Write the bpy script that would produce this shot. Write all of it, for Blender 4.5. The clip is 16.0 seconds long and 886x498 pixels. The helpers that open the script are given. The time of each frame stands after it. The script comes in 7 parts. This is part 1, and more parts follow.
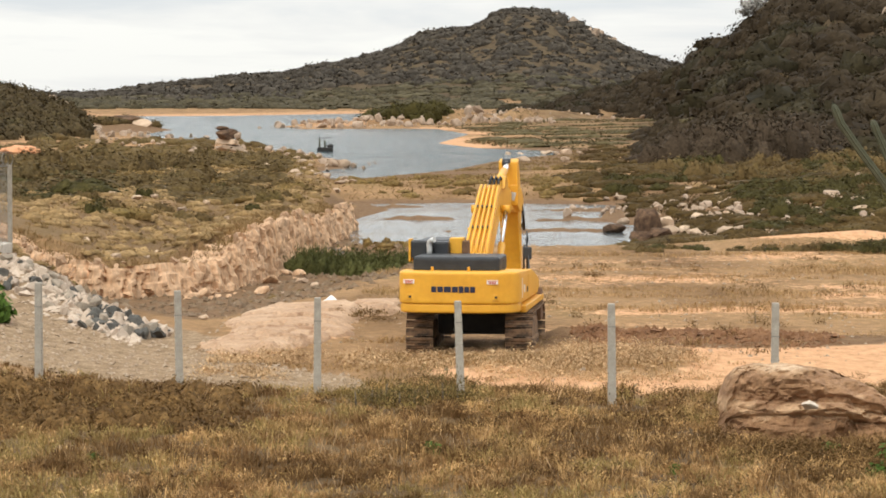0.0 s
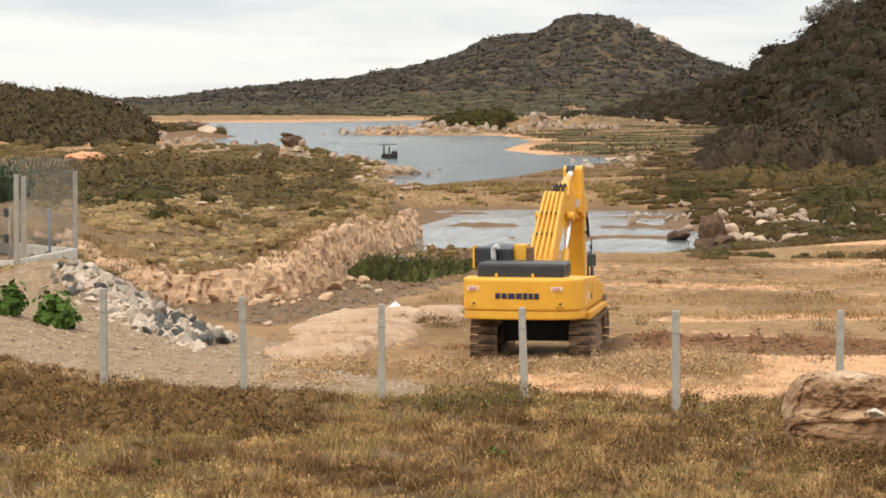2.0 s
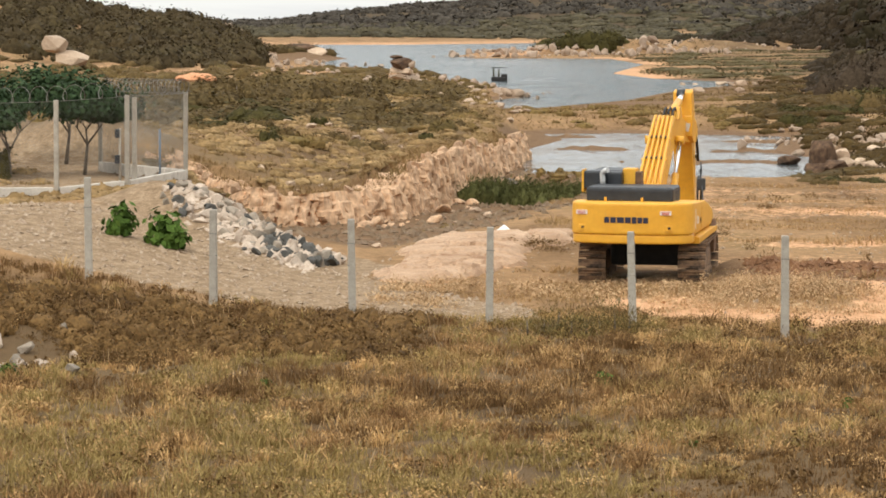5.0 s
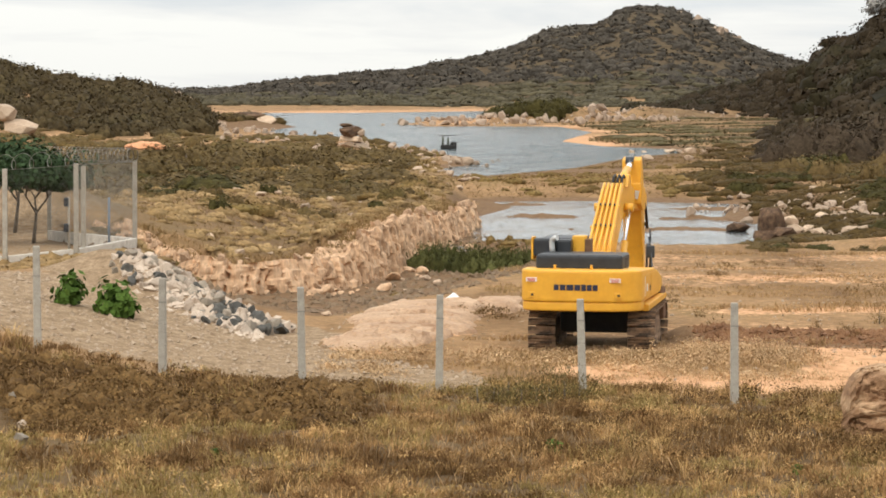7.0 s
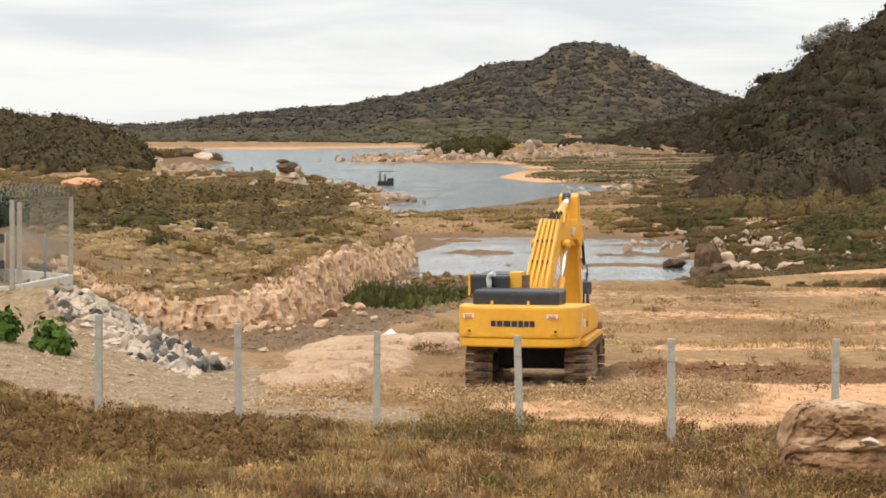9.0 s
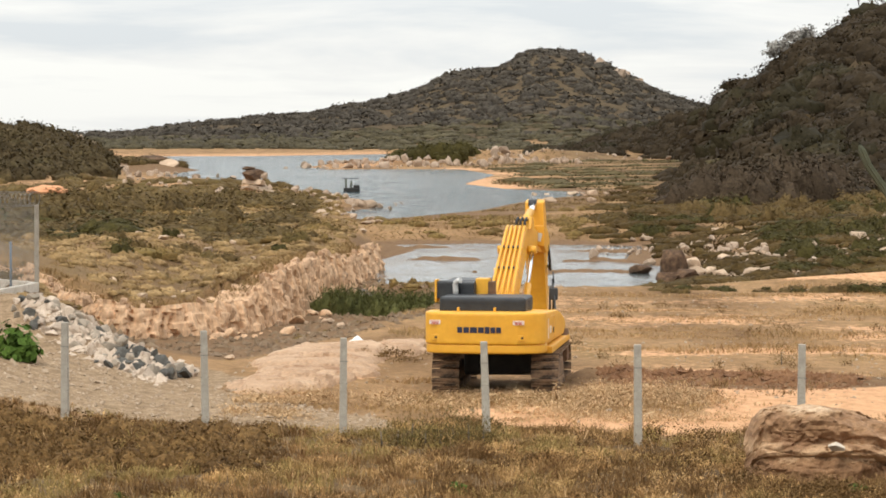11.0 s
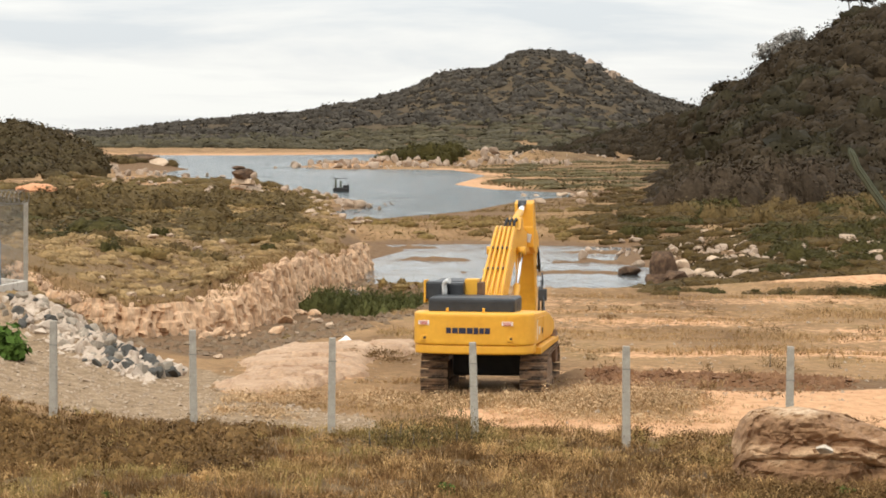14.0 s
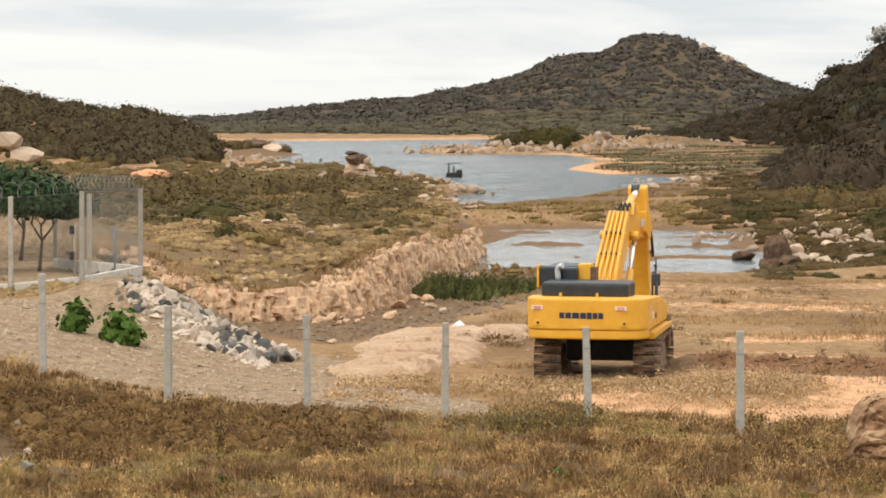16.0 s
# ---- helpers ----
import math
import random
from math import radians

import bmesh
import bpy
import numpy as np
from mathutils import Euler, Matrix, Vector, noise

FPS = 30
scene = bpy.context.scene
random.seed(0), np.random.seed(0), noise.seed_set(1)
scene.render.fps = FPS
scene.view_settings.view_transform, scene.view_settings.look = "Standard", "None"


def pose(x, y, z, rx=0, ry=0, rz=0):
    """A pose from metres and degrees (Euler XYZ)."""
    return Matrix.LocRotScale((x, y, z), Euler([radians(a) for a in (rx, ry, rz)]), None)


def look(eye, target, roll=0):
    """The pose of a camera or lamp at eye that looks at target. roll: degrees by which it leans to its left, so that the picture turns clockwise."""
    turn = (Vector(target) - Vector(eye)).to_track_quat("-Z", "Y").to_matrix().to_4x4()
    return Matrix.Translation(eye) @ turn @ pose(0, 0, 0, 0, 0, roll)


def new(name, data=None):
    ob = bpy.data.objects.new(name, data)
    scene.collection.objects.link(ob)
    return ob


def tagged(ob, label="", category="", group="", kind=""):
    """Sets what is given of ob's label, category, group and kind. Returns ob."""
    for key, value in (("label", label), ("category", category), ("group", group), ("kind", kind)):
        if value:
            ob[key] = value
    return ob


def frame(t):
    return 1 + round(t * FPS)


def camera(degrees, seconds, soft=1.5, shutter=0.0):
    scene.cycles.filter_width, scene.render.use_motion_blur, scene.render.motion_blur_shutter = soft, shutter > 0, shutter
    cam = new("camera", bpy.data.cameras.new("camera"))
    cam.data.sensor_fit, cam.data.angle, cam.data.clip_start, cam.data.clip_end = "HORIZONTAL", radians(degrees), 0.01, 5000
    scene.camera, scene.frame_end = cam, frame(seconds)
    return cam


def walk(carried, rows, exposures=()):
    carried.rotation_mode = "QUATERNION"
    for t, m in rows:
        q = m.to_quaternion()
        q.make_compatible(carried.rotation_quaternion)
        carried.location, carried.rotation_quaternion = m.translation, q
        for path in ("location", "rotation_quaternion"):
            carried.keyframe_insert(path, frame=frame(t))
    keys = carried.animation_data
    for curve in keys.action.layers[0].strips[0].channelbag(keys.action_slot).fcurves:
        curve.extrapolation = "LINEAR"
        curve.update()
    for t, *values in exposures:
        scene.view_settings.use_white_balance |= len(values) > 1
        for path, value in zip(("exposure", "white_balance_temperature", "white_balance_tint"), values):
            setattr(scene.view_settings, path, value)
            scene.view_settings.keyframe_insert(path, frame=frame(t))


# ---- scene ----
# A lone excavator by a half-dry reservoir, watched from a raised spot with a long lens.
# x to the right, y ahead, metres; the ground round the excavator is z = 0.
EYE = 5.4
SKY, SUN, EXPO = 0.93, 1.4, 0.05
cam = camera(17.15, 16.0, soft=1.76)
TURNS = [
    (0.0, 86.962, -0.000, -0.000),
    (0.5, 86.964, 0.057, 0.032),
    (1.0, 86.861, 0.109, 0.207),
    (1.5, 86.965, 0.101, 0.712),
    (2.0, 87.091, -0.031, 1.254),
    (2.5, 86.940, -0.218, 1.951),
    (3.0, 86.280, -0.142, 2.753),
    (3.5, 86.104, -0.253, 2.897),
    (4.0, 85.662, -0.225, 3.309),
    (4.2, 85.566, -0.270, 3.438),
    (6.3, 85.914, -0.139, 3.112),
    (6.5, 86.161, -0.066, 3.038),
    (7.0, 86.912, -0.216, 2.407),
    (7.5, 87.063, -0.205, 2.257),
    (8.0, 87.666, -0.404, 1.551),
    (8.5, 87.648, -0.219, 1.319),
    (9.0, 87.623, -0.237, 1.180),
    (9.2, 87.774, -0.160, 1.069),
    (11.3, 87.739, -0.119, 0.475),
    (11.5, 87.630, -0.131, 0.452),
    (12.0, 87.688, -0.174, 0.407),
    (12.5, 87.837, -0.015, 0.528),
    (13.0, 87.958, -0.177, 0.415),
    (13.5, 87.730, -0.147, 0.403),
    (14.0, 87.762, -0.408, 0.318),
    (14.5, 87.900, -0.363, 0.521),
    (15.0, 87.902, -0.369, 0.784),
    (15.5, 87.558, -0.282, 1.391),
    (16.0, 87.456, -0.241, 2.519),
]
walk(cam, [(t, pose(0, 0, EYE, rx, ry, rz)) for t, rx, ry, rz in TURNS], exposures=[(0.0, EXPO), (16.0, EXPO)])

# ---- sky and sun: bright thin overcast ----
SUN_AZ, SUN_EL = radians(-150), radians(52)
world = bpy.data.worlds.new("sky")
scene.world = world
world.use_nodes = True
wn = world.node_tree
wn.nodes.clear()


def link(tree, a, b):
    tree.links.new(a, b)


w_out = wn.nodes.new("ShaderNodeOutputWorld")
w_bg = wn.nodes.new("ShaderNodeBackground")
w_sky = wn.nodes.new("ShaderNodeTexSky")
w_sky.sky_type = "NISHITA"
w_sky.sun_disc = False
w_sky.sun_elevation, w_sky.sun_rotation = SUN_EL, SUN_AZ
w_scale = wn.nodes.new("ShaderNodeMix")
w_scale.data_type, w_scale.blend_type = "RGBA", "MULTIPLY"
w_scale.inputs["Factor"].default_value = 1.0
w_scale.inputs["B"].default_value = (0.10, 0.10, 0.10, 1)
link(wn, w_sky.outputs["Color"], w_scale.inputs["A"])
w_co = wn.nodes.new("ShaderNodeTexCoord")
w_map = wn.nodes.new("ShaderNodeMapping")
w_map.inputs["Scale"].default_value = (1.0, 1.0, 8.0)
link(wn, w_co.outputs["Generated"], w_map.inputs["Vector"])
w_noise = wn.nodes.new("ShaderNodeTexNoise")
w_noise.inputs["Scale"].default_value = 6.5
w_noise.inputs["Detail"].default_value = 7.0
w_noise.inputs["Roughness"].default_value = 0.55
w_noise.inputs["Distortion"].default_value = 0.4
link(wn, w_map.outputs["Vector"], w_noise.inputs["Vector"])
w_cloud = wn.nodes.new("ShaderNodeValToRGB")
w_cloud.color_ramp.elements[0].position, w_cloud.color_ramp.elements[0].color = 0.37, (0.79, 0.83, 0.86, 1)
w_cloud.color_ramp.elements[1].position, w_cloud.color_ramp.elements[1].color = 0.60, (1.06, 1.06, 1.02, 1)
w_mid = w_cloud.color_ramp.elements.new(0.5)
w_mid.color = (0.96, 0.965, 0.95, 1)
link(wn, w_noise.outputs["Fac"], w_cloud.inputs["Fac"])
w_mix = wn.nodes.new("ShaderNodeMix")
w_mix.data_type = "RGBA"
w_mix.inputs["Factor"].default_value = 0.9
link(wn, w_scale.outputs["Result"], w_mix.inputs["A"])
link(wn, w_cloud.outputs["Color"], w_mix.inputs["B"])
# an overcast sky grows brighter towards the zenith
w_sep = wn.nodes.new("ShaderNodeSeparateXYZ")
link(wn, w_co.outputs["Generated"], w_sep.inputs["Vector"])
w_rise = wn.nodes.new("ShaderNodeMapRange")
for key, val in (("From Min", 0.0), ("From Max", 1.0), ("To Min", 1.0), ("To Max", 2.3)):
    w_rise.inputs[key].default_value = val
link(wn, w_sep.outputs["Z"], w_rise.inputs["Value"])
w_dome = wn.nodes.new("ShaderNodeMath")
w_dome.operation = "MULTIPLY"
w_dome.inputs[1].default_value = SKY
link(wn, w_rise.outputs["Result"], w_dome.inputs[0])
link(wn, w_dome.outputs["Value"], w_bg.inputs["Strength"])
link(wn, w_mix.outputs["Result"], w_bg.inputs["Color"])
link(wn, w_bg.outputs["Background"], w_out.inputs["Surface"])

sun_data = bpy.data.lights.new("sun", "SUN")
sun_data.energy, sun_data.angle, sun_data.color = SUN, radians(14), (1.0, 0.94, 0.84)
sun = new("sun", sun_data)
sun.matrix_world = look((0, 0, 60), Vector((0, 0, 60)) - Vector((math.sin(SUN_AZ) * math.cos(SUN_EL), math.cos(SUN_AZ) * math.cos(SUN_EL), math.sin(SUN_EL))))


# ---- materials ----
def ramp(nt, fac, stops):
    node = nt.nodes.new("ShaderNodeValToRGB")
    els = node.color_ramp.elements
    while len(els) < len(stops):
        els.new(0.5)
    for el, (p, c) in zip(els, stops):
        el.position, el.color = p, (*c, 1)
    link(nt, fac, node.inputs["Fac"])
    return node.outputs["Color"]


def blend(nt, fac, a, b, how="MIX"):
    node = nt.nodes.new("ShaderNodeMix")
    node.data_type, node.blend_type = "RGBA", how
    for sock, val in ((node.inputs["Factor"], fac), (node.inputs["A"], a), (node.inputs["B"], b)):
        if isinstance(val, (int, float)):
            sock.default_value = val
        elif isinstance(val, tuple):
            sock.default_value = (*val, 1)
        else:
            link(nt, val, sock)
    return node.outputs["Result"]


def texture(nt, scale, detail=5.0, rough=0.6, stretch=(1, 1, 1), space="Object", kind="ShaderNodeTexNoise"):
    co = nt.nodes.new("ShaderNodeTexCoord")
    if space == "World":
        co = nt.nodes.new("ShaderNodeNewGeometry")
        out = co.outputs["Position"]
    else:
        out = co.outputs[space]
    mp = nt.nodes.new("ShaderNodeMapping")
    mp.inputs["Scale"].default_value = stretch
    link(nt, out, mp.inputs["Vector"])
    tex = nt.nodes.new(kind)
    tex.inputs["Scale"].default_value = scale
    if kind == "ShaderNodeTexNoise":
        tex.inputs["Detail"].default_value = detail
        tex.inputs["Roughness"].default_value = rough
    link(nt, mp.outputs["Vector"], tex.inputs["Vector"])
    return tex


def math_node(nt, op, a, b=0.0):
    node = nt.nodes.new("ShaderNodeMath")
    node.operation = op
    for sock, val in zip(node.inputs, (a, b)):
        if isinstance(val, (int, float)):
            sock.default_value = val
        else:
            link(nt, val, sock)
    return node.outputs[0]


def basic(name, rough=0.8, metal=0.0):
    m = bpy.data.materials.new(name)
    m.use_nodes = True
    nt = m.node_tree
    b = nt.nodes["Principled BSDF"]
    b.inputs["Roughness"].default_value, b.inputs["Metallic"].default_value = rough, metal
    return m, nt, b


def bump(nt, b, height_socket, strength, distance):
    node = nt.nodes.new("ShaderNodeBump")
    node.inputs["Strength"].default_value, node.inputs["Distance"].default_value = strength, distance
    link(nt, height_socket, node.inputs["Height"])
    link(nt, node.outputs["Normal"], b.inputs["Normal"])


def surface(name, stops, scale, rough=0.85, metal=0.0, fine=0.0, fine_scale=40.0, relief=0.0, space="Object", wear=None, per_object=0.0, stretch=(1, 1, 1)):
    """A procedural surface: noise-driven colour, finer speckle, relief, and patches of wear (colour, scale, low, high)."""
    m, nt, b = basic(name, rough, metal)
    col = ramp(nt, texture(nt, scale, space=space, stretch=stretch).outputs["Fac"], stops)
    grain = texture(nt, fine_scale, space=space, stretch=stretch)
    if fine:
        col = blend(nt, fine, col, ramp(nt, grain.outputs["Fac"], [(0.3, (0.25, 0.25, 0.25)), (0.7, (1, 1, 1))]), "MULTIPLY")
    if wear:
        patch = texture(nt, wear[1], 8, 0.7, space=space)
        col = blend(nt, ramp(nt, patch.outputs["Fac"], [(wear[2], (0, 0, 0)), (wear[3], (1, 1, 1))]), col, wear[0])
    if per_object:
        info = nt.nodes.new("ShaderNodeObjectInfo")
        tone = ramp(nt, info.outputs["Random"], [(0, (1 - per_object,) * 3), (1, (1, 1, 1))])
        col = blend(nt, 1.0, col, tone, "MULTIPLY")
    link(nt, col, b.inputs["Base Color"])
    if relief:
        bump(nt, b, grain.outputs["Fac"], 0.6, relief)
    return m


def foliage(name, stops, patch_stops, patch_scale, grain=3.0, dead=0.0, relief=0.45):
    """Leaves: colour differs from clump to clump, in patches of the plant cover, and in a fine mottle with relief."""
    m, nt, b = basic(name, 0.8)
    geo = nt.nodes.new("ShaderNodeNewGeometry")
    leaf = ramp(nt, geo.outputs["Random Per Island"], stops)
    patch = ramp(nt, texture(nt, patch_scale, 5, 0.65, space="World").outputs["Fac"], patch_stops)
    mottle = texture(nt, grain, 3, 0.7, space="World")
    col = blend(nt, 0.72 if dead else 0.55, leaf, patch)
    col = blend(nt, 1.0, col, ramp(nt, mottle.outputs["Fac"], [(0.32, (0.55, 0.55, 0.55)), (0.68, (1.25, 1.25, 1.25))]), "MULTIPLY")
    if dead:
        # withered red-brown patches, about half a metre wide
        wither = texture(nt, 1.15, 4, 0.6, (1, 0.8, 1), "World")
        col = blend(nt, dead, col, ramp(nt, wither.outputs["Fac"], [(0.38, (0.36, 0.29, 0.25)), (0.49, (0.86, 0.81, 0.78)), (0.60, (1.30, 1.28, 1.25))]), "MULTIPLY")
    link(nt, col, b.inputs["Base Color"])
    b.inputs["Specular IOR Level"].default_value = 0.1
    if relief:
        bump(nt, b, mottle.outputs["Fac"], relief, 0.6 / grain)
    return m


YELLOW = surface("yellow_paint", [(0.3, (0.70, 0.335, 0.024)), (0.7, (0.80, 0.415, 0.036))], 1.6, 0.45, fine=0.12, fine_scale=9, wear=((0.50, 0.30, 0.09), 3.0, 0.60, 0.78))
BLACK = surface("black_paint", [(0.3, (0.012, 0.014, 0.017)), (0.7, (0.03, 0.033, 0.037))], 4, 0.45)
RUBBER = surface("black_rubber", [(0.3, (0.01, 0.01, 0.011)), (0.7, (0.022, 0.022, 0.022))], 8, 0.7)
STEEL = surface("muddy_steel", [(0.3, (0.035, 0.026, 0.02)), (0.7, (0.085, 0.06, 0.042))], 5, 0.75, 0.3, wear=((0.30, 0.185, 0.105), 3.0, 0.40, 0.58), relief=0.01)
DARKSTEEL = surface("dark_frame", [(0.3, (0.012, 0.011, 0.010)), (0.7, (0.03, 0.026, 0.022))], 5, 0.8)
RUST = surface("rusty_plate", [(0.3, (0.10, 0.050, 0.024)), (0.7, (0.20, 0.105, 0.052))], 5, 0.85)
CHROME = surface("chrome_rod", [(0.3, (0.75, 0.76, 0.77)), (0.7, (0.85, 0.85, 0.85))], 3, 0.18, 1.0)
GALV = surface("pale_pipe", [(0.3, (0.50, 0.50, 0.48)), (0.7, (0.66, 0.66, 0.64))], 6, 0.45, 0.4)
MARK = surface("dark_blue_marking", [(0.3, (0.012, 0.014, 0.035)), (0.7, (0.02, 0.022, 0.05))], 4, 0.5)
DECAL = surface("pale_decal", [(0.35, (0.72, 0.62, 0.55)), (0.65, (0.82, 0.76, 0.70))], 9, 0.5)
DECAL_RED = surface("red_print", [(0.3, (0.45, 0.07, 0.03)), (0.7, (0.55, 0.10, 0.05))], 9, 0.5)
GLASS, _nt, _b = basic("dark_cab_glass", 0.08)
_b.inputs["Base Color"].default_value = (0.012, 0.014, 0.016, 1)

CONCRETE = surface("weathered_concrete", [(0.25, (0.36, 0.32, 0.261)), (0.75, (0.551, 0.5, 0.414))], 7, 0.9, fine=0.35, fine_scale=60, relief=0.006, wear=((0.212, 0.18, 0.135), 5.0, 0.60, 0.75), per_object=0.18)
CUT = surface("cut_bank_rock", [(0.25, (0.58, 0.350, 0.195)), (0.45, (0.71, 0.452, 0.264)), (0.75, (0.903, 0.611, 0.387))], 2.2, 0.95, fine=0.7, fine_scale=6.0, relief=0.12, space="World", wear=((0.328, 0.184, 0.0938), 1.1, 0.58, 0.74), stretch=(1.18, 1.18, 0.354))
CUT_BLOCK = surface("cut_bank_block", [(0.25, (0.515, 0.308, 0.168)), (0.5, (0.717, 0.465, 0.28)), (0.75, (0.885, 0.616, 0.403))], 2.5, 0.95, fine=0.5, fine_scale=8.0, relief=0.06, wear=((0.336, 0.19, 0.101), 1.6, 0.56, 0.70), per_object=0.38)
ROCK = surface("pale_granite", [(0.25, (0.475, 0.324, 0.205)), (0.6, (0.7, 0.516, 0.356)), (0.8, (0.825, 0.66, 0.486))], 1.6, 0.9, fine=0.35, fine_scale=18, relief=0.03, wear=((0.25, 0.168, 0.108), 1.4, 0.56, 0.70), per_object=0.45)
ROCK_FAR = surface("far_granite", [(0.25, (0.26, 0.18, 0.115)), (0.6, (0.47, 0.355, 0.26)), (0.8, (0.62, 0.50, 0.39))], 0.35, 0.9, fine=0.3, fine_scale=2.0, space="World")
# banded rock: beds of dark and pale stone, warped by noise
BOULDER, nt, b = basic("brown_boulder", 0.95)
_geo = nt.nodes.new("ShaderNodeNewGeometry")
_sep = nt.nodes.new("ShaderNodeSeparateXYZ")
link(nt, _geo.outputs["Position"], _sep.inputs["Vector"])
_warp = texture(nt, 1.5, 6, 0.65, space="World")
_grit = texture(nt, 14.0, 6, 0.7, space="World")
_bed = math_node(nt, "ADD", math_node(nt, "MULTIPLY", _sep.outputs["Z"], 0.72), math_node(nt, "MULTIPLY", math_node(nt, "SUBTRACT", _warp.outputs["Fac"], 0.5), 0.75))
_col = ramp(nt, _bed, [(0.0, (0.34, 0.19, 0.092)), (0.18, (0.27, 0.145, 0.07)), (0.27, (0.33, 0.185, 0.09)), (0.34, (0.56, 0.365, 0.21)), (0.42, (0.50, 0.315, 0.175)), (0.49, (0.28, 0.152, 0.075)), (0.62, (0.34, 0.195, 0.098)), (0.70, (0.25, 0.135, 0.066)), (0.80, (0.42, 0.26, 0.14)), (0.90, (0.62, 0.46, 0.31))])
_col = blend(nt, 0.55, _col, ramp(nt, _grit.outputs["Fac"], [(0.32, (0.42, 0.40, 0.37)), (0.66, (1.12, 1.1, 1.08))]), "MULTIPLY")
link(nt, _col, b.inputs["Base Color"])
bump(nt, b, _grit.outputs["Fac"], 0.7, 0.03)
RUBBLE_PALE = surface("pale_rubble", [(0.25, (0.49, 0.372, 0.275)), (0.75, (0.725, 0.595, 0.464))], 3.0, 0.9, fine=0.3, fine_scale=25, relief=0.02, per_object=0.4)
RUBBLE_DARK = surface("dark_rubble", [(0.25, (0.0575, 0.0551, 0.0492)), (0.75, (0.149, 0.14, 0.117))], 3.0, 0.85, fine=0.3, fine_scale=25, relief=0.02, per_object=0.3)
RUBBLE_GREY = surface("grey_rubble", [(0.25, (0.263, 0.216, 0.161)), (0.75, (0.441, 0.365, 0.277))], 3.0, 0.9, fine=0.3, fine_scale=25, relief=0.02, per_object=0.3)
RUBBLE_GRIT = surface("tan_grit", [(0.25, (0.194, 0.131, 0.0814)), (0.5, (0.334, 0.246, 0.163)), (0.75, (0.51, 0.41, 0.303))], 9.0, 0.95, space="World")
PIT_CLOD = surface("channel_clod", [(0.25, (0.105, 0.068, 0.038)), (0.5, (0.175, 0.117, 0.068)), (0.75, (0.27, 0.19, 0.115))], 7.0, 0.95, space="World")
PALE_STONE = surface("white_stone", [(0.25, (0.56, 0.46, 0.35)), (0.75, (0.72, 0.63, 0.51))], 3.0, 0.9, fine=0.3, fine_scale=25, relief=0.02)
FLAT_ROCK = surface("pale_flat_rock", [(0.25, (0.36, 0.215, 0.118)), (0.5, (0.50, 0.32, 0.19)), (0.75, (0.60, 0.41, 0.26))], 1.1, 0.92, fine=0.5, fine_scale=14, relief=0.03, space="World", wear=((0.223, 0.112, 0.0504), 0.8, 0.55, 0.68))
BARK = surface("grey_bark", [(0.3, (0.10, 0.08, 0.06)), (0.7, (0.20, 0.16, 0.12))], 8, 0.95, relief=0.02)
CURB = surface("pale_curb_concrete", [(0.25, (0.50, 0.45, 0.38)), (0.75, (0.70, 0.64, 0.55))], 3, 0.9, fine=0.3, fine_scale=20, wear=((0.28, 0.23, 0.17), 2.0, 0.58, 0.72))
DARK_ROCK = surface("dark_brown_rock", [(0.3, (0.060, 0.032, 0.0165)), (0.5, (0.125, 0.069, 0.036)), (0.75, (0.26, 0.155, 0.085))], 3.5, 0.95, fine=0.6, fine_scale=9, relief=0.10)
WIRE = surface("galvanised_wire", [(0.3, (0.17, 0.16, 0.14)), (0.7, (0.26, 0.24, 0.21))], 8, 0.6, 0.4)
WHITE = surface("white_sack", [(0.3, (0.70, 0.68, 0.63)), (0.7, (0.82, 0.80, 0.76))], 6, 0.8)
BLUE = surface("blue_grey_pipe", [(0.3, (0.10, 0.14, 0.19)), (0.7, (0.15, 0.19, 0.24))], 6, 0.6)
CACTUS = surface("cactus_skin", [(0.3, (0.05, 0.055, 0.03)), (0.7, (0.085, 0.09, 0.05))], 5, 0.75, fine=0.3, fine_scale=30)
DIRT = surface("red_brown_soil", [(0.3, (0.175, 0.080, 0.033)), (0.7, (0.285, 0.145, 0.066))], 1.4, 0.95, fine=0.4, fine_scale=9, relief=0.04, space="World")
CLAY = surface("orange_clay", [(0.3, (0.55, 0.22, 0.09)), (0.7, (0.66, 0.33, 0.17))], 0.7, 0.95, space="World", relief=0.05)

SCRUB_FAR = foliage("far_scrub_leaves", [(0, (0.056, 0.0465, 0.0355)), (0.5, (0.066, 0.055, 0.042)), (1, (0.080, 0.067, 0.050))], [(0.34, (0.034, 0.0285, 0.022)), (0.48, (0.064, 0.0535, 0.041)), (0.60, (0.090, 0.075, 0.057)), (0.74, (0.062, 0.055, 0.038))], 0.045, 0.3, relief=0.05)
SCRUB_FLAT = foliage("olive_flat_leaves", [(0, (0.0795, 0.0647, 0.0288)), (0.5, (0.106, 0.0843, 0.0384)), (1, (0.138, 0.11, 0.052))], [(0.3, (0.0742, 0.0588, 0.0272)), (0.7, (0.138, 0.108, 0.048))], 0.03, 0.8)
FAR_FLAT = foliage("far_flat_leaves", [(0, (0.052, 0.0435, 0.0255)), (0.5, (0.072, 0.060, 0.034)), (1, (0.098, 0.082, 0.046))], [(0.3, (0.050, 0.042, 0.0255)), (0.55, (0.084, 0.070, 0.040)), (0.7, (0.105, 0.088, 0.048))], 0.03, 0.5, relief=0.1)
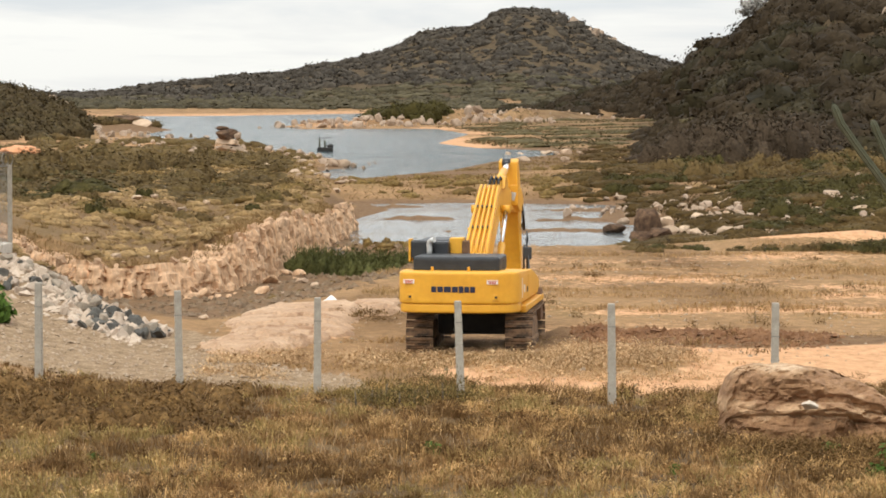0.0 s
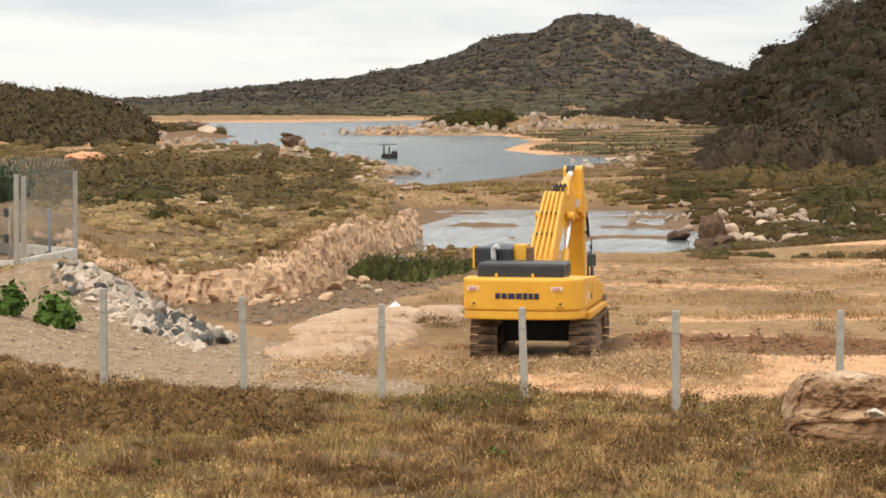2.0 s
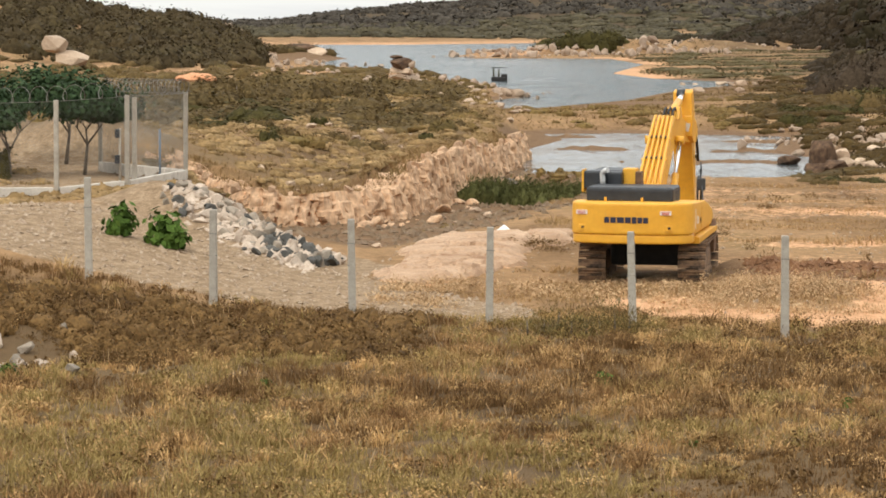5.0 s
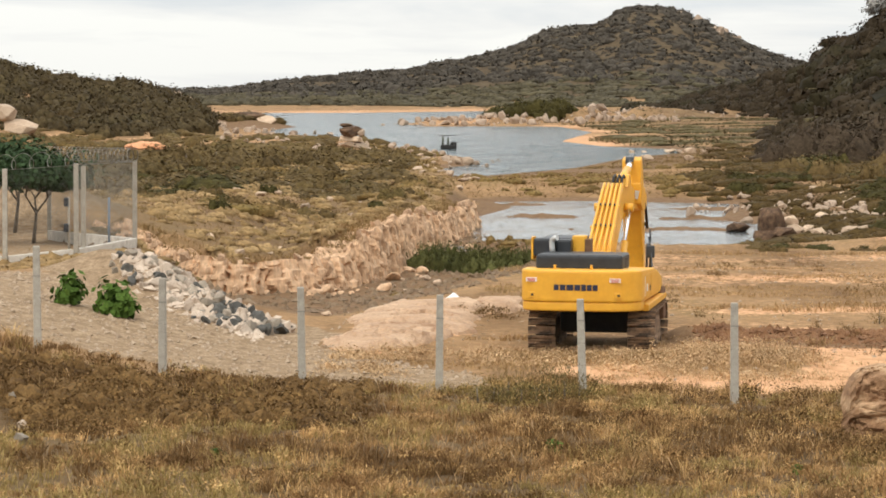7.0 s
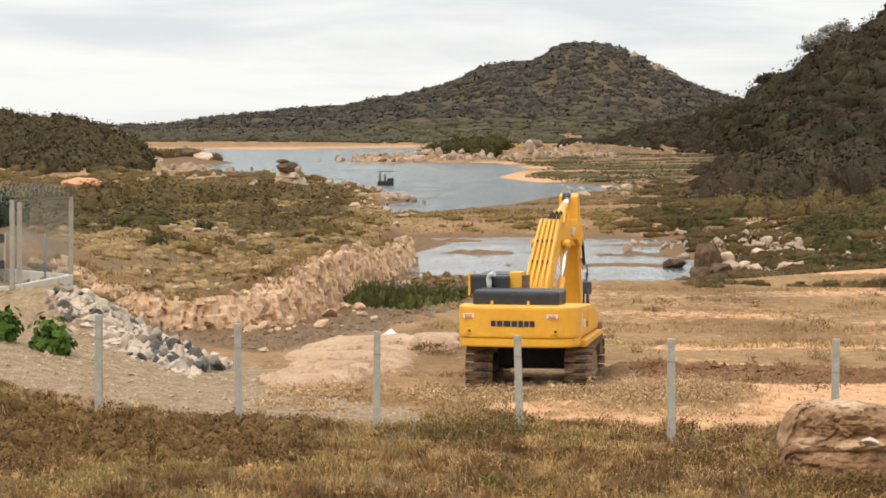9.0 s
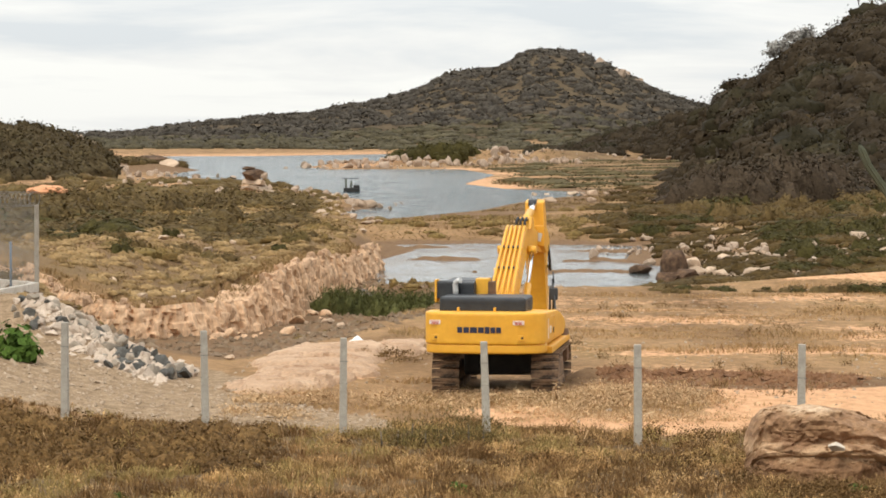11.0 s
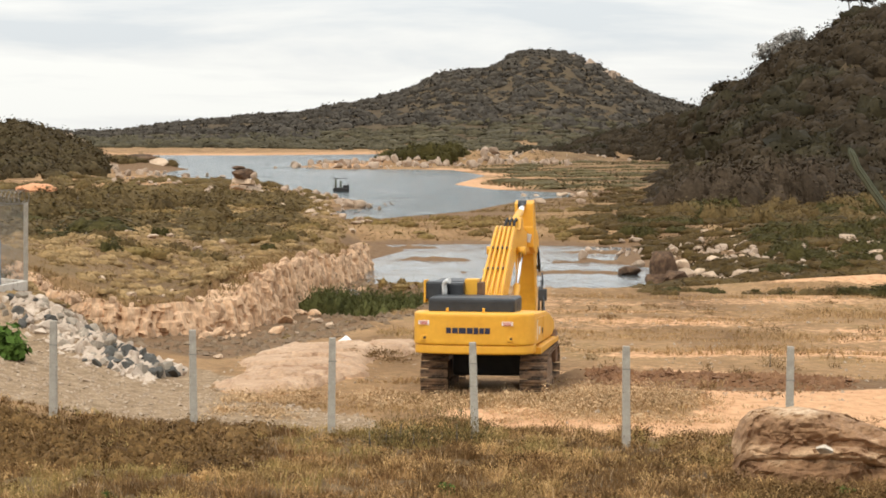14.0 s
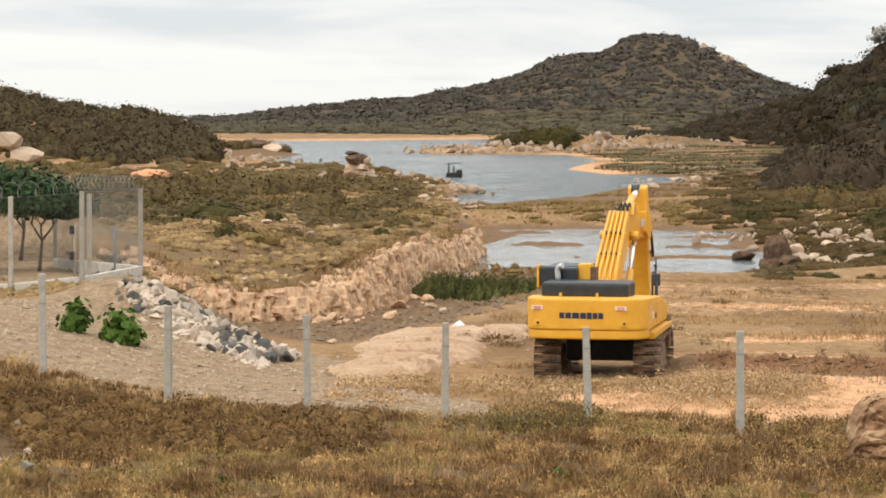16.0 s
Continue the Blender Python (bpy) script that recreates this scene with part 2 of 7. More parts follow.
SCRUB_HILL = foliage("hill_scrub_leaves", [(0, (0.0265, 0.0187, 0.0101)), (0.35, (0.0335, 0.0238, 0.0127)), (0.7, (0.0413, 0.0292, 0.0156)), (1, (0.0585, 0.0425, 0.0226))], [(0.32, (0.0187, 0.0133, 0.00725)), (0.48, (0.0406, 0.0281, 0.0154)), (0.6, (0.0546, 0.0378, 0.0203)), (0.72, (0.0351, 0.0273, 0.0133))], 0.12, 1.6, relief=0.05)
HILL_GREEN = foliage("hill_tree_leaves", [(0, (0.0152, 0.0128, 0.00608)), (0.5, (0.0292, 0.0237, 0.0106)), (1, (0.0511, 0.0407, 0.0182))], [(0.3, (0.0182, 0.0149, 0.00699)), (0.6, (0.0389, 0.0304, 0.0137))], 0.11, 2.4, relief=0.05)
SCRUB_BROWN = foliage("brown_shrub_leaves", [(0, (0.0689, 0.0441, 0.016)), (0.5, (0.117, 0.0764, 0.0288)), (1, (0.17, 0.113, 0.0448))], [(0.32, (0.0689, 0.0441, 0.0168)), (0.52, (0.138, 0.0921, 0.0352)), (0.70, (0.111, 0.0882, 0.0272))], 0.15, 5.0, relief=0.12)
SCRUB_THICKET = foliage("thicket_leaves", [(0, (0.050, 0.034, 0.0135)), (0.4, (0.094, 0.064, 0.025)), (0.8, (0.155, 0.108, 0.042)), (1, (0.23, 0.162, 0.068))], [(0.32, (0.055, 0.036, 0.0145)), (0.52, (0.135, 0.090, 0.035)), (0.70, (0.090, 0.068, 0.024))], 0.22, 5.0, relief=0.12)
SCRUB_SLOPE = foliage("slope_leaves", [(0, (0.038, 0.0275, 0.0125)), (0.4, (0.054, 0.0390, 0.0175)), (0.8, (0.074, 0.0535, 0.0235)), (1, (0.110, 0.080, 0.036))], [(0.32, (0.034, 0.0245, 0.0110)), (0.50, (0.075, 0.0525, 0.0235)), (0.70, (0.066, 0.0530, 0.0210))], 0.14, 2.0, relief=0.05)
SCRUB_MARSH = foliage("marsh_growth_leaves", [(0, (0.105, 0.0684, 0.0246)), (0.5, (0.160, 0.106, 0.0374)), (1, (0.240, 0.162, 0.0592))], [(0.3, (0.106, 0.0647, 0.0224)), (0.48, (0.212, 0.133, 0.0464)), (0.62, (0.17, 0.116, 0.0352)), (0.72, (0.122, 0.0951, 0.0264))], 0.16, 4.5)
SCRUB_SIDE = foliage("side_growth_leaves", [(0, (0.0448, 0.0297, 0.00867)), (0.5, (0.0717, 0.0465, 0.0142)), (1, (0.107, 0.0706, 0.0223))], [(0.3, (0.0448, 0.0289, 0.00927)), (0.5, (0.088, 0.0529, 0.018)), (0.7, (0.058, 0.0465, 0.0132))], 0.12, 4.0)
SCRUB_GREY = foliage("grey_twigs", [(0, (0.0391, 0.0272, 0.0161)), (0.5, (0.0663, 0.0459, 0.0281)), (1, (0.102, 0.0731, 0.0459))], [(0.3, (0.0374, 0.0255, 0.0153)), (0.7, (0.0816, 0.057, 0.0348))], 0.15, 4.0, relief=0.1)
SCRUB_GREEN = foliage("green_shrub_leaves", [(0, (0.0327, 0.0284, 0.00774)), (0.5, (0.055, 0.0482, 0.0129)), (1, (0.0903, 0.0757, 0.0215))], [(0.3, (0.0387, 0.0327, 0.00946)), (0.7, (0.0843, 0.0662, 0.0189))], 0.4, 5.0)
REED_GREEN = foliage("reed_leaves", [(0, (0.0456, 0.048, 0.015)), (0.5, (0.0768, 0.0792, 0.0246)), (1, (0.126, 0.126, 0.0408))], [(0.3, (0.0528, 0.054, 0.0174)), (0.7, (0.103, 0.101, 0.0318))], 0.5, 5.0, relief=0.1)
WEED_GREEN = foliage("olive_weed_leaves", [(0, (0.070, 0.058, 0.020)), (0.5, (0.130, 0.106, 0.037)), (1, (0.205, 0.165, 0.062))], [(0.35, (0.080, 0.066, 0.023)), (0.65, (0.160, 0.128, 0.046))], 0.7, 9.0, relief=0.1)
LEAF_BRIGHT = foliage("broad_green_leaves", [(0, (0.0338, 0.0632, 0.0105)), (0.5, (0.0713, 0.127, 0.021)), (1, (0.128, 0.204, 0.0375))], [(0.3, (0.045, 0.0778, 0.0135)), (0.7, (0.09, 0.15, 0.0255))], 2.0, 20)
GRASS = foliage("dry_grass_blades", [(0, (0.336, 0.196, 0.0874)), (0.35, (0.448, 0.274, 0.129)), (0.75, (0.571, 0.364, 0.185)), (1, (0.739, 0.51, 0.291))], [(0.30, (0.244, 0.14, 0.0571)), (0.43, (0.476, 0.297, 0.122)), (0.54, (0.501, 0.327, 0.134)), (0.64, (0.347, 0.271, 0.0907))], 0.4, 6.0, 0.95)
STRAW = foliage("pale_straw_blades", [(0, (0.367, 0.227, 0.111)), (0.5, (0.558, 0.372, 0.195)), (1, (0.763, 0.554, 0.321))], [(0.35, (0.412, 0.255, 0.133)), (0.65, (0.661, 0.452, 0.251))], 0.3, 3.0)
PALE_TWIG = foliage("bare_pale_twigs", [(0, (0.20, 0.19, 0.17)), (0.5, (0.30, 0.28, 0.25)), (1, (0.42, 0.40, 0.36))], [(0.3, (0.22, 0.20, 0.18)), (0.7, (0.36, 0.34, 0.30))], 0.5, 2.0)
WEED = foliage("brown_weed_leaves", [(0, (0.095, 0.055, 0.02)), (0.02, (0.0665, 0.0362, 0.0125)), (0.5, (0.151, 0.0851, 0.0314)), (1, (0.278, 0.165, 0.0628))], [(0.35, (0.0845, 0.0457, 0.017)), (0.65, (0.199, 0.115, 0.0404))], 0.7, 9.0)

FIELD_STRAW = foliage("field_straw_blades", [(0, (0.26, 0.155, 0.066)), (0.5, (0.40, 0.25, 0.115)), (1, (0.56, 0.375, 0.19))], [(0.35, (0.29, 0.18, 0.075)), (0.55, (0.44, 0.28, 0.13)), (0.7, (0.30, 0.215, 0.085))], 0.2, 2.5)
OLIVE_GRASS = foliage("olive_grass_blades", [(0, (0.218, 0.153, 0.0515)), (0.5, (0.347, 0.252, 0.0902)), (1, (0.515, 0.379, 0.161))], [(0.35, (0.245, 0.172, 0.058)), (0.65, (0.412, 0.299, 0.109))], 0.5, 6.0)
BROWN_GRASS = foliage("dead_brown_blades", [(0, (0.116, 0.0613, 0.0232)), (0.5, (0.201, 0.114, 0.0443)), (1, (0.317, 0.195, 0.0848))], [(0.35, (0.126, 0.0676, 0.0274)), (0.65, (0.232, 0.135, 0.0528))], 0.6, 6.0)
STRAW_DULL = foliage("dull_straw_blades", [(0, (0.175, 0.111, 0.0445)), (0.5, (0.275, 0.181, 0.078)), (1, (0.42, 0.286, 0.138))], [(0.32, (0.165, 0.103, 0.04)), (0.5, (0.3, 0.191, 0.086)), (0.68, (0.235, 0.155, 0.064))], 0.25, 3.0)

# the earth: zones of cover come from a colour attribute (bare sand, gravel, mud, dark floor with tuft shade)
EARTH, nt, b = basic("earth", 0.97)
b.inputs["Specular IOR Level"].default_value = 0.1
zone = nt.nodes.new("ShaderNodeAttribute")
zone.attribute_name = "cover"
split = nt.nodes.new("ShaderNodeSeparateColor")
link(nt, zone.outputs["Color"], split.inputs["Color"])
big = texture(nt, 0.22, 6, 0.6, (1, 0.35, 1), "World")
small = texture(nt, 3.5, 7, 0.7, (1, 0.6, 1), "World")
tiny = texture(nt, 11.0, 5, 0.75, (1, 1, 1), "World")
dry = ramp(nt, big.outputs["Fac"], [(0.3, (0.16, 0.092, 0.044)), (0.45, (0.26, 0.158, 0.078)), (0.55, (0.34, 0.212, 0.108)), (0.68, (0.225, 0.148, 0.064))])
dry = blend(nt, 0.6, dry, ramp(nt, small.outputs["Fac"], [(0.3, (0.35, 0.32, 0.28)), (0.65, (1.15, 1.1, 1.05))]), "MULTIPLY")
sand = ramp(nt, small.outputs["Fac"], [(0.3, (0.38, 0.205, 0.100)), (0.5, (0.55, 0.312, 0.165)), (0.7, (0.65, 0.388, 0.217))])
gravel = ramp(nt, small.outputs["Fac"], [(0.3, (0.19, 0.126, 0.0722)), (0.5, (0.3, 0.209, 0.127)), (0.7, (0.42, 0.307, 0.197))])
gravel = blend(nt, 0.5, gravel, ramp(nt, tiny.outputs["Fac"], [(0.35, (0.35, 0.33, 0.3)), (0.65, (1.2, 1.2, 1.2))]), "MULTIPLY")
mud = ramp(nt, small.outputs["Fac"], [(0.3, (0.115, 0.067, 0.0350)), (0.7, (0.225, 0.138, 0.075))])


def zone_edge(channel):
    lifted = math_node(nt, "ADD", split.outputs[channel], math_node(nt, "MULTIPLY", math_node(nt, "SUBTRACT", small.outputs["Fac"], 0.5), 1.1))
    return ramp(nt, lifted, [(0.38, (0, 0, 0)), (0.62, (1, 1, 1))])


col = blend(nt, zone_edge("Red"), dry, sand)
col = blend(nt, zone_edge("Green"), col, gravel)
col = blend(nt, zone_edge("Blue"), col, mud)
# dark floor colour: dead litter, scrub floor and shade painted between grass tufts
litter_shade = ramp(nt, big.outputs["Fac"], [(0.3, (0.046, 0.031, 0.0165)), (0.5, (0.080, 0.055, 0.029)), (0.7, (0.100, 0.074, 0.038))])
col = blend(nt, zone.outputs["Alpha"], col, litter_shade)
link(nt, col, b.inputs["Base Color"])
bump(nt, b, small.outputs["Fac"], 0.8, 0.08)



def water(name, body, swell):
    """Rippled water; the swell sets how far the ripples tilt."""
    m, nt, b = basic(name, 0.12)
    b.inputs["Base Color"].default_value = (*body, 1)
    b.inputs["IOR"].default_value = 1.33
    ripple = texture(nt, 1.0, 5, 0.65, (0.5, 0.12, 1), "World")
    gust = texture(nt, 1.0, 5, 0.6, (0.10, 0.02, 1), "World")
    # dark and bright streaks of the ripples, painted into the body colour
    tone = ramp(nt, ripple.outputs["Fac"], [(0.35, tuple(0.45 * c for c in body)), (0.65, tuple(1.5 * c for c in body))])
    link(nt, tone, b.inputs["Base Color"])
    bump(nt, b, math_node(nt, "ADD", math_node(nt, "MULTIPLY", ripple.outputs["Fac"], 1.6), math_node(nt, "MULTIPLY", gust.outputs["Fac"], 3.0)), 1.0, swell)
    return m


WATER = water("lake_water", (0.065, 0.105, 0.118), 3.6)
POND_WATER = water("pond_water", (0.12, 0.13, 0.13), 0.5)

# ---- plan of the land ----
RNG = np.random.default_rng(7)
WATER_Z = -0.8
LAKE = [(-84.6, 673), (-82.4, 788), (-56.5, 808), (-21.4, 898), (-14.6, 808), (-24.4, 567), (-25.6, 505), (-14.2, 513), (-1.4, 513), (3.9, 443), (-0.6, 363), (4.2, 330), (12.4, 314), (11.4, 296), (6.2, 278), (0.7, 237), (-6.7, 211), (-10.0, 214), (-10.1, 234), (-7.7, 246), (-9.1, 271), (-15.3, 302), (-22.7, 333), (-32.3, 347), (-32.1, 380), (-44.4, 425), (-46.2, 497), (-65.5, 621)]
POND = [(-4.6, 142), (-2.8, 156.6), (-4.1, 163.8), (0.5, 166), (9.6, 163), (9.2, 156.6), (8.3, 151.5), (7.5, 142), (9.3, 137), (8.0, 120.8), (8.4, 117.2), (6.6, 115.6), (3.6, 112.3), (-1.2, 117.2), (-3.7, 119)]
BARS = [(-1.1, 144.7, 2.0, 1.8), (7.0, 155.1, 3.2, 1.5), (6.6, 143.5, 3.2, 1.3), (5.2, 132.2, 2.4, 1.7), (-2.1, 159.7, 1.4, 1.4), (1.5, 131, 1.3, 1.0)]
SLAB = [(-5.3, 62.4), (-4.8, 64.4), (-4.9, 70.4), (-4.4, 73.0), (-3.4, 73.2), (-2.6, 74.0), (-1.2, 75.4), (-1.0, 72.5), (-1.8, 70.6), (-2.2, 67.5), (-2.0, 64.6), (-2.8, 62.7), (-3.1, 60.6), (-4.0, 59.4), (-5.0, 60.6)]
TRACK = [(-0.5, 57.2), (1.3, 59), (2.1, 56.4), (4.3, 56.6), (5.0, 59), (5.2, 62.7), (6.8, 64.7), (9.7, 64.4), (14, 64.2), (14, 53.3), (8.2, 54.4), (5.1, 53.3), (4, 52.3), (3, 53.3), (1.8, 53.3), (0.5, 55.3)]
GRAVEL = [(-30, 76), (-18, 73), (-13.5, 68), (-10.4, 66.5), (-8.1, 64.5), (-5.9, 62.5), (-4.1, 58.6), (-1.5, 55.3), (-1.5, 53.2), (-3.3, 53.6), (-5.2, 54.2), (-7.4, 54.7), (-9.3, 55.0), (-12.5, 56.0), (-18, 57.2), (-30, 59)]
PIT = [(-16, 99), (-13.5, 86), (-11.4, 80.5), (-8.1, 70.9), (-6.4, 69.8), (-5.6, 74), (-4.4, 78), (-3.6, 82), (-2.0, 87.8), (-0.3, 96), (0.2, 104), (-1.5, 113), (-4.5, 126), (-7.5, 120), (-9.5, 100)]
EDGE = [(-22, 95.5), (-16, 94), (-12.2, 91.8), (-10.1, 89.9), (-8.5, 91.6), (-7.1, 95.7), (-6.75, 101.7), (-6.3, 111), (-5.75, 115.5), (-5.15, 118.5), (-4.95, 122)]
BANK = [(-90, 98)] + EDGE + [(-5.2, 150), (-8, 190), (-10.2, 214), (-10, 262), (-30, 345), (-44, 430), (-150, 430)]
FAR_RIDGE = [(-0.3007, 5.3), (-0.1292, 3), (-0.11, 4.5), (-0.1003, 6.8), (-0.0878, 8.8), (-0.0715, 11.7), (-0.0542, 13.1), (-0.0465, 16), (-0.033, 18.9), (-0.0195, 24.7), (-0.0147, 27.6), (-0.0061, 33.3), (-0.0007, 35.3), (0.0091, 36.2), (0.0158, 41.1), (0.0178, 43.4), (0.0226, 45.4), (0.0313, 45.4), (0.038, 43.4), (0.0418, 39.7), (0.0466, 37.7), (0.0505, 34.2), (0.0553, 31.3), (0.062, 25.5), (0.0678, 22.7), (0.0726, 20.3), (0.0893, 13.3), (0.2993, 10.3)]
# the near hill: where its foot and its crest lie on each bearing, and the crest's rise over the horizon
HILL_FOOT = [(0.02, 655), (0.068, 620), (0.077, 500), (0.086, 300), (0.1, 245), (0.5, 240)]
HILL_CREST = [(0.02, 860), (0.05, 800), (0.0733, 720), (0.082, 520), (0.09, 440), (0.11, 430), (0.5, 430)]
HILL_RISE = [(0.015, -0.0085), (0.03, -0.0040), (0.0415, 0.0), (0.0627, 0.005), (0.0733, 0.0095), (0.0829, 0.0105), (0.0877, 0.0162), (0.0973, 0.0198), (0.1031, 0.0252), (0.1089, 0.0297), (0.1146, 0.0333), (0.1262, 0.0367), (0.132, 0.0434), (0.1412, 0.0454), (0.2, 0.061), (0.5, 0.075)]
LEFT_RIDGE = [(-0.6, 16), (-0.247, 14.0), (-0.201, 9.2), (-0.1804, 7.2), (-0.1573, 5.5), (-0.1516, 5.9), (-0.1381, 4.8), (-0.1285, 3.4), (-0.1215, 1.2), (-0.116, 0)]


def smooth(a, b, x):
    t = np.clip((x - a) / (b - a), 0, 1)
    return t * t * (3 - 2 * t)


def lattice(ix, iy, seed):
    h = np.sin(ix * 127.1 + iy * 311.7 + seed * 74.7) * 43758.5453
    return h - np.floor(h)


def fbm(x, y, seed=0, octaves=4):
    """Smooth value noise, about -1 to 1."""
    total, amp, norm = 0.0, 1.0, 0.0
    for o in range(octaves):
        ix, iy = np.floor(x), np.floor(y)
        fx, fy = x - ix, y - iy
        fx, fy = fx * fx * (3 - 2 * fx), fy * fy * (3 - 2 * fy)
        a, b_, c, d = (lattice(ix + i, iy + j, seed + o) for i, j in ((0, 0), (1, 0), (0, 1), (1, 1)))
        total = total + amp * ((a * (1 - fx) + b_ * fx) * (1 - fy) + (c * (1 - fx) + d * fx) * fy - 0.5) * 2
        norm += amp
        amp *= 0.5
        x, y = x * 2.03 + 17.3, y * 2.03 + 5.7
    return total / norm


def border(poly, x, y):
    """Distance to a polygon's border, negative inside."""
    near = np.full(np.shape(x), 1e9)
    inside = np.zeros(np.shape(x), bool)
    for (ax, ay), (bx, by) in zip(poly, poly[1:] + poly[:1]):
        ex, ey = bx - ax, by - ay
        t = np.clip(((x - ax) * ex + (y - ay) * ey) / (ex * ex + ey * ey), 0, 1)
        near = np.minimum(near, np.hypot(x - ax - t * ex, y - ay - t * ey))
        if ay != by:
            inside ^= ((ay > y) != (by > y)) & (x < (bx - ax) * (y - ay) / (by - ay) + ax)
    return np.where(inside, -near, near)


def segment(ax, ay, bx, by, x, y):
    ex, ey = bx - ax, by - ay
    t = np.clip(((x - ax) * ex + (y - ay) * ey) / (ex * ex + ey * ey), 0, 1)
    return np.hypot(x - ax - t * ex, y - ay - t * ey), t


def land(x, y):
    """Height of the ground."""
    x, y = np.asarray(x, float), np.asarray(y, float)
    r = np.hypot(x, y)
    ahead = smooth(0, 25, y)
    bearing = np.clip(x / np.maximum(y, 5.0), -0.6, 0.6)
    h = 3.8 * (1 - smooth(5, 31, r))
    h = h + smooth(22, 36, r) * (0.10 * fbm(x / 7, y / 7, 3) + 0.06 * fbm(x / 1.1, y / 1.1, 5))
    # gravel embankment that climbs to the fenced yard
    h = h + ahead * (1.25 * smooth(-5, -14, x) * smooth(46, 57, y) * (1 - smooth(84, 120, y)) - 0.38 * smooth(-11.5, -14.5, x) * smooth(64, 72, y) * (1 - smooth(86, 100, y)))
    # heap of broken stone on its flank
    far, t = segment(-10.6, 68.6, -6.1, 63.6, x, y)
    h = h + (0.72 - 0.70 * smooth(0.12, 0.98, t)) * np.exp(-(far / 1.25) ** 2)
    # ridge of turned soil and the sandy hump at the back of the field
    far, t = segment(2.9, 64.8, 8.5, 64.2, x, y)
    h = h + (0.27 - 0.17 * t) * np.exp(-(far / 0.75) ** 2) * (1 + 0.4 * fbm(x / 0.5, y / 0.6, 36))
    far, t = segment(12.7, 106.5, 14.8, 107, x, y)
    h = h + (0.62 - 0.2 * t) * np.exp(-(far / 2.2) ** 2)
    # ditch in the grass before the embankment
    far, t = segment(-11, 45.5, -8.2, 47.5, x, y)
    h = h - 0.25 * np.exp(-(far / 1.2) ** 2)
    # flat rock and dug channel
    h = h + 0.15 * smooth(0.5, -1.2, border(SLAB, x, y))
    dug = smooth(0.3, -2.0, border(PIT, x, y))
    h = h * (1 - dug) + dug * (-0.85 + 0.13 * fbm(x / 1.2, y / 2.0, 9))
    # bank above the cut
    bank = 0.25 + (0.52 * smooth(-9.2, -7.3, x) - 0.55 * smooth(-7.2, -5.6, x)) * (1 - smooth(120, 170, y)) + 0.0062 * (np.minimum(y, 185) - 95) - 0.35 * smooth(195, 260, y) + 0.34 * fbm(x / 4, y / 11, 21) + 0.20 * fbm(x / 1.6, y / 4.0, 22) + 0.9 * smooth(-9, -15, x) * (1 - smooth(100, 150, y))
    k = smooth(0.1, -0.5, border(BANK, x, y))
    h = h * (1 - k) + bank * k
    # spoil bank behind the fenced yard
    far, t = segment(-25, 97, -17.2, 96, x, y)
    h = h + 1.15 * np.exp(-(far / 2.6) ** 2) * (1 + 0.35 * fbm(x / 1.2, y / 2.0, 39))
    # low broken ground behind the pond and along the right
    rough = smooth(100, 125, y) * smooth(8.5, 12.5, x - (y - 110) * 0.02)
    h = h + rough * 0.25 * (1 + fbm(x / 5, y / 10, 31))
    # water basins
    d = border(POND, x, y)
    h = np.minimum(h, np.maximum(-1.4, WATER_Z + np.where(border(BANK, x, y) < 0.3, 2.0, 0.10) * d))
    for cx, cy, rx, ry in BARS:
        h = np.maximum(h, WATER_Z + 0.14 - 0.17 * (((x - cx) / rx) ** 2 + ((y - cy - 2.2 * fbm(x / 1.1, y / 9, 33)) / ry) ** 2) + 0.16 * fbm(x / 0.7, y / 3, 34))
    d = border(LAKE, x, y)
    h = np.minimum(h, np.maximum(-2.0, WATER_Z + np.where((y < 330) & (border(BANK, x, y) < 0.5), 0.14, 0.022) * d))
    # islet by the far shore
    h = np.maximum(h, WATER_Z - 0.4 + 1.9 * np.exp(-((x + 53.5) / 6.5) ** 2 - ((y - 490) / 16) ** 2))
    # rocky spine of the peninsula, and the stony rise behind it
    far, t = segment(-24, 536, 14, 572, x, y)
    h = np.maximum(h, WATER_Z - 0.5 + (1.0 + 2.4 * smooth(0.1, 0.7, t)) * np.exp(-(far / 8) ** 2) * (1 + 0.5 * fbm(x / 4, y / 12, 37)))
    far, t = segment(14, 590, 36, 650, x, y)
    h = np.maximum(h, WATER_Z - 0.5 + 2.9 * np.exp(-(far / 14) ** 2) * (1 + 0.4 * fbm(x / 5, y / 14, 38)))
    # hills
    h = h + 1.6 * smooth(880, 1020, y)
    ridge = np.interp(bearing, *zip(*FAR_RIDGE))
    h = h + ridge * smooth(960, 1500, y) * (1 - 0.6 * smooth(1500, 2600, y)) * (1 + 0.03 * fbm(x / 60, y / 60, 40) + 0.16 * fbm(x / 45, y / 160, 44) * smooth(980, 1120, y) * (1 - smooth(1300, 1470, y)))
    foot, crest = np.interp(bearing, *zip(*HILL_FOOT)), np.interp(bearing, *zip(*HILL_CREST))
    ridge = np.maximum(0.0, 5.4 + crest * np.interp(bearing, *zip(*HILL_RISE)) - 2.4)
    climb = smooth(0, 1, (y - foot) / (crest - foot))
    h = h + ahead * ridge * climb * (1 - smooth(crest + 50, crest + 230, y)) * (1 + 0.05 * fbm(x / 25, y / 25, 41) + 0.16 * fbm(x / 11, y / 30, 43) * climb * (1 - climb) * 4)
    ridge = np.interp(bearing, *zip(*LEFT_RIDGE))
    h = h + ahead * ridge * smooth(270, 420, y) * (1 - smooth(600, 900, y)) * (1 + 0.10 * fbm(x / 25, y / 25, 42))
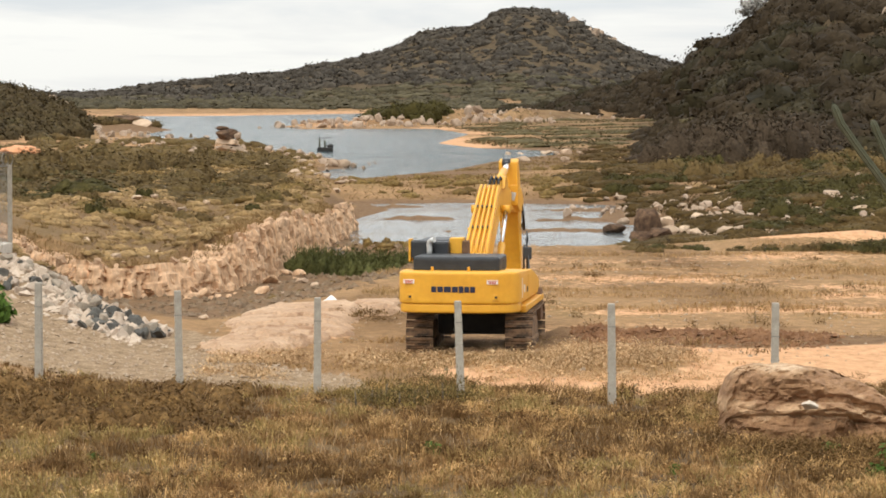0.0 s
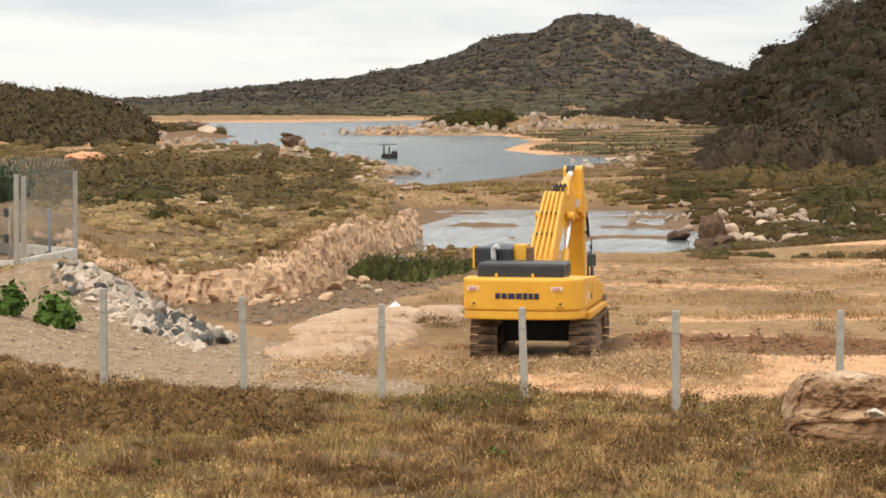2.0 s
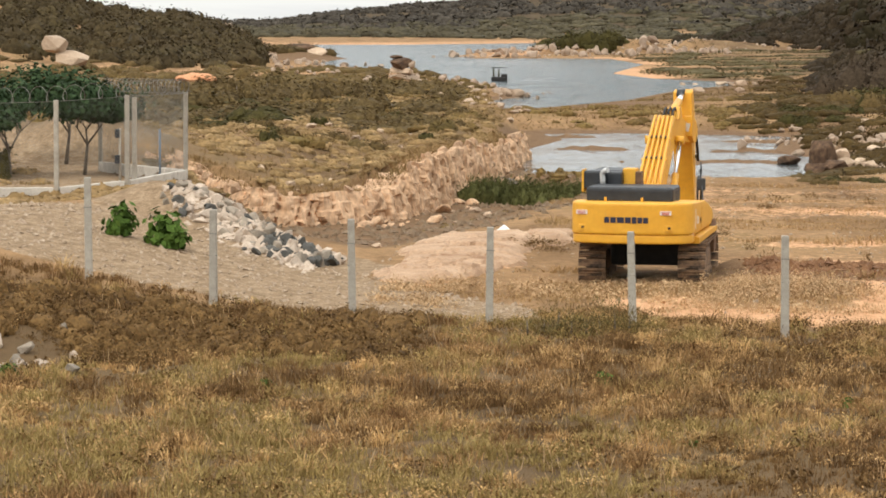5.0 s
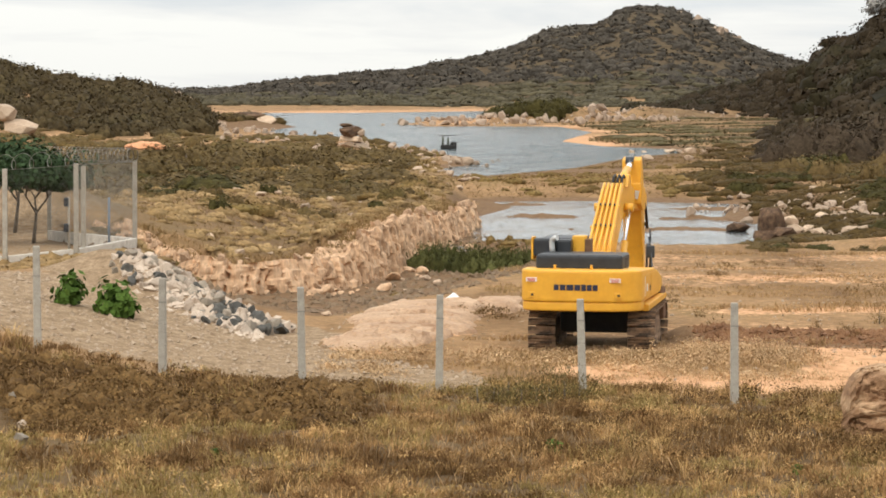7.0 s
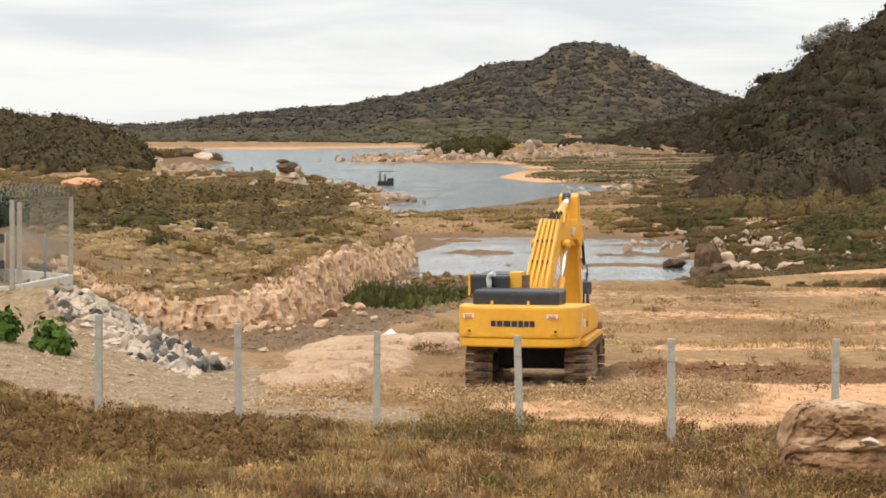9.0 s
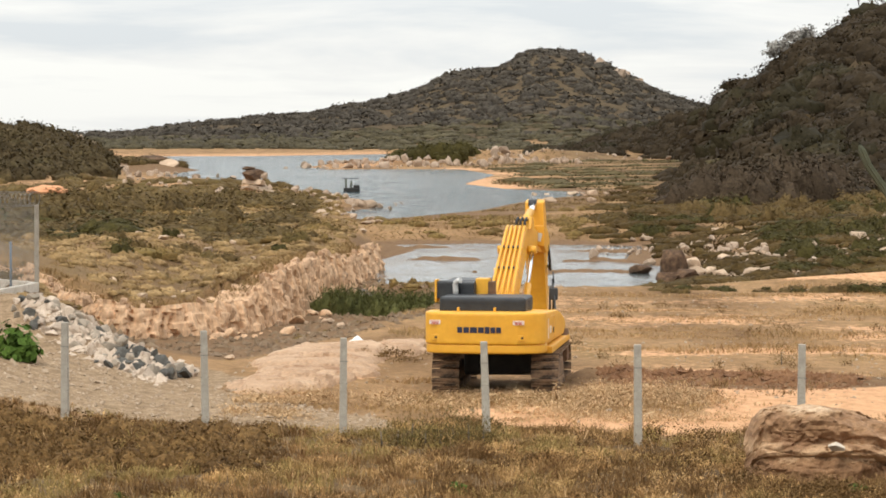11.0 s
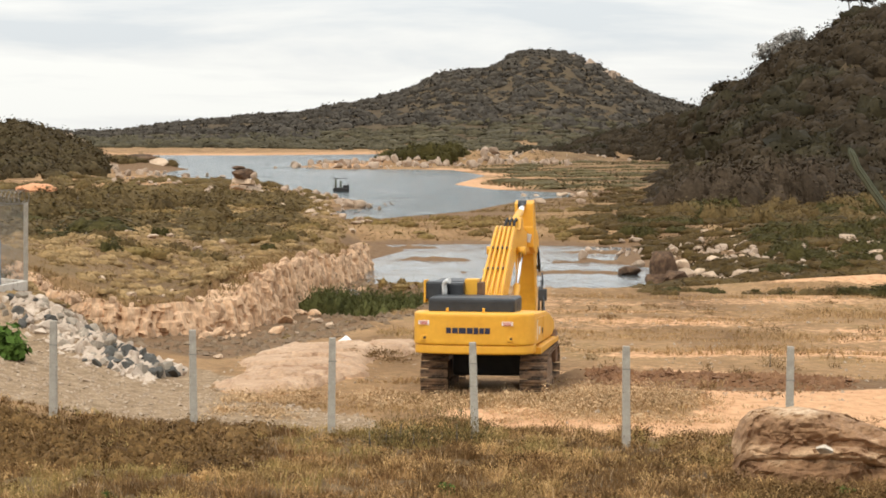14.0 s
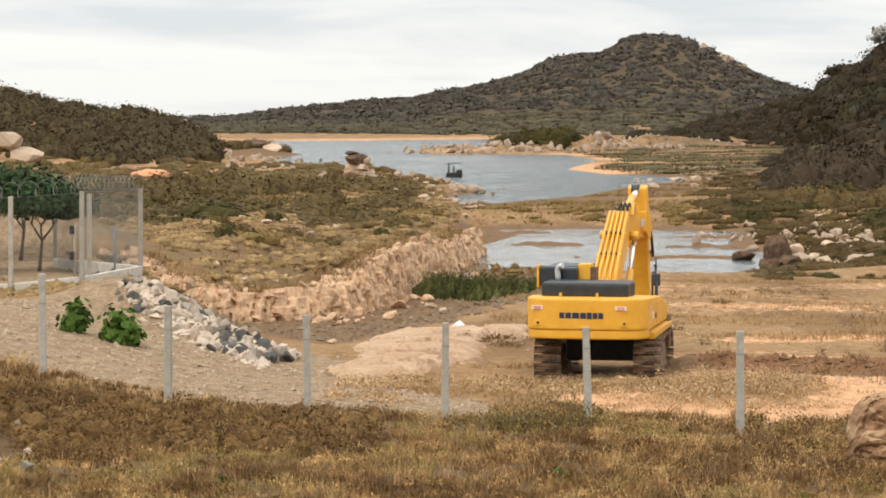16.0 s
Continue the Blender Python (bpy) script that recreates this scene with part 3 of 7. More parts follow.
    return h


def covers(x, y, h):
    """Shares of bare sand, gravel or rock, and mud."""
    lake, pond = border(LAKE, x, y), border(POND, x, y)
    sand = smooth(0.4, -0.4, border(TRACK, x, y)) * (0.82 + 0.3 * fbm(x / 2, y / 3, 50))
    sand = np.maximum(sand, smooth(0.3, -0.5, border(SLAB, x, y)))
    sand = np.maximum(sand, smooth(22, 4, lake) * smooth(300, 340, y) * (0.48 + 0.5 * fbm(x / 12, y / 30, 54)))
    sand = np.maximum(sand, 0.52 * smooth(34, 14, lake) * smooth(600, 700, y))
    sand = sand * (1 - 0.75 * smooth(-0.088, -0.098, x / np.maximum(y, 5)) * (1 - smooth(560, 620, y)) * smooth(320, 360, y))
    streak = fbm(x / 6, y / 2.2, 51)
    sand = np.maximum(sand, smooth(52, 58, y) * (1 - smooth(100, 110, y)) * smooth(-3, 1, x) * (0.33 + 0.55 * streak))
    far, t = segment(12.7, 106.5, 14.8, 107, x, y)
    sand = np.maximum(sand, smooth(2.5, 1.6, far))
    sand = np.maximum(sand, smooth(110, 118, y) * (1 - smooth(240, 300, y)) * (0.02 + 0.55 * fbm(x / 4, y / 7, 52)) * smooth(1, 4, border(BANK, x, y)))
    sand = np.maximum(sand, smooth(0, -2, border(BANK, x, y)) * smooth(186, 205, y) * (1 - smooth(330, 380, y)) * (0.30 + 0.5 * fbm(x / 5, y / 9, 55)))
    gravel = smooth(0.6, -0.4, border(GRAVEL, x, y))
    gravel = np.maximum(gravel, 0.85 * smooth(3.4, 2.2, segment(-25, 97, -17.2, 96, x, y)[0]))
    gravel = np.maximum(gravel, 0.6 * smooth(-12.0, -13.2, x) * smooth(74.5, 76, y) * (1 - smooth(92, 95, y)))
    far, t = segment(-10.6, 68.6, -6.1, 63.6, x, y)
    gravel = np.maximum(gravel, smooth(2.4, 1.2, far))
    mud = smooth(1.9, 0.2, border(PIT, x, y)) * smooth(-0.6, 0.2, border(BANK, x, y)) * (0.75 + 0.4 * fbm(x / 2, y / 4, 53))
    mud = np.maximum(mud, smooth(2.6, 0.4, pond) * 0.75)
    mud = np.maximum(mud, smooth(WATER_Z + 0.25, WATER_Z + 0.1, h) * (y < 330))
    mud = np.maximum(mud, 0.9 * smooth(16, 9, np.hypot(x + 53.5, (y - 490) / 3.0)))
    far, t = segment(2.9, 64.8, 8.5, 64.2, x, y)
    mud = np.maximum(mud, 1.0 * smooth(2.1, 0.8, far))
    bear = x / np.maximum(y, 5)
    foot = np.interp(bear, *zip(*HILL_FOOT))
    hill = np.maximum(smooth(foot - 10, foot + 50, y) * smooth(0.02, 0.04, bear), smooth(1010, 1050, y))
    sand = sand * (1 - hill)
    mud = np.maximum(mud, 0.6 * smooth(108, 122, y) * smooth(0.055, 0.075, x / np.maximum(y, 5)) * (1 - smooth(0.0, 0.5, sand)))
    # dead litter and painted-in shade between the tufts of the foreground grass
    litter_shade = 0.75 * (1 - smooth(52, 54.5, y)) * smooth(0.0, 0.8, border(TRACK, x, y)) * smooth(-0.2, 0.6, border(GRAVEL, x, y))
    litter_shade = np.maximum(litter_shade, 0.55 * smooth(-0.3, -1.2, border(BANK, x, y)) * (1 - smooth(190, 230, y)) * np.clip(0.8 + fbm(x / 3, y / 7, 57), 0, 1))
    # olive cover over the flats before the hill
    litter_shade = np.maximum(litter_shade, 0.7 * smooth(0.02, 0.045, bear) * smooth(285, 330, y) * np.clip(0.45 + 1.2 * fbm(x / 22, y / 14, 59), 0, 1) * smooth(4, 14, lake))
    return sand, gravel, mud, np.maximum(hill, litter_shade)


def mesh_from(name, verts, faces_flat, sizes, material, smooth_shade=False):
    """A mesh from arrays: vertices, the corner indices of all faces, and the corner count of each face."""
    me = bpy.data.meshes.new(name)
    verts = np.asarray(verts, np.float32).reshape(-1, 3)
    faces_flat = np.asarray(faces_flat, np.int32).ravel()
    n = len(faces_flat) // sizes
    me.vertices.add(len(verts))
    me.vertices.foreach_set("co", verts.ravel())
    me.loops.add(len(faces_flat))
    me.loops.foreach_set("vertex_index", faces_flat)
    me.polygons.add(n)
    me.polygons.foreach_set("loop_start", np.arange(n, dtype=np.int32) * sizes)
    me.polygons.foreach_set("use_smooth", np.full(n, smooth_shade))
    me.update(calc_edges=True)
    me.validate()
    me.materials.append(material)
    return me


# ---- ground: one sheet, fine where it is seen, out to the horizon ----
fine = np.arange(-0.226, 0.1641, 0.0017)
angles = np.concatenate([np.linspace(-math.pi, -0.24, 40)[:-1], np.arctan(fine), np.linspace(0.18, math.pi, 40)])
rows_near = [0.0, 0.6, 3, 7, 12, 18, 24, 29]
rows_mid = list(5.4 / np.arange(0.178, 0.055, -0.0007)) + list(5.4 / np.arange(0.055, 0.0245, -0.0004))
rows_far = list(np.geomspace(222, 1650, 190)) + [1900, 2300, 3000, 4200]
rings = np.array(rows_near + rows_mid + rows_far)
AA, RR = np.meshgrid(angles, rings)
deep = np.where(np.abs(AA) < 0.3, RR / np.cos(np.clip(AA, -0.3, 0.3)), RR)
GX, GY = deep * np.sin(AA), deep * np.cos(AA)
GZ = land(GX, GY)
nr, nc = GX.shape
idx = np.arange(nr * nc).reshape(nr, nc)
quads = np.stack([idx[:-1, :-1], idx[:-1, 1:], idx[1:, 1:], idx[1:, :-1]], -1).reshape(-1, 4)[:, ::-1]
ground_mesh = mesh_from("ground", np.stack([GX, GY, GZ], -1), quads, 4, EARTH, True)
cov = covers(GX, GY, GZ)
attr = ground_mesh.color_attributes.new("cover", "FLOAT_COLOR", "POINT")
attr.data.foreach_set("color", np.stack([np.clip(c, 0, 1) for c in cov], -1).astype(np.float32).ravel())
tagged(new("ground", ground_mesh), "dry grassy earth with bare sand, gravel and mud", "ground", kind="structure")


def water_sheet(name, poly, grow, material, label):
    cx, cy = np.mean(poly, axis=0)
    pts = [(x + grow * np.sign(x - cx), y + grow * np.sign(y - cy)) for x, y in poly]
    x0, x1 = min(p[0] for p in pts), max(p[0] for p in pts)
    y0, y1 = min(p[1] for p in pts), max(p[1] for p in pts)
    me = mesh_from(name, [(x0, y0, WATER_Z), (x1, y0, WATER_Z), (x1, y1, WATER_Z), (x0, y1, WATER_Z)], [0, 1, 2, 3], 4, material)
    tagged(new(name, me), label, "water", kind="structure")


water_sheet("water_pond", POND, 2.0, POND_WATER, "shallow grey pond broken by bars of mud")
water_sheet("water_lake", LAKE, 6.0, WATER, "rippled blue-grey reservoir water")


# ---- building helpers ----
def part(name, bm, material, parent=None, label=""):
    """Links a bmesh as one mesh object, under a thing or a part when one is given."""
    me = bpy.data.meshes.new(name)
    bm.normal_update()
    bm.to_mesh(me)
    bm.free()
    me.materials.append(material)
    ob = new(name, me)
    if parent is not None:
        ob.parent = parent
    if label:
        ob["label"] = label
    return ob


def box(size, at=(0, 0, 0), bevel=0.02, turn=None, segs=2):
    bm = bmesh.new()
    bmesh.ops.create_cube(bm, size=1)
    bmesh.ops.scale(bm, vec=size, verts=bm.verts)
    if bevel:
        bmesh.ops.bevel(bm, geom=bm.edges[:], offset=bevel, segments=segs, affect="EDGES", profile=0.6)
    if turn is not None:
        bmesh.ops.transform(bm, matrix=turn, verts=bm.verts)
    bmesh.ops.translate(bm, vec=at, verts=bm.verts)
    return bm


def rod(a, b, r0, r1=None, segs=14, caps=True):
    a, b = Vector(a), Vector(b)
    bm = bmesh.new()
    bmesh.ops.create_cone(bm, cap_ends=caps, segments=segs, radius1=r0, radius2=r0 if r1 is None else r1, depth=(b - a).length)
    bmesh.ops.transform(bm, matrix=Matrix.Translation((a + b) / 2) @ (b - a).to_track_quat("Z", "Y").to_matrix().to_4x4(), verts=bm.verts)
    for f in bm.faces:
        f.smooth = len(f.verts) == 4
    return bm


def prism(outline, width, bevel=0.02, at_x=0.0):
    """A plate cut to an outline in y and z, of that width in x, with rounded edges."""
    bm = bmesh.new()
    vs = [bm.verts.new((at_x - width / 2, y, z)) for y, z in outline]
    face = bm.faces.new(vs)
    out = bmesh.ops.extrude_face_region(bm, geom=[face])
    bmesh.ops.translate(bm, vec=(width, 0, 0), verts=[v for v in out["geom"] if isinstance(v, bmesh.types.BMVert)])
    bmesh.ops.recalc_face_normals(bm, faces=bm.faces[:])
    if bevel:
        bmesh.ops.bevel(bm, geom=bm.edges[:], offset=bevel, segments=2, affect="EDGES", profile=0.6)
    return bm


def slab_plan(outline, z0, z1, bevel=0.02):
    """A block with an outline in x and y between two heights."""
    bm = bmesh.new()
    face = bm.faces.new([bm.verts.new((x, y, z0)) for x, y in outline])
    out = bmesh.ops.extrude_face_region(bm, geom=[face])
    bmesh.ops.translate(bm, vec=(0, 0, z1 - z0), verts=[v for v in out["geom"] if isinstance(v, bmesh.types.BMVert)])
    bmesh.ops.recalc_face_normals(bm, faces=bm.faces[:])
    if bevel:
        bmesh.ops.bevel(bm, geom=bm.edges[:], offset=bevel, segments=3, affect="EDGES", profile=0.6)
    return bm


def tube(points, r, segs=8):
    """A bent pipe through points."""
    bm = bmesh.new()
    pts = [Vector(p) for p in points]
    rings_ = []
    side = None
    for i, p in enumerate(pts):
        way = (pts[min(i + 1, len(pts) - 1)] - pts[max(i - 1, 0)]).normalized()
        ref = Vector((1, 0, 0)) if abs(way.x) < 0.9 else Vector((0, 1, 0))
        side = way.cross(ref).normalized()
        up = way.cross(side)
        rings_.append([bm.verts.new(p + r * (math.cos(a) * side + math.sin(a) * up)) for a in (2 * math.pi * k / segs for k in range(segs))])
    for a, b_ in zip(rings_, rings_[1:]):
        for k in range(segs):
            f = bm.faces.new((a[k], a[(k + 1) % segs], b_[(k + 1) % segs], b_[k]))
            f.smooth = True
    bm.faces.new(rings_[0][::-1])
    bm.faces.new(rings_[-1])
    bmesh.ops.recalc_face_normals(bm, faces=bm.faces[:])
    return bm


def thing(name, m, label, category, group="", kind=""):
    ob = new(name)
    ob.matrix_world = m
    ob.empty_display_size = 0.2
    return tagged(ob, label, category, group, kind)


def on_land(x, y, sink=0.0):
    return float(land(x, y)) - sink


# ---- the excavator ----
def build_excavator():
    ex = thing("excavator", pose(0.74, 62.9, -0.10, 0, 0, -6.0) @ Matrix.Scale(0.96, 4), "yellow crawler excavator seen from behind, parked on dry grass", "excavator")
    # crawler tracks
    L, R = 3.05, 0.46
    for sx in (-1.08, 1.08):
        frame_part = part("track_frame", box((0.30, 3.0, 0.42), (sx, 0, 0.48), 0.05), STEEL, ex, "mud-caked steel track frame")
        for y in (-L / 2, L / 2):
            part("sprocket" if y < 0 else "idler", rod((sx - 0.14, y, 0.48), (sx + 0.14, y, 0.48), 0.36, segs=22), STEEL, frame_part)
        for k in range(6):
            y = -1.2 + 0.48 * k
            part("roller", rod((sx - 0.2, y, 0.17), (sx + 0.2, y, 0.17), 0.11), STEEL, frame_part)
        band = thing_part = new("crawler_belt")
        band.parent = ex
        band["label"] = "rusty crawler belt of ribbed steel shoes"
        total = 2 * L + 2 * math.pi * R
        count = 46
        shoe_mesh = None
        for k in range(count):
            s = total * k / count
            if s < L:
                p, a = (-L / 2 + s, 0.48 - R), 0.0
            elif s < L + math.pi * R:
                a = (s - L) / R
                p = (L / 2 + R * math.sin(a), 0.48 - R * math.cos(a))
            elif s < 2 * L + math.pi * R:
                p, a = (L / 2 - (s - L - math.pi * R), 0.48 + R), math.pi
            else:
                a = math.pi + (s - 2 * L - math.pi * R) / R
                p = (-L / 2 + R * math.sin(a), 0.48 - R * math.cos(a))
            if shoe_mesh is None:
                bm = box((0.60, 0.168, 0.03), (0, 0, 0), 0.008, segs=1)
                for gy in (-0.05, 0.02, 0.075):
                    extra = box((0.60, 0.016, 0.03), (0, gy, -0.028), 0.0)
                    tmp = bpy.data.meshes.new("rib")
                    extra.to_mesh(tmp)
                    extra.free()
                    bm.from_mesh(tmp)
                    bpy.data.meshes.remove(tmp)
                shoe = part("shoe", bm, STEEL, band)
                shoe_mesh = shoe.data
            else:
                shoe = new("shoe", shoe_mesh)
                shoe.parent = band
            shoe.matrix_basis = pose(sx, p[0], p[1], math.degrees(a), 0, 0)
    part("car_body", box((1.6, 1.7, 0.5), (0, 0, 0.66), 0.08), DARKSTEEL, ex, "dark steel undercarriage body")
    part("swing_ring", rod((0, 0, 0.86), (0, 0, 1.05), 0.68, segs=32), DARKSTEEL, ex)
    # upper structure
    part("deck", box((2.1, 4.1, 0.16), (-0.12, -0.30, 1.09), 0.03), DARKSTEEL, ex, "dark underside of the revolving deck")
    w = 1.355
    rear = []
    for k in range(9):
        x = -w + 0.34 + (2 * w - 0.68) * k / 8
        rear.append((x, -2.62 - 0.14 * (1 - (x / w) ** 2)))
    corner = [(w - 0.34 + 0.34 * math.sin(q), -2.30 - 0.34 * math.cos(q)) for q in (0.35, 0.7, 1.05, 1.4)]
    wide_corner = [(w - 0.52 + 0.52 * math.sin(q), -2.12 - 0.52 * math.cos(q)) for q in (0.3, 0.55, 0.8, 1.05, 1.3, 1.5)]
    outline = [(-w, -1.72)] + [(-x, y) for x, y in corner[::-1]] + [p for p in rear if p[0] < w - 0.5] + wide_corner + [(w, -1.72)]
    cw = part("counterweight", slab_plan(outline, 1.20, 1.90, 0.07), YELLOW, ex, "yellow cast counterweight with rounded corners")
    low = [(x * 0.985, y + 0.03) for x, y in outline]
    part("lower_lip", slab_plan(low, 1.01, 1.215, 0.05), YELLOW, cw)
    # plain bars where the maker's name stands, decals, reflectors, lifting eyes
    def face(x):
        return -2.62 - 0.14 * (1 - (x / w) ** 2)

    x = -0.58
    for k, bw in enumerate((0.138, 0.148, 0.182, 0.154, 0.126, 0.126, 0.132)):
        part("marking_bar", box((bw - 0.022, 0.014, 0.125 if k != 4 else 0.14), (x + bw / 2, face(x) - 0.004, 1.525), 0.003, segs=1), MARK, cw, "dark blue marking bar")
        x += bw
    for x, turn in ((-1.08, -4), (0.80, 5)):
        dec = part("decal", box((0.25, 0.014, 0.09), (0, 0, 0), 0.003, segs=1), DECAL, cw, "pale warning decal with red print")
        dec.matrix_basis = pose(x, face(x) - 0.012, 1.685, 0, 0, turn)
        for zz in (0.022, -0.004, -0.028):
            part("print_bar", box((0.21 if zz > 0 else 0.17, 0.008, 0.014), (0, -0.008, zz), 0.002, segs=1), DECAL_RED, dec)
    for x in (-1.08, 0.86):
        part("lifting_pocket", box((0.15, 0.03, 0.12), (x, face(x) + 0.004, 1.36), 0.012), YELLOW, cw)
        part("pocket_hole", box((0.06, 0.03, 0.05), (x + 0.02, face(x) - 0.002, 1.36), 0.008), DARKSTEEL, cw)
    for x in (-0.60, 0.22):
        part("lifting_eye", prism([(-2.42, 1.88), (-2.42, 1.99), (-2.32, 1.99), (-2.27, 1.88)], 0.05, 0.01, x), YELLOW, cw)
    hood = part("engine_hood", box((1.96, 1.35, 0.36), (-0.09, -1.48, 2.02), 0.085, segs=3), BLACK, ex, "black engine hood with rounded edges")
    part("hood_seam", box((0.018, 1.3, 0.32), (-0.10, -1.50, 2.035), 0.004), RUBBER, hood)
    for k in range(4):
        part("vent_slat", box((0.012, 0.5, 0.03), (0.888, -1.45, 1.93 + 0.05 * k), 0.003, segs=1), RUBBER, hood)
    # right and left housings
    right = part("side_housing", prism([(-1.73, 1.17), (-1.73, 1.86), (0.3, 1.80), (0.9, 1.72), (1.9, 1.50), (1.95, 1.17)], 0.80, 0.05, 0.93), YELLOW, ex, "yellow side housing with doors")
    part("side_door", box((0.014, 1.05, 0.50), (1.335, -1.05, 1.50), 0.006, segs=1), YELLOW, right)
    part("side_door", box((0.014, 0.95, 0.48), (1.335, 0.02, 1.48), 0.006, segs=1), YELLOW, right)
    part("hinge_strip", box((0.02, 0.06, 0.44), (1.34, -1.66, 1.50), 0.004, segs=1), DECAL, right, "pale vertical strip")
    part("warning_plate", box((0.016, 0.20, 0.16), (1.346, -1.25, 1.46), 0.004, segs=1), DECAL, right, "pale warning plate")
    part("latch", box((0.02, 0.10, 0.12), (1.348, -0.7, 1.42), 0.006, segs=1), BLACK, right)
    part("ledge", prism([(-1.72, 0.97), (-1.72, 1.12), (1.9, 1.15), (1.9, 1.03)], 0.28, 0.02, 1.30), YELLOW, right, "yellow step along the side")
    left = part("side_housing", prism([(-1.73, 1.17), (-1.73, 1.86), (-0.1, 1.82), (-0.1, 1.17)], 0.62, 0.05, -1.03), YELLOW, ex)
    # cab, black from behind
    cab = part("cab", box((0.98, 1.65, 1.28), (-0.86, 0.70, 1.76), 0.09, segs=3), YELLOW, ex, "yellow cab with a black rear and dark glass")
    part("roof", box((0.97, 1.66, 0.09), (-0.86, 0.70, 2.40), 0.04), BLACK, cab, "black cab roof")
    part("rear_panel", box((0.84, 0.06, 0.62), (-0.83, -0.14, 2.15), 0.03), BLACK, cab, "black rear panel")
    part("rear_window", box((0.60, 0.03, 0.42), (-0.85, -0.175, 2.20), 0.02), GLASS, cab, "dark rear window")
    part("side_window", box((0.03, 1.05, 0.6), (-1.352, 0.70, 2.08), 0.02), GLASS, cab)
    part("side_window", box((0.03, 1.05, 0.6), (-0.368, 0.70, 2.08), 0.02), GLASS, cab)
    part("front_window", box((0.74, 0.03, 0.75), (-0.86, 1.53, 2.0), 0.02), GLASS, cab)
    # pre-cleaner box and exhaust
    housing = part("filter_box", box((0.30, 0.42, 0.66), (-0.40, -0.42, 2.20), 0.03), YELLOW, ex, "yellow filter box with a dark open side")
    part("filter_side", box((0.14, 0.36, 0.60), (-0.20, -0.46, 2.16), 0.02), RUST, housing, "rust-brown plate")
    part("exhaust_pipe", tube([(-0.93, -1.05, 2.15), (-0.93, -1.05, 2.30), (-0.94, -1.05, 2.40), (-0.92, -1.06, 2.46), (-0.87, -1.09, 2.50), (-0.81, -1.12, 2.51)], 0.062, 12), GALV, ex, "pale bent exhaust pipe")
    part("muffler_shroud", box((0.46, 0.42, 0.40), (-1.14, -0.72, 2.28), 0.05), BLACK, ex, "black muffler shroud")
    part("muffler_shroud", box((0.34, 0.42, 0.40), (-0.70, -0.72, 2.26), 0.05), BLACK, ex, "black muffler shroud")
    # stand-in plate for the brown bucket edge that shows past the track
    part("step_frame", prism([(1.5, 0.55), (1.5, 1.15), (1.75, 1.30), (1.95, 1.1), (2.0, 0.6)], 0.14, 0.03, 1.20), RUST, ex, "rusty plate for the bucket's edge at the front corner")
    part("shroud_side", box((0.05, 0.40, 0.50), (-1.395, -0.72, 2.26), 0.015), YELLOW, ex)
    # boom, with the hydraulic lines on its back
    boom = part("boom", prism([(0.25, 1.72), (0.30, 2.02), (0.75, 2.30), (2.55, 3.30), (3.0, 3.52), (3.35, 3.58), (4.2, 3.52), (6.1, 3.22), (6.28, 3.10), (6.20, 2.88), (5.9, 2.84), (4.2, 2.98), (3.4, 2.95), (2.9, 2.78), (0.75, 1.70), (0.45, 1.60)], 0.54, 0.03, 0.08), YELLOW, ex, "yellow box-section boom")
    for v in boom.data.vertices:
        v.co.x = -0.08 + (v.co.x - 0.08) * (1.0 - 0.07 * min(v.co.y, 4.0)) + 0.035 * max(0.0, v.co.y - 2.5)

    def on_boom(k, y):
        return -0.08 + (-0.27 + 0.125 * k) * (1.0 - 0.07 * y)

    for k in range(5):
        part("hydraulic_line", tube([(on_boom(k, 0.4), 0.5, 1.9), (on_boom(k, 0.4), 0.5, 2.2), (on_boom(k, 0.75), 0.75, 2.37), (on_boom(k, 2.5), 2.5, 3.34), (on_boom(k, 2.9), 2.9, 3.55), (on_boom(k, 3.05), 3.05, 3.58)], 0.034, 8), YELLOW, boom)
    for y, z in ((1.25, 2.63), (2.05, 3.07)):
        part("pipe_clamp", box((0.58 * (1 - 0.07 * y) + 0.06, 0.05, 0.03), (-0.10, y, z + 0.02), 0.006, pose(0, 0, 0, 29, 0, 0)), YELLOW, boom)
        for k in range(4):
            part("clamp_bolt", box((0.035, 0.06, 0.05), (on_boom(k + 0.5, y), y - 0.02, z + 0.06), 0.006, pose(0, 0, 0, 29, 0, 0), 1), BLACK, boom)
    for k in range(3):
        x = -0.10 + 0.10 * k
        part("hose", tube([(x, 3.0, 3.56), (x, 3.1, 3.70), (x + 0.02, 3.25, 3.76), (x + 0.03, 3.45, 3.68), (x + 0.03, 3.55, 3.52)], 0.032, 8), RUBBER, boom, "black hydraulic hose loop")
    for sx in (-0.44, 0.27):
        cyl = part("boom_cylinder", rod((sx, 1.15, 1.25), (sx, 2.25, 2.25), 0.085), YELLOW, ex)
        part("piston_rod", rod((sx, 2.25, 2.25), (sx, 3.05, 2.98), 0.05), CHROME, cyl, "bright chrome piston rod")
        part("pin_boss", rod((sx - 0.1, 3.1, 3.02), (sx + 0.1, 3.1, 3.02), 0.10), YELLOW, cyl)
    nose = part("boom_nose", prism([(5.2, 3.46), (5.9, 3.42), (6.35, 3.16), (6.28, 2.86), (5.6, 2.86), (5.1, 3.05)], 0.52, 0.03, 0.06), YELLOW, boom)
    bracket = part("nose_bracket", box((0.50, 0.05, 0.50), (0.11, 4.85, 3.29), 0.03), YELLOW, boom)
    part("pin_hole", rod((-0.02, 4.81, 3.40), (-0.02, 4.84, 3.40), 0.075, segs=18), DARKSTEEL, bracket)
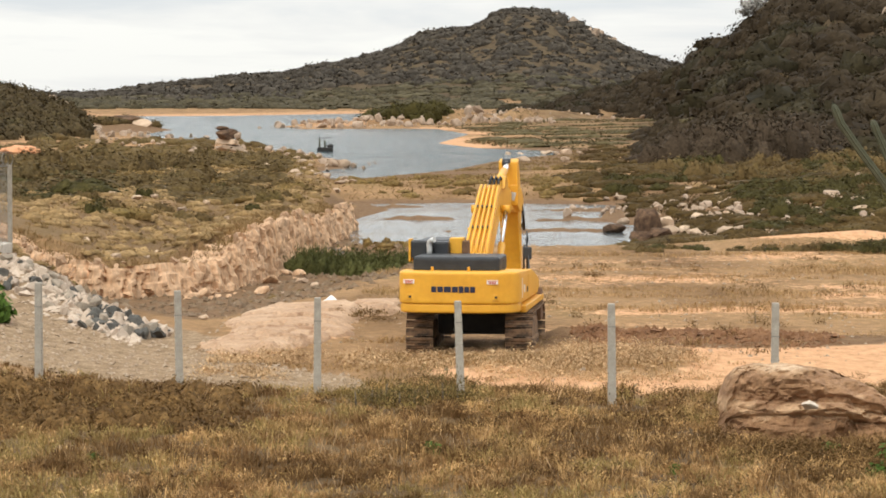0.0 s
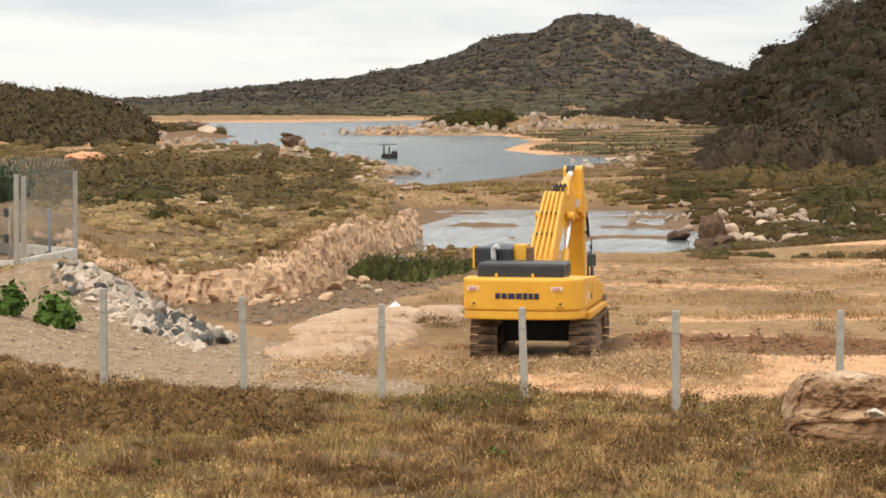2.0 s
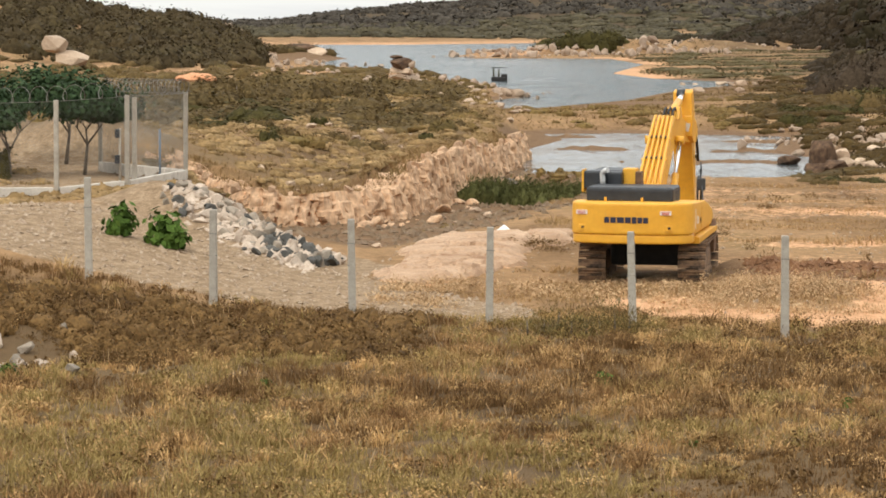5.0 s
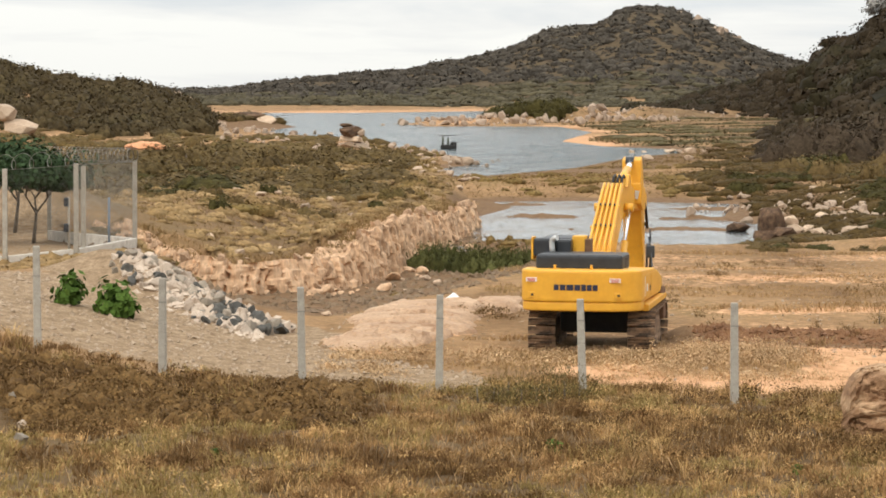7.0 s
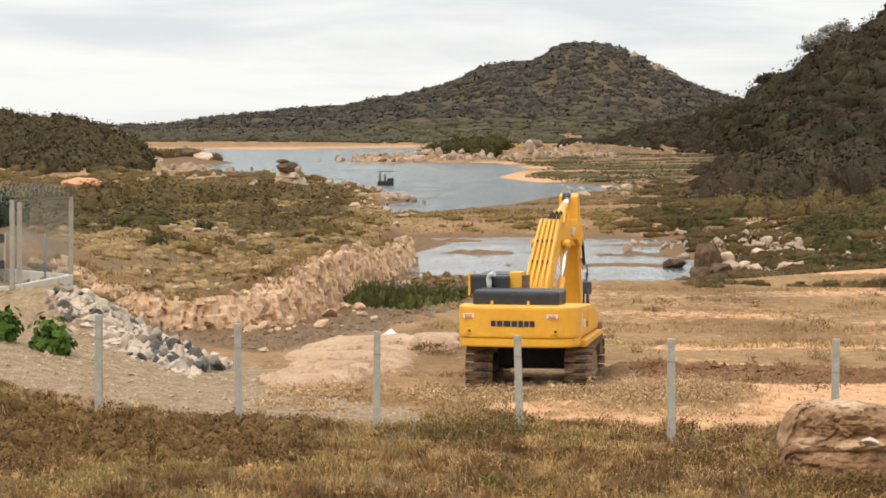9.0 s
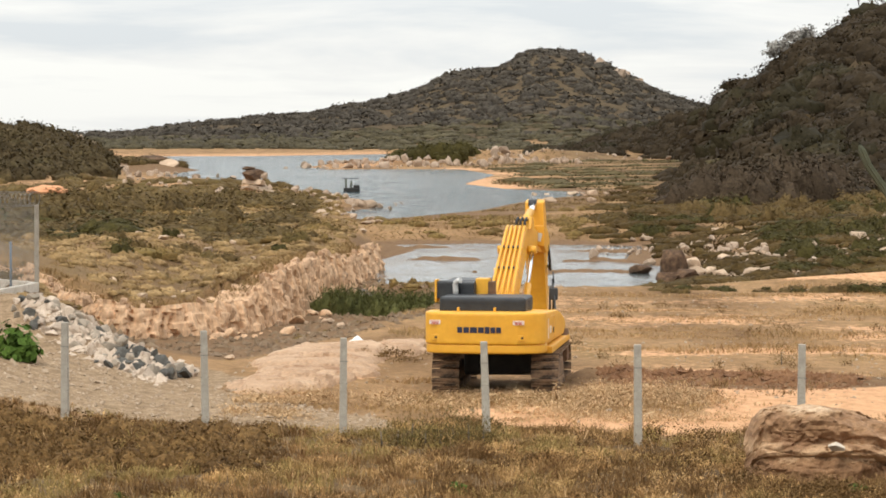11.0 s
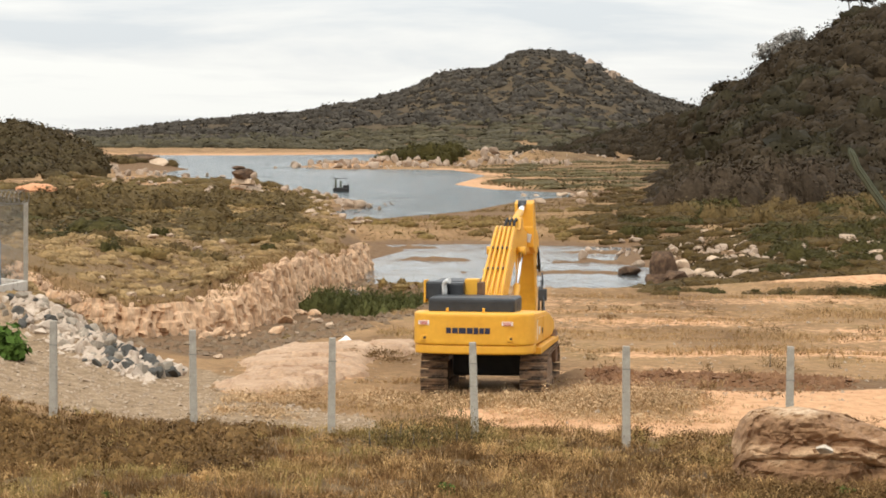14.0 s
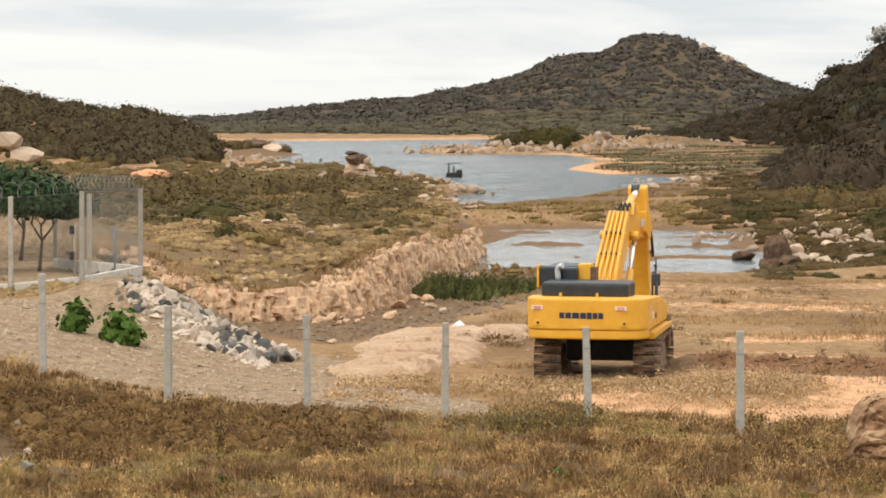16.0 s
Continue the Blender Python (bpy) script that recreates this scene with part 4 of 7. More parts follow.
    part("nose_plate", box((0.21, 0.016, 0.20), (0.19, 4.82, 3.27), 0.006, pose(0, 0, 0, 0, 12, 0)), GALV, bracket, "grey plate on the boom nose")
    arm_cyl = part("arm_cylinder", rod((0.0, 3.5, 3.60), (0.0, 5.0, 3.86), 0.095), YELLOW, ex)
    part("piston_rod", rod((0.0, 5.0, 3.86), (-0.03, 6.0, 4.02), 0.07), CHROME, arm_cyl, "bright chrome piston rod")
    part("cylinder_mount", prism([(3.2, 3.5), (3.4, 3.78), (3.7, 3.78), (3.9, 3.5)], 0.3, 0.02, 0.08), YELLOW, arm_cyl)
    # arm hanging down in front
    arm = part("arm", prism([(5.9, 4.06), (6.15, 4.14), (6.45, 3.65), (6.75, 2.9), (6.95, 0.95), (6.75, 0.85), (6.55, 1.6), (6.05, 2.75), (5.9, 3.3)], 0.46, 0.03, -0.01), YELLOW, ex, "yellow arm hanging down from the boom")
    part("arm_pin", rod((-0.16, 6.0, 4.02), (0.04, 6.0, 4.02), 0.12), BLACK, arm)
    part("arm_hose", tube([(0.25, 5.9, 3.2), (0.32, 6.1, 2.9), (0.33, 6.3, 2.55), (0.31, 6.55, 2.4), (0.24, 6.7, 2.5)], 0.035, 8), RUBBER, arm)
    part("bucket_cylinder", rod((0.05, 6.55, 3.3), (0.05, 7.05, 1.7), 0.085), YELLOW, arm)
    bucket = part("bucket", prism([(6.6, 0.95), (7.0, 0.95), (7.15, 0.55), (6.95, 0.1), (6.4, 0.06), (6.0, 0.3), (6.35, 0.42), (6.6, 0.6)], 0.95, 0.03, 0.10), STEEL, ex, "worn steel digging bucket")
    for k in range(5):
        part("tooth", box((0.08, 0.24, 0.06), (-0.28 + 0.19 * k, 5.95, 0.27), 0.015, pose(0, 0, 0, 30, 0, 0)), STEEL, bucket)
    # mirror and handrail on the right
    rail = part("handrail", tube([(0.94, 0.9, 1.70), (0.94, 0.9, 2.15), (0.94, 1.0, 2.28), (0.94, 1.45, 2.28), (0.94, 1.6, 2.15), (0.94, 1.6, 1.55)], 0.024, 8), BLACK, ex, "black handrail")
    part("mirror_arm", tube([(0.96, 1.0, 2.0), (1.02, 0.95, 2.4), (1.00, 0.95, 2.62)], 0.018, 6), BLACK, rail)
    part("mirror", box((0.20, 0.06, 0.28), (1.02, 0.90, 2.12), 0.03), BLACK, rail, "black rear-view mirror")
    part("mirror_stay", tube([(1.08, 0.3, 1.35), (1.10, 0.6, 1.7), (1.04, 0.9, 2.1), (0.98, 0.95, 2.45)], 0.02, 6), BLACK, rail)
    return ex


excavator = build_excavator()
# the upper part is slewed a little against the tracks
for piece in excavator.children:
    if piece.name.split(".")[0] not in ("track_frame", "crawler_belt", "car_body"):
        trim_ = Matrix.Identity(4)
        if piece.name.split(".")[0] in ("counterweight", "side_housing", "engine_hood"):
            trim_ = Matrix.Translation((-0.10, 0, 0)) @ Matrix.Diagonal((0.965, 1, 1, 1))
        piece.matrix_basis = pose(0, 0, 0, 0, 0, -2.0) @ trim_ @ piece.matrix_basis


# ---- concrete posts in a row ----
def build_post(x, y, top, lean_x, lean_y, turn):
    base = on_land(x, y, 0.25)
    h = top - base
    bm = box((0.135, 0.135, h), (0, 0, h / 2), 0.018)
    for v in bm.verts:
        k = v.co.z / h
        v.co.x *= 1.06 - 0.16 * k
        v.co.y *= 1.06 - 0.16 * k
        v.co.x += 0.006 * math.sin(7 * k + x)
    post = thing("fence_post", pose(x, y, base, lean_y, lean_x, turn), "weathered grey concrete fence post without wire, standing in grass", "fence post", "row of concrete posts")
    part("shaft", bm, CONCRETE, post)
    for z in (0.55, 0.95, 1.35):
        part("wire_notch", box((0.15, 0.02, 0.015), (0, -0.055, min(z + 0.25, h - 0.15)), 0.003, segs=1), WIRE, post)
    return post


for x, y, top, lx, ly, turn in ((-9.78, 54.0, 2.50, -0.6, 0, 4), (-7.38, 53.5, 1.95, 0.0, 0, -6), (-4.79, 53.2, 1.82, -0.9, 0, 8), (-2.26, 52.7, 1.73, 0.3, 0, 2), (0.325, 52.0, 1.72, -2.0, 0, -5), (2.92, 50.5, 1.78, -0.5, 0, 3), (5.55, 49.0, 1.90, 0.3, 0, -4)):
    build_post(x, y, top, lx, ly, turn)


# ---- fenced yard ----
def strips(segments, w):
    """Thin crossed ribbons along segments, as wire."""
    verts, quads_ = [], []
    for a, b_ in segments:
        a, b_ = Vector(a), Vector(b_)
        way = (b_ - a).normalized()
        for ref in (Vector((0, 1, 0)), Vector((0, 0, 1)) if abs(way.z) < 0.9 else Vector((1, 0, 0))):
            s = way.cross(ref).normalized() * w
            n = len(verts)
            verts += [a - s, a + s, b_ + s, b_ - s]
            quads_.append((n, n + 1, n + 2, n + 3))
    bm = bmesh.new()
    bv = [bm.verts.new(v) for v in verts]
    for q in quads_:
        bm.faces.new([bv[i] for i in q])
    return bm


def coil(a, b_, r, turns, w):
    a, b_ = Vector(a), Vector(b_)
    way = (b_ - a).normalized()
    side = way.cross(Vector((0, 0, 1))).normalized()
    pts = []
    for k in range(turns * 12 + 1):
        t = k / (turns * 12)
        ang = 2 * math.pi * k / 12
        pts.append(a.lerp(b_, t) + r * (math.cos(ang) * Vector((0, 0, 1)) + math.sin(ang) * (0.8 * side + 0.6 * way)))
    return strips(list(zip(pts, pts[1:])), w)


def build_yard_fence():
    yard = thing("yard_fence", pose(0, 0, 0), "wire mesh fence on a concrete curb with coiled razor wire", "fence")
    corners = [((-20.67, 73.3), 0.70, 3.22), ((-17.27, 73.6), 0.74, 3.28), ((-14.23, 74.0), 0.80, 3.38), ((-12.53, 74.7), 0.95, 3.50), ((-11.80, 80.0), 1.02, 3.45), ((-15.7, 88.7), 0.9, 3.3)]
    for (x, y), z0, z1 in corners:
        z0 = min(z0, on_land(x, y)) - 0.2
        part("post", box((0.115, 0.115, z1 - z0), (x, y, (z0 + z1) / 2), 0.015), CONCRETE, yard, "grey concrete post")
    part("post", box((0.115, 0.115, 2.75), (-12.44, 75.3, 2.05), 0.015), CONCRETE, yard, "taller grey concrete post")
    for ((xa, ya), za, ta), ((xb, yb), zb, tb) in zip(corners, corners[1:]):
        ln = math.hypot(xb - xa, yb - ya)
        ang = math.degrees(math.atan2(yb - ya, xb - xa))
        za, zb = max(za, on_land(xa, ya) + 0.04), max(zb, on_land(xb, yb) + 0.04)
        mid = ((xa + xb) / 2, (ya + yb) / 2, (za + zb) / 2)
        slope = math.degrees(math.atan2(zb - za, ln))
        part("curb", box((ln - 0.16, 0.16, 0.42), mid, 0.02, pose(0, 0, 0, 0, -slope, ang)), CURB, yard, "pale concrete curb")
        # chain link
        segs_ = []
        height_ = min(ta, tb) - max(za, zb) - 0.05
        pitch = 0.075
        u = Vector(((xb - xa) / ln, (yb - ya) / ln, (zb - za) / ln))
        o = Vector((xa, ya, za + 0.12))
        for k in range(int(-height_ / pitch), int(ln / pitch)):
            for sgn in (1, -1):
                lo, hi = (k * pitch, k * pitch + height_) if sgn > 0 else (k * pitch + height_, k * pitch)
                t0, t1 = 0.0, 1.0
                if lo != hi:
                    ts_ = sorted(((0 - lo) / (hi - lo), (ln - lo) / (hi - lo)))
                    t0, t1 = max(0, ts_[0]), min(1, ts_[1])
                if t1 - t0 < 0.02:
                    continue
                pa = o + u * (lo + (hi - lo) * t0) + Vector((0, 0, height_ * t0))
                pb = o + u * (lo + (hi - lo) * t1) + Vector((0, 0, height_ * t1))
                segs_.append((pa, pb))
        part("mesh_panel", strips(segs_, 0.0012), WIRE, yard, "grey chain-link mesh")
        part("razor_coil", coil((xa, ya, ta + 0.16), (xb, yb, tb + 0.16), 0.20, max(4, int(ln / 0.42)), 0.008), WIRE, yard, "coiled razor wire")
        part("top_wire", strips([((xa, ya, ta - 0.04), (xb, yb, tb - 0.04))], 0.006), WIRE, yard)
    return yard


build_yard_fence()


def build_meter_pole(x, y, h, material, boxes):
    z = on_land(x, y, 0.05)
    pole = thing("service_pole", pose(x, y, z), "thin grey pole with dark boxes inside the yard" if boxes else "slim blue-grey pipe standing in the yard", "pole")
    part("shaft", rod((0, 0, 0), (0, 0, h), 0.034, 0.03), material, pole)
    part("footing", box((0.5, 0.35, 0.12), (0, 0, 0.06), 0.03), CONCRETE, pole)
    for zz in boxes:
        part("meter_box", box((0.12, 0.12, 0.24), (-0.06, -0.08, zz), 0.02), BLACK, pole, "small black box")


build_meter_pole(-13.45, 79.0, 1.55, CONCRETE, (0.72, 1.42))
build_meter_pole(-12.2, 78.0, 1.45, BLUE, ())


# ---- rocks ----
def rock_mesh(name, seed, flat=0.7, material=ROCK, points=20, radius=0.42, worn=0.05):
    """A broken stone: the hull of scattered points, its edges chipped."""
    bm = bmesh.new()
    rnd = random.Random(seed)
    for _ in range(points):
        d = Vector((rnd.gauss(0, 1), rnd.gauss(0, 1), rnd.gauss(0, 1)))
        p = (abs(d.x) ** 4 + abs(d.y) ** 4 + abs(d.z) ** 4) ** 0.25
        d *= radius * rnd.uniform(0.85, 1.12) / p
        bm.verts.new((d.x, d.y, d.z * flat))
    hull = bmesh.ops.convex_hull(bm, input=bm.verts[:])
    bmesh.ops.delete(bm, geom=[v for v in hull["geom_interior"] if isinstance(v, bmesh.types.BMVert)], context="VERTS")
    bmesh.ops.dissolve_limit(bm, angle_limit=radians(12), verts=bm.verts[:], edges=bm.edges[:])
    if worn:
        bmesh.ops.bevel(bm, geom=bm.edges[:], offset=worn, segments=1, affect="EDGES", clamp_overlap=True)
    bmesh.ops.triangulate(bm, faces=bm.faces[:])
    bmesh.ops.recalc_face_normals(bm, faces=bm.faces[:])
    me = bpy.data.meshes.new(name)
    bm.to_mesh(me)
    bm.free()
    me.materials.append(material)
    return me


ROCKS = [rock_mesh("rock", 11 + k, 0.55 + 0.1 * (k % 4)) for k in range(8)]


def put_rock(x, y, size, label, group, meshes=None, squash=1.0, sink=0.25, z=None, turn=None, material=None):
    k = RNG.integers(0, 8)
    me = (meshes or ROCKS)[k % len(meshes or ROCKS)]
    ob = new("rock", me)
    wx, wy = size * RNG.uniform(0.8, 1.3), size * RNG.uniform(0.8, 1.2)
    hz = size * RNG.uniform(0.7, 1.1) * squash
    zz = on_land(x, y) if z is None else z
    ob.matrix_world = Matrix.LocRotScale((x, y, zz + hz * 0.35 * (1 - sink * 2)), Euler((RNG.uniform(-0.25, 0.25), RNG.uniform(-0.25, 0.25), RNG.uniform(0, 6.28) if turn is None else turn)), (wx, wy, hz))
    return tagged(ob, label, "rock", group)


def bearing_spot(b, d):
    return b * d, d


def scatter_rocks(count, x0, y0, x1, y1, spread, s0, s1, label, group, squash=1.0):
    """Rocks along a line, thinning out sideways."""
    for k in range(count):
        t = RNG.uniform()
        x, y = x0 + (x1 - x0) * t + RNG.normal() * spread, y0 + (y1 - y0) * t + RNG.normal() * spread * 2.5
        if land(x, y) > WATER_Z - 0.15:
            put_rock(x, y, s0 + (s1 - s0) * RNG.uniform() ** 2.5, label, group, squash=squash)


def rock_field(name, count, x0, y0, x1, y1, spread, s0, s1, label):
    """Far rocks that nobody could count, as one mesh."""
    vs, fs, n = [], [], 0
    for k in range(count):
        t = RNG.uniform()
        x, y = x0 + (x1 - x0) * t + RNG.normal() * spread, y0 + (y1 - y0) * t + RNG.normal() * spread * 2.5
        z = on_land(x, y)
        if z < WATER_Z - 0.2:
            continue
        me = ROCKS[RNG.integers(0, 8)]
        size = s0 + (s1 - s0) * RNG.uniform() ** 2.2
        m = Matrix.LocRotScale((x, y, z + size * 0.2), Euler(tuple(RNG.uniform(0, 6.28, 3))), (size * RNG.uniform(0.8, 1.4), size, size * RNG.uniform(0.7, 1.0)))
        vs += [tuple(m @ v.co) for v in me.vertices]
        fs += [tuple(i + n for i in p.vertices) for p in me.polygons]
        n += len(me.vertices)
    tagged(new(name, mesh_from(name, vs, np.array(fs), 3, ROCK_FAR)), label, "rocks", kind="stuff")


# spit, lake peninsula, pond side, field
scatter_rocks(70, -6.6, 165, -13.5, 262, 1.3, 0.2, 0.85, "pale weathered granite rock on the reservoir shore", "shore rocks")
rock_field("spit_rocks", 110, -8.7, 240, -18, 292, 2.2, 0.2, 0.85, "weathered granite rocks crowding the spit")
rock_field("peninsula_rocks", 360, -25, 532, 14, 572, 5.5, 0.4, 2.2, "pale tan granite blocks crowding the peninsula")
rock_field("upper_rocks", 110, 0, 585, 34, 650, 14, 0.35, 1.7, "pale granite blocks above the sand")
rock_field("far_shore_rocks", 60, -78, 560, -38, 385, 4, 0.7, 2.0, "pale rocks along the far shore")
rock_field("shore_rocks", 60, -15, 232, -36, 296, 2.8, 0.2, 0.9, "weathered granite rocks along the near shore")
scatter_rocks(16, 3.6, 300, 16, 300, 1.6, 0.4, 1.1, "brown rock at the water's edge", "shore rocks")
scatter_rocks(34, 9.2, 116, 12.6, 122, 0.55, 0.25, 0.8, "tan rock beside the pond", "pond rocks")
scatter_rocks(46, 9.5, 150, 18, 126, 1.5, 0.25, 0.75, "pale rock scattered over the scrub", "field rocks")
CUT_BLOCKS = [rock_mesh("rock", 60 + k, 0.7, CUT, 16) for k in range(4)]
for k in range(34):
    t = RNG.uniform()
    i = RNG.integers(3, 9)
    x, y = EDGE[i][0] + (EDGE[i + 1][0] - EDGE[i][0]) * t, EDGE[i][1] + (EDGE[i + 1][1] - EDGE[i][1]) * t
    put_rock(x + RNG.uniform(0.9, 2.2), y - RNG.uniform(0.5, 2.2), 0.15 + 0.5 * RNG.uniform() ** 2, "tan block fallen from the cut rock face", "fallen blocks", CUT_BLOCKS)
scatter_rocks(26, -3.2, 96, -10, 90, 0.7, 0.15, 0.5, "loose stone on the channel floor", "channel stones")
scatter_rocks(18, -14, 130, -5, 112, 2.5, 0.2, 0.5, "pale stone lying in dry grass", "field rocks")
for x, y, size in ((-10.91, 122.7, 0.58), (-10.72, 101.4, 0.38), (-11.52, 94.6, 0.4), (-10.46, 179.0, 1.1), (-8.85, 174.3, 0.75), (-8.18, 167.4, 0.5), (-7.13, 167.8, 0.5), (-5.51, 151.5, 0.55), (-8.27, 245.7, 1.3), (-9.22, 245.9, 1.5), (-18.1, 252.4, 1.1), (-34.97, 302.8, 1.3), (-5.67, 69.4, 0.24)):
    put_rock(x, y, size, "pale boulder standing out from dry growth", "bank boulders")
for x, y, size in ((19.0, 143.3, 1.05), (19.42, 138.3, 0.75), (18.1, 126.9, 0.85), (24.76, 173.0, 1.05), (11.74, 123.2, 0.5), (10.62, 120.7, 0.55), (13.88, 138.5, 0.45), (15.17, 162.2, 0.45), (14.03, 167.2, 0.6), (22.45, 231.2, 0.6), (9.95, 165.3, 0.75), (10.86, 261.5, 1.0), (7.07, 260.9, 1.6), (9.8, 132.6, 0.75), (9.87, 126.0, 0.6), (9.12, 120.5, 0.55), (10.06, 122.6, 0.5), (9.6, 117.7, 0.55), (8.9, 116.5, 0.6), (12.18, 150.3, 0.4)):
    put_rock(x, y, size, "pale boulder standing out from the scrub", "field boulders")
put_rock(7.62, 130.6, 1.25, "low dark rock in the pond", "pond rocks", [rock_mesh("rock", 78, 0.7, DARK_ROCK, 22)], z=WATER_Z, squash=0.6)
rock_field("pond_side_stones", 110, 9.0, 114.5, 12.4, 124, 0.9, 0.08, 0.4, "broken tan stones crowding the pond side")
rock_field("scrub_stones", 230, 9.5, 160, 18.5, 120, 2.0, 0.15, 0.6, "small pale stones among the scrub")
rock_field("hill_outcrop", 22, 50.5, 352, 57.5, 356, 1.2, 0.7, 2.4, "pale rock outcrop on the scrubby hill")
rock_field("hill_outcrop", 26, 58, 392, 66, 408, 3.0, 0.8, 2.6, "pale rock outcrop on the scrubby hill")
rock_field("hill_outcrop", 14, 46, 400, 50, 415, 2.5, 0.6, 1.8, "pale rock outcrop on the scrubby hill")
rock_field("far_hill_outcrop", 14, 66, 1440, 80, 1470, 6, 2.0, 6.0, "bare pale rock near the far hilltop")

# dark pillar rock by the pond
pillar = new("rock", rock_mesh("rock", 79, 1.0, DARK_ROCK, 40, 0.52, 0.03))
pillar.matrix_world = Matrix.LocRotScale((8.5, 121.5, -0.15), Euler((0.1, -0.2, 0.6)), (1.0, 0.95, 1.5))
for x, y, z, s, mt in ((8.15, 120.6, -0.55, 0.9, DARK_ROCK), (8.95, 120.8, -0.4, 0.95, DARK_ROCK), (9.25, 121.6, 0.05, 0.7, ROCK), (9.4, 121.0, -0.3, 0.8, ROCK), (9.9, 121.5, -0.35, 0.75, ROCK), (10.3, 120.5, -0.35, 0.6, ROCK), (9.0, 122.6, 0.1, 0.8, DARK_ROCK)):
    lump = new("rock", rock_mesh("rock", int(x * 50 + y), 0.85, mt, 22, 0.5))
    lump.matrix_world = Matrix.LocRotScale((x, y, z), Euler((0.1, 0.2, x)), (s, s, s * 0.8))
    tagged(lump, "dark brown rock in the cluster at the pond's edge" if mt is DARK_ROCK else "pale tan rock in the cluster at the pond's edge", "rock", "pond rocks")
tagged(pillar, "dark brown upright rock at the pond's edge", "rock", "pond rocks")

# balanced stack by the lake
for z, sx, sz, dx, tilt, mat in ((1.12, 2.5, 0.6, 0.35, 0.0, ROCK), (1.60, 2.05, 0.55, 0.25, 0.04, ROCK), (2.18, 2.15, 0.95, 0.1, -0.05, DARK_ROCK), (2.66, 1.25, 0.36, -0.3, 0.06, DARK_ROCK)):
    ob = new("rock", rock_mesh("rock", int(z * 40), 1.0, mat, 24, 0.5, 0.06))
    ob.matrix_world = Matrix.LocRotScale((-17.0 + dx, 230, z), Euler((0.05, tilt, 0.2 * z)), (sx, sx * 0.8, sz))
    tagged(ob, "weathered brown boulder in a balanced stack by the water", "rock", "balanced rocks")
ob = new("rock", rock_mesh("rock", 321, 0.9, ROCK, 24, 0.5))
ob.matrix_world = Matrix.LocRotScale((-15.95, 229.3, 2.1), Euler((0.1, 0.1, 0.5)), (0.6, 0.6, 0.75))
tagged(ob, "pale block leaning on the balanced stack", "rock", "balanced rocks")
# pair of pale boulders on the left slope
for x, z, sx, sz in ((-53.9, 3.05, 2.75, 1.75), (-52.4, 1.7, 3.8, 1.5)):
    ob = new("rock", rock_mesh("rock", int(31 + z * 10), 1.0, ROCK, 26, 0.5))
    ob.matrix_world = Matrix.LocRotScale((x, 281, z), Euler((0.1, 0.05, 0.4 * z)), (sx, sx * 0.8, sz))
    tagged(ob, "large pale boulder on the scrubby slope", "rock", "slope boulders")
ob = new("rock", rock_mesh("rock", 88, 0.9, DARK_ROCK, 26, 0.5))
ob.matrix_world = Matrix.LocRotScale((-53.5, 488, 0.6), Euler((0, 0, 0.3)), (6.0, 4.5, 2.4))
tagged(ob, "dark rounded rock topping the islet", "rock", "islet rocks")
ob = new("rock", rock_mesh("rock", 89, 0.9, ROCK, 26, 0.5))
ob.matrix_world = Matrix.LocRotScale((-49.6, 487, 0.2), Euler((0, 0, 0.7)), (4.2, 4.0, 2.0))
tagged(ob, "pale rock on the islet by the shore", "rock", "islet rocks")

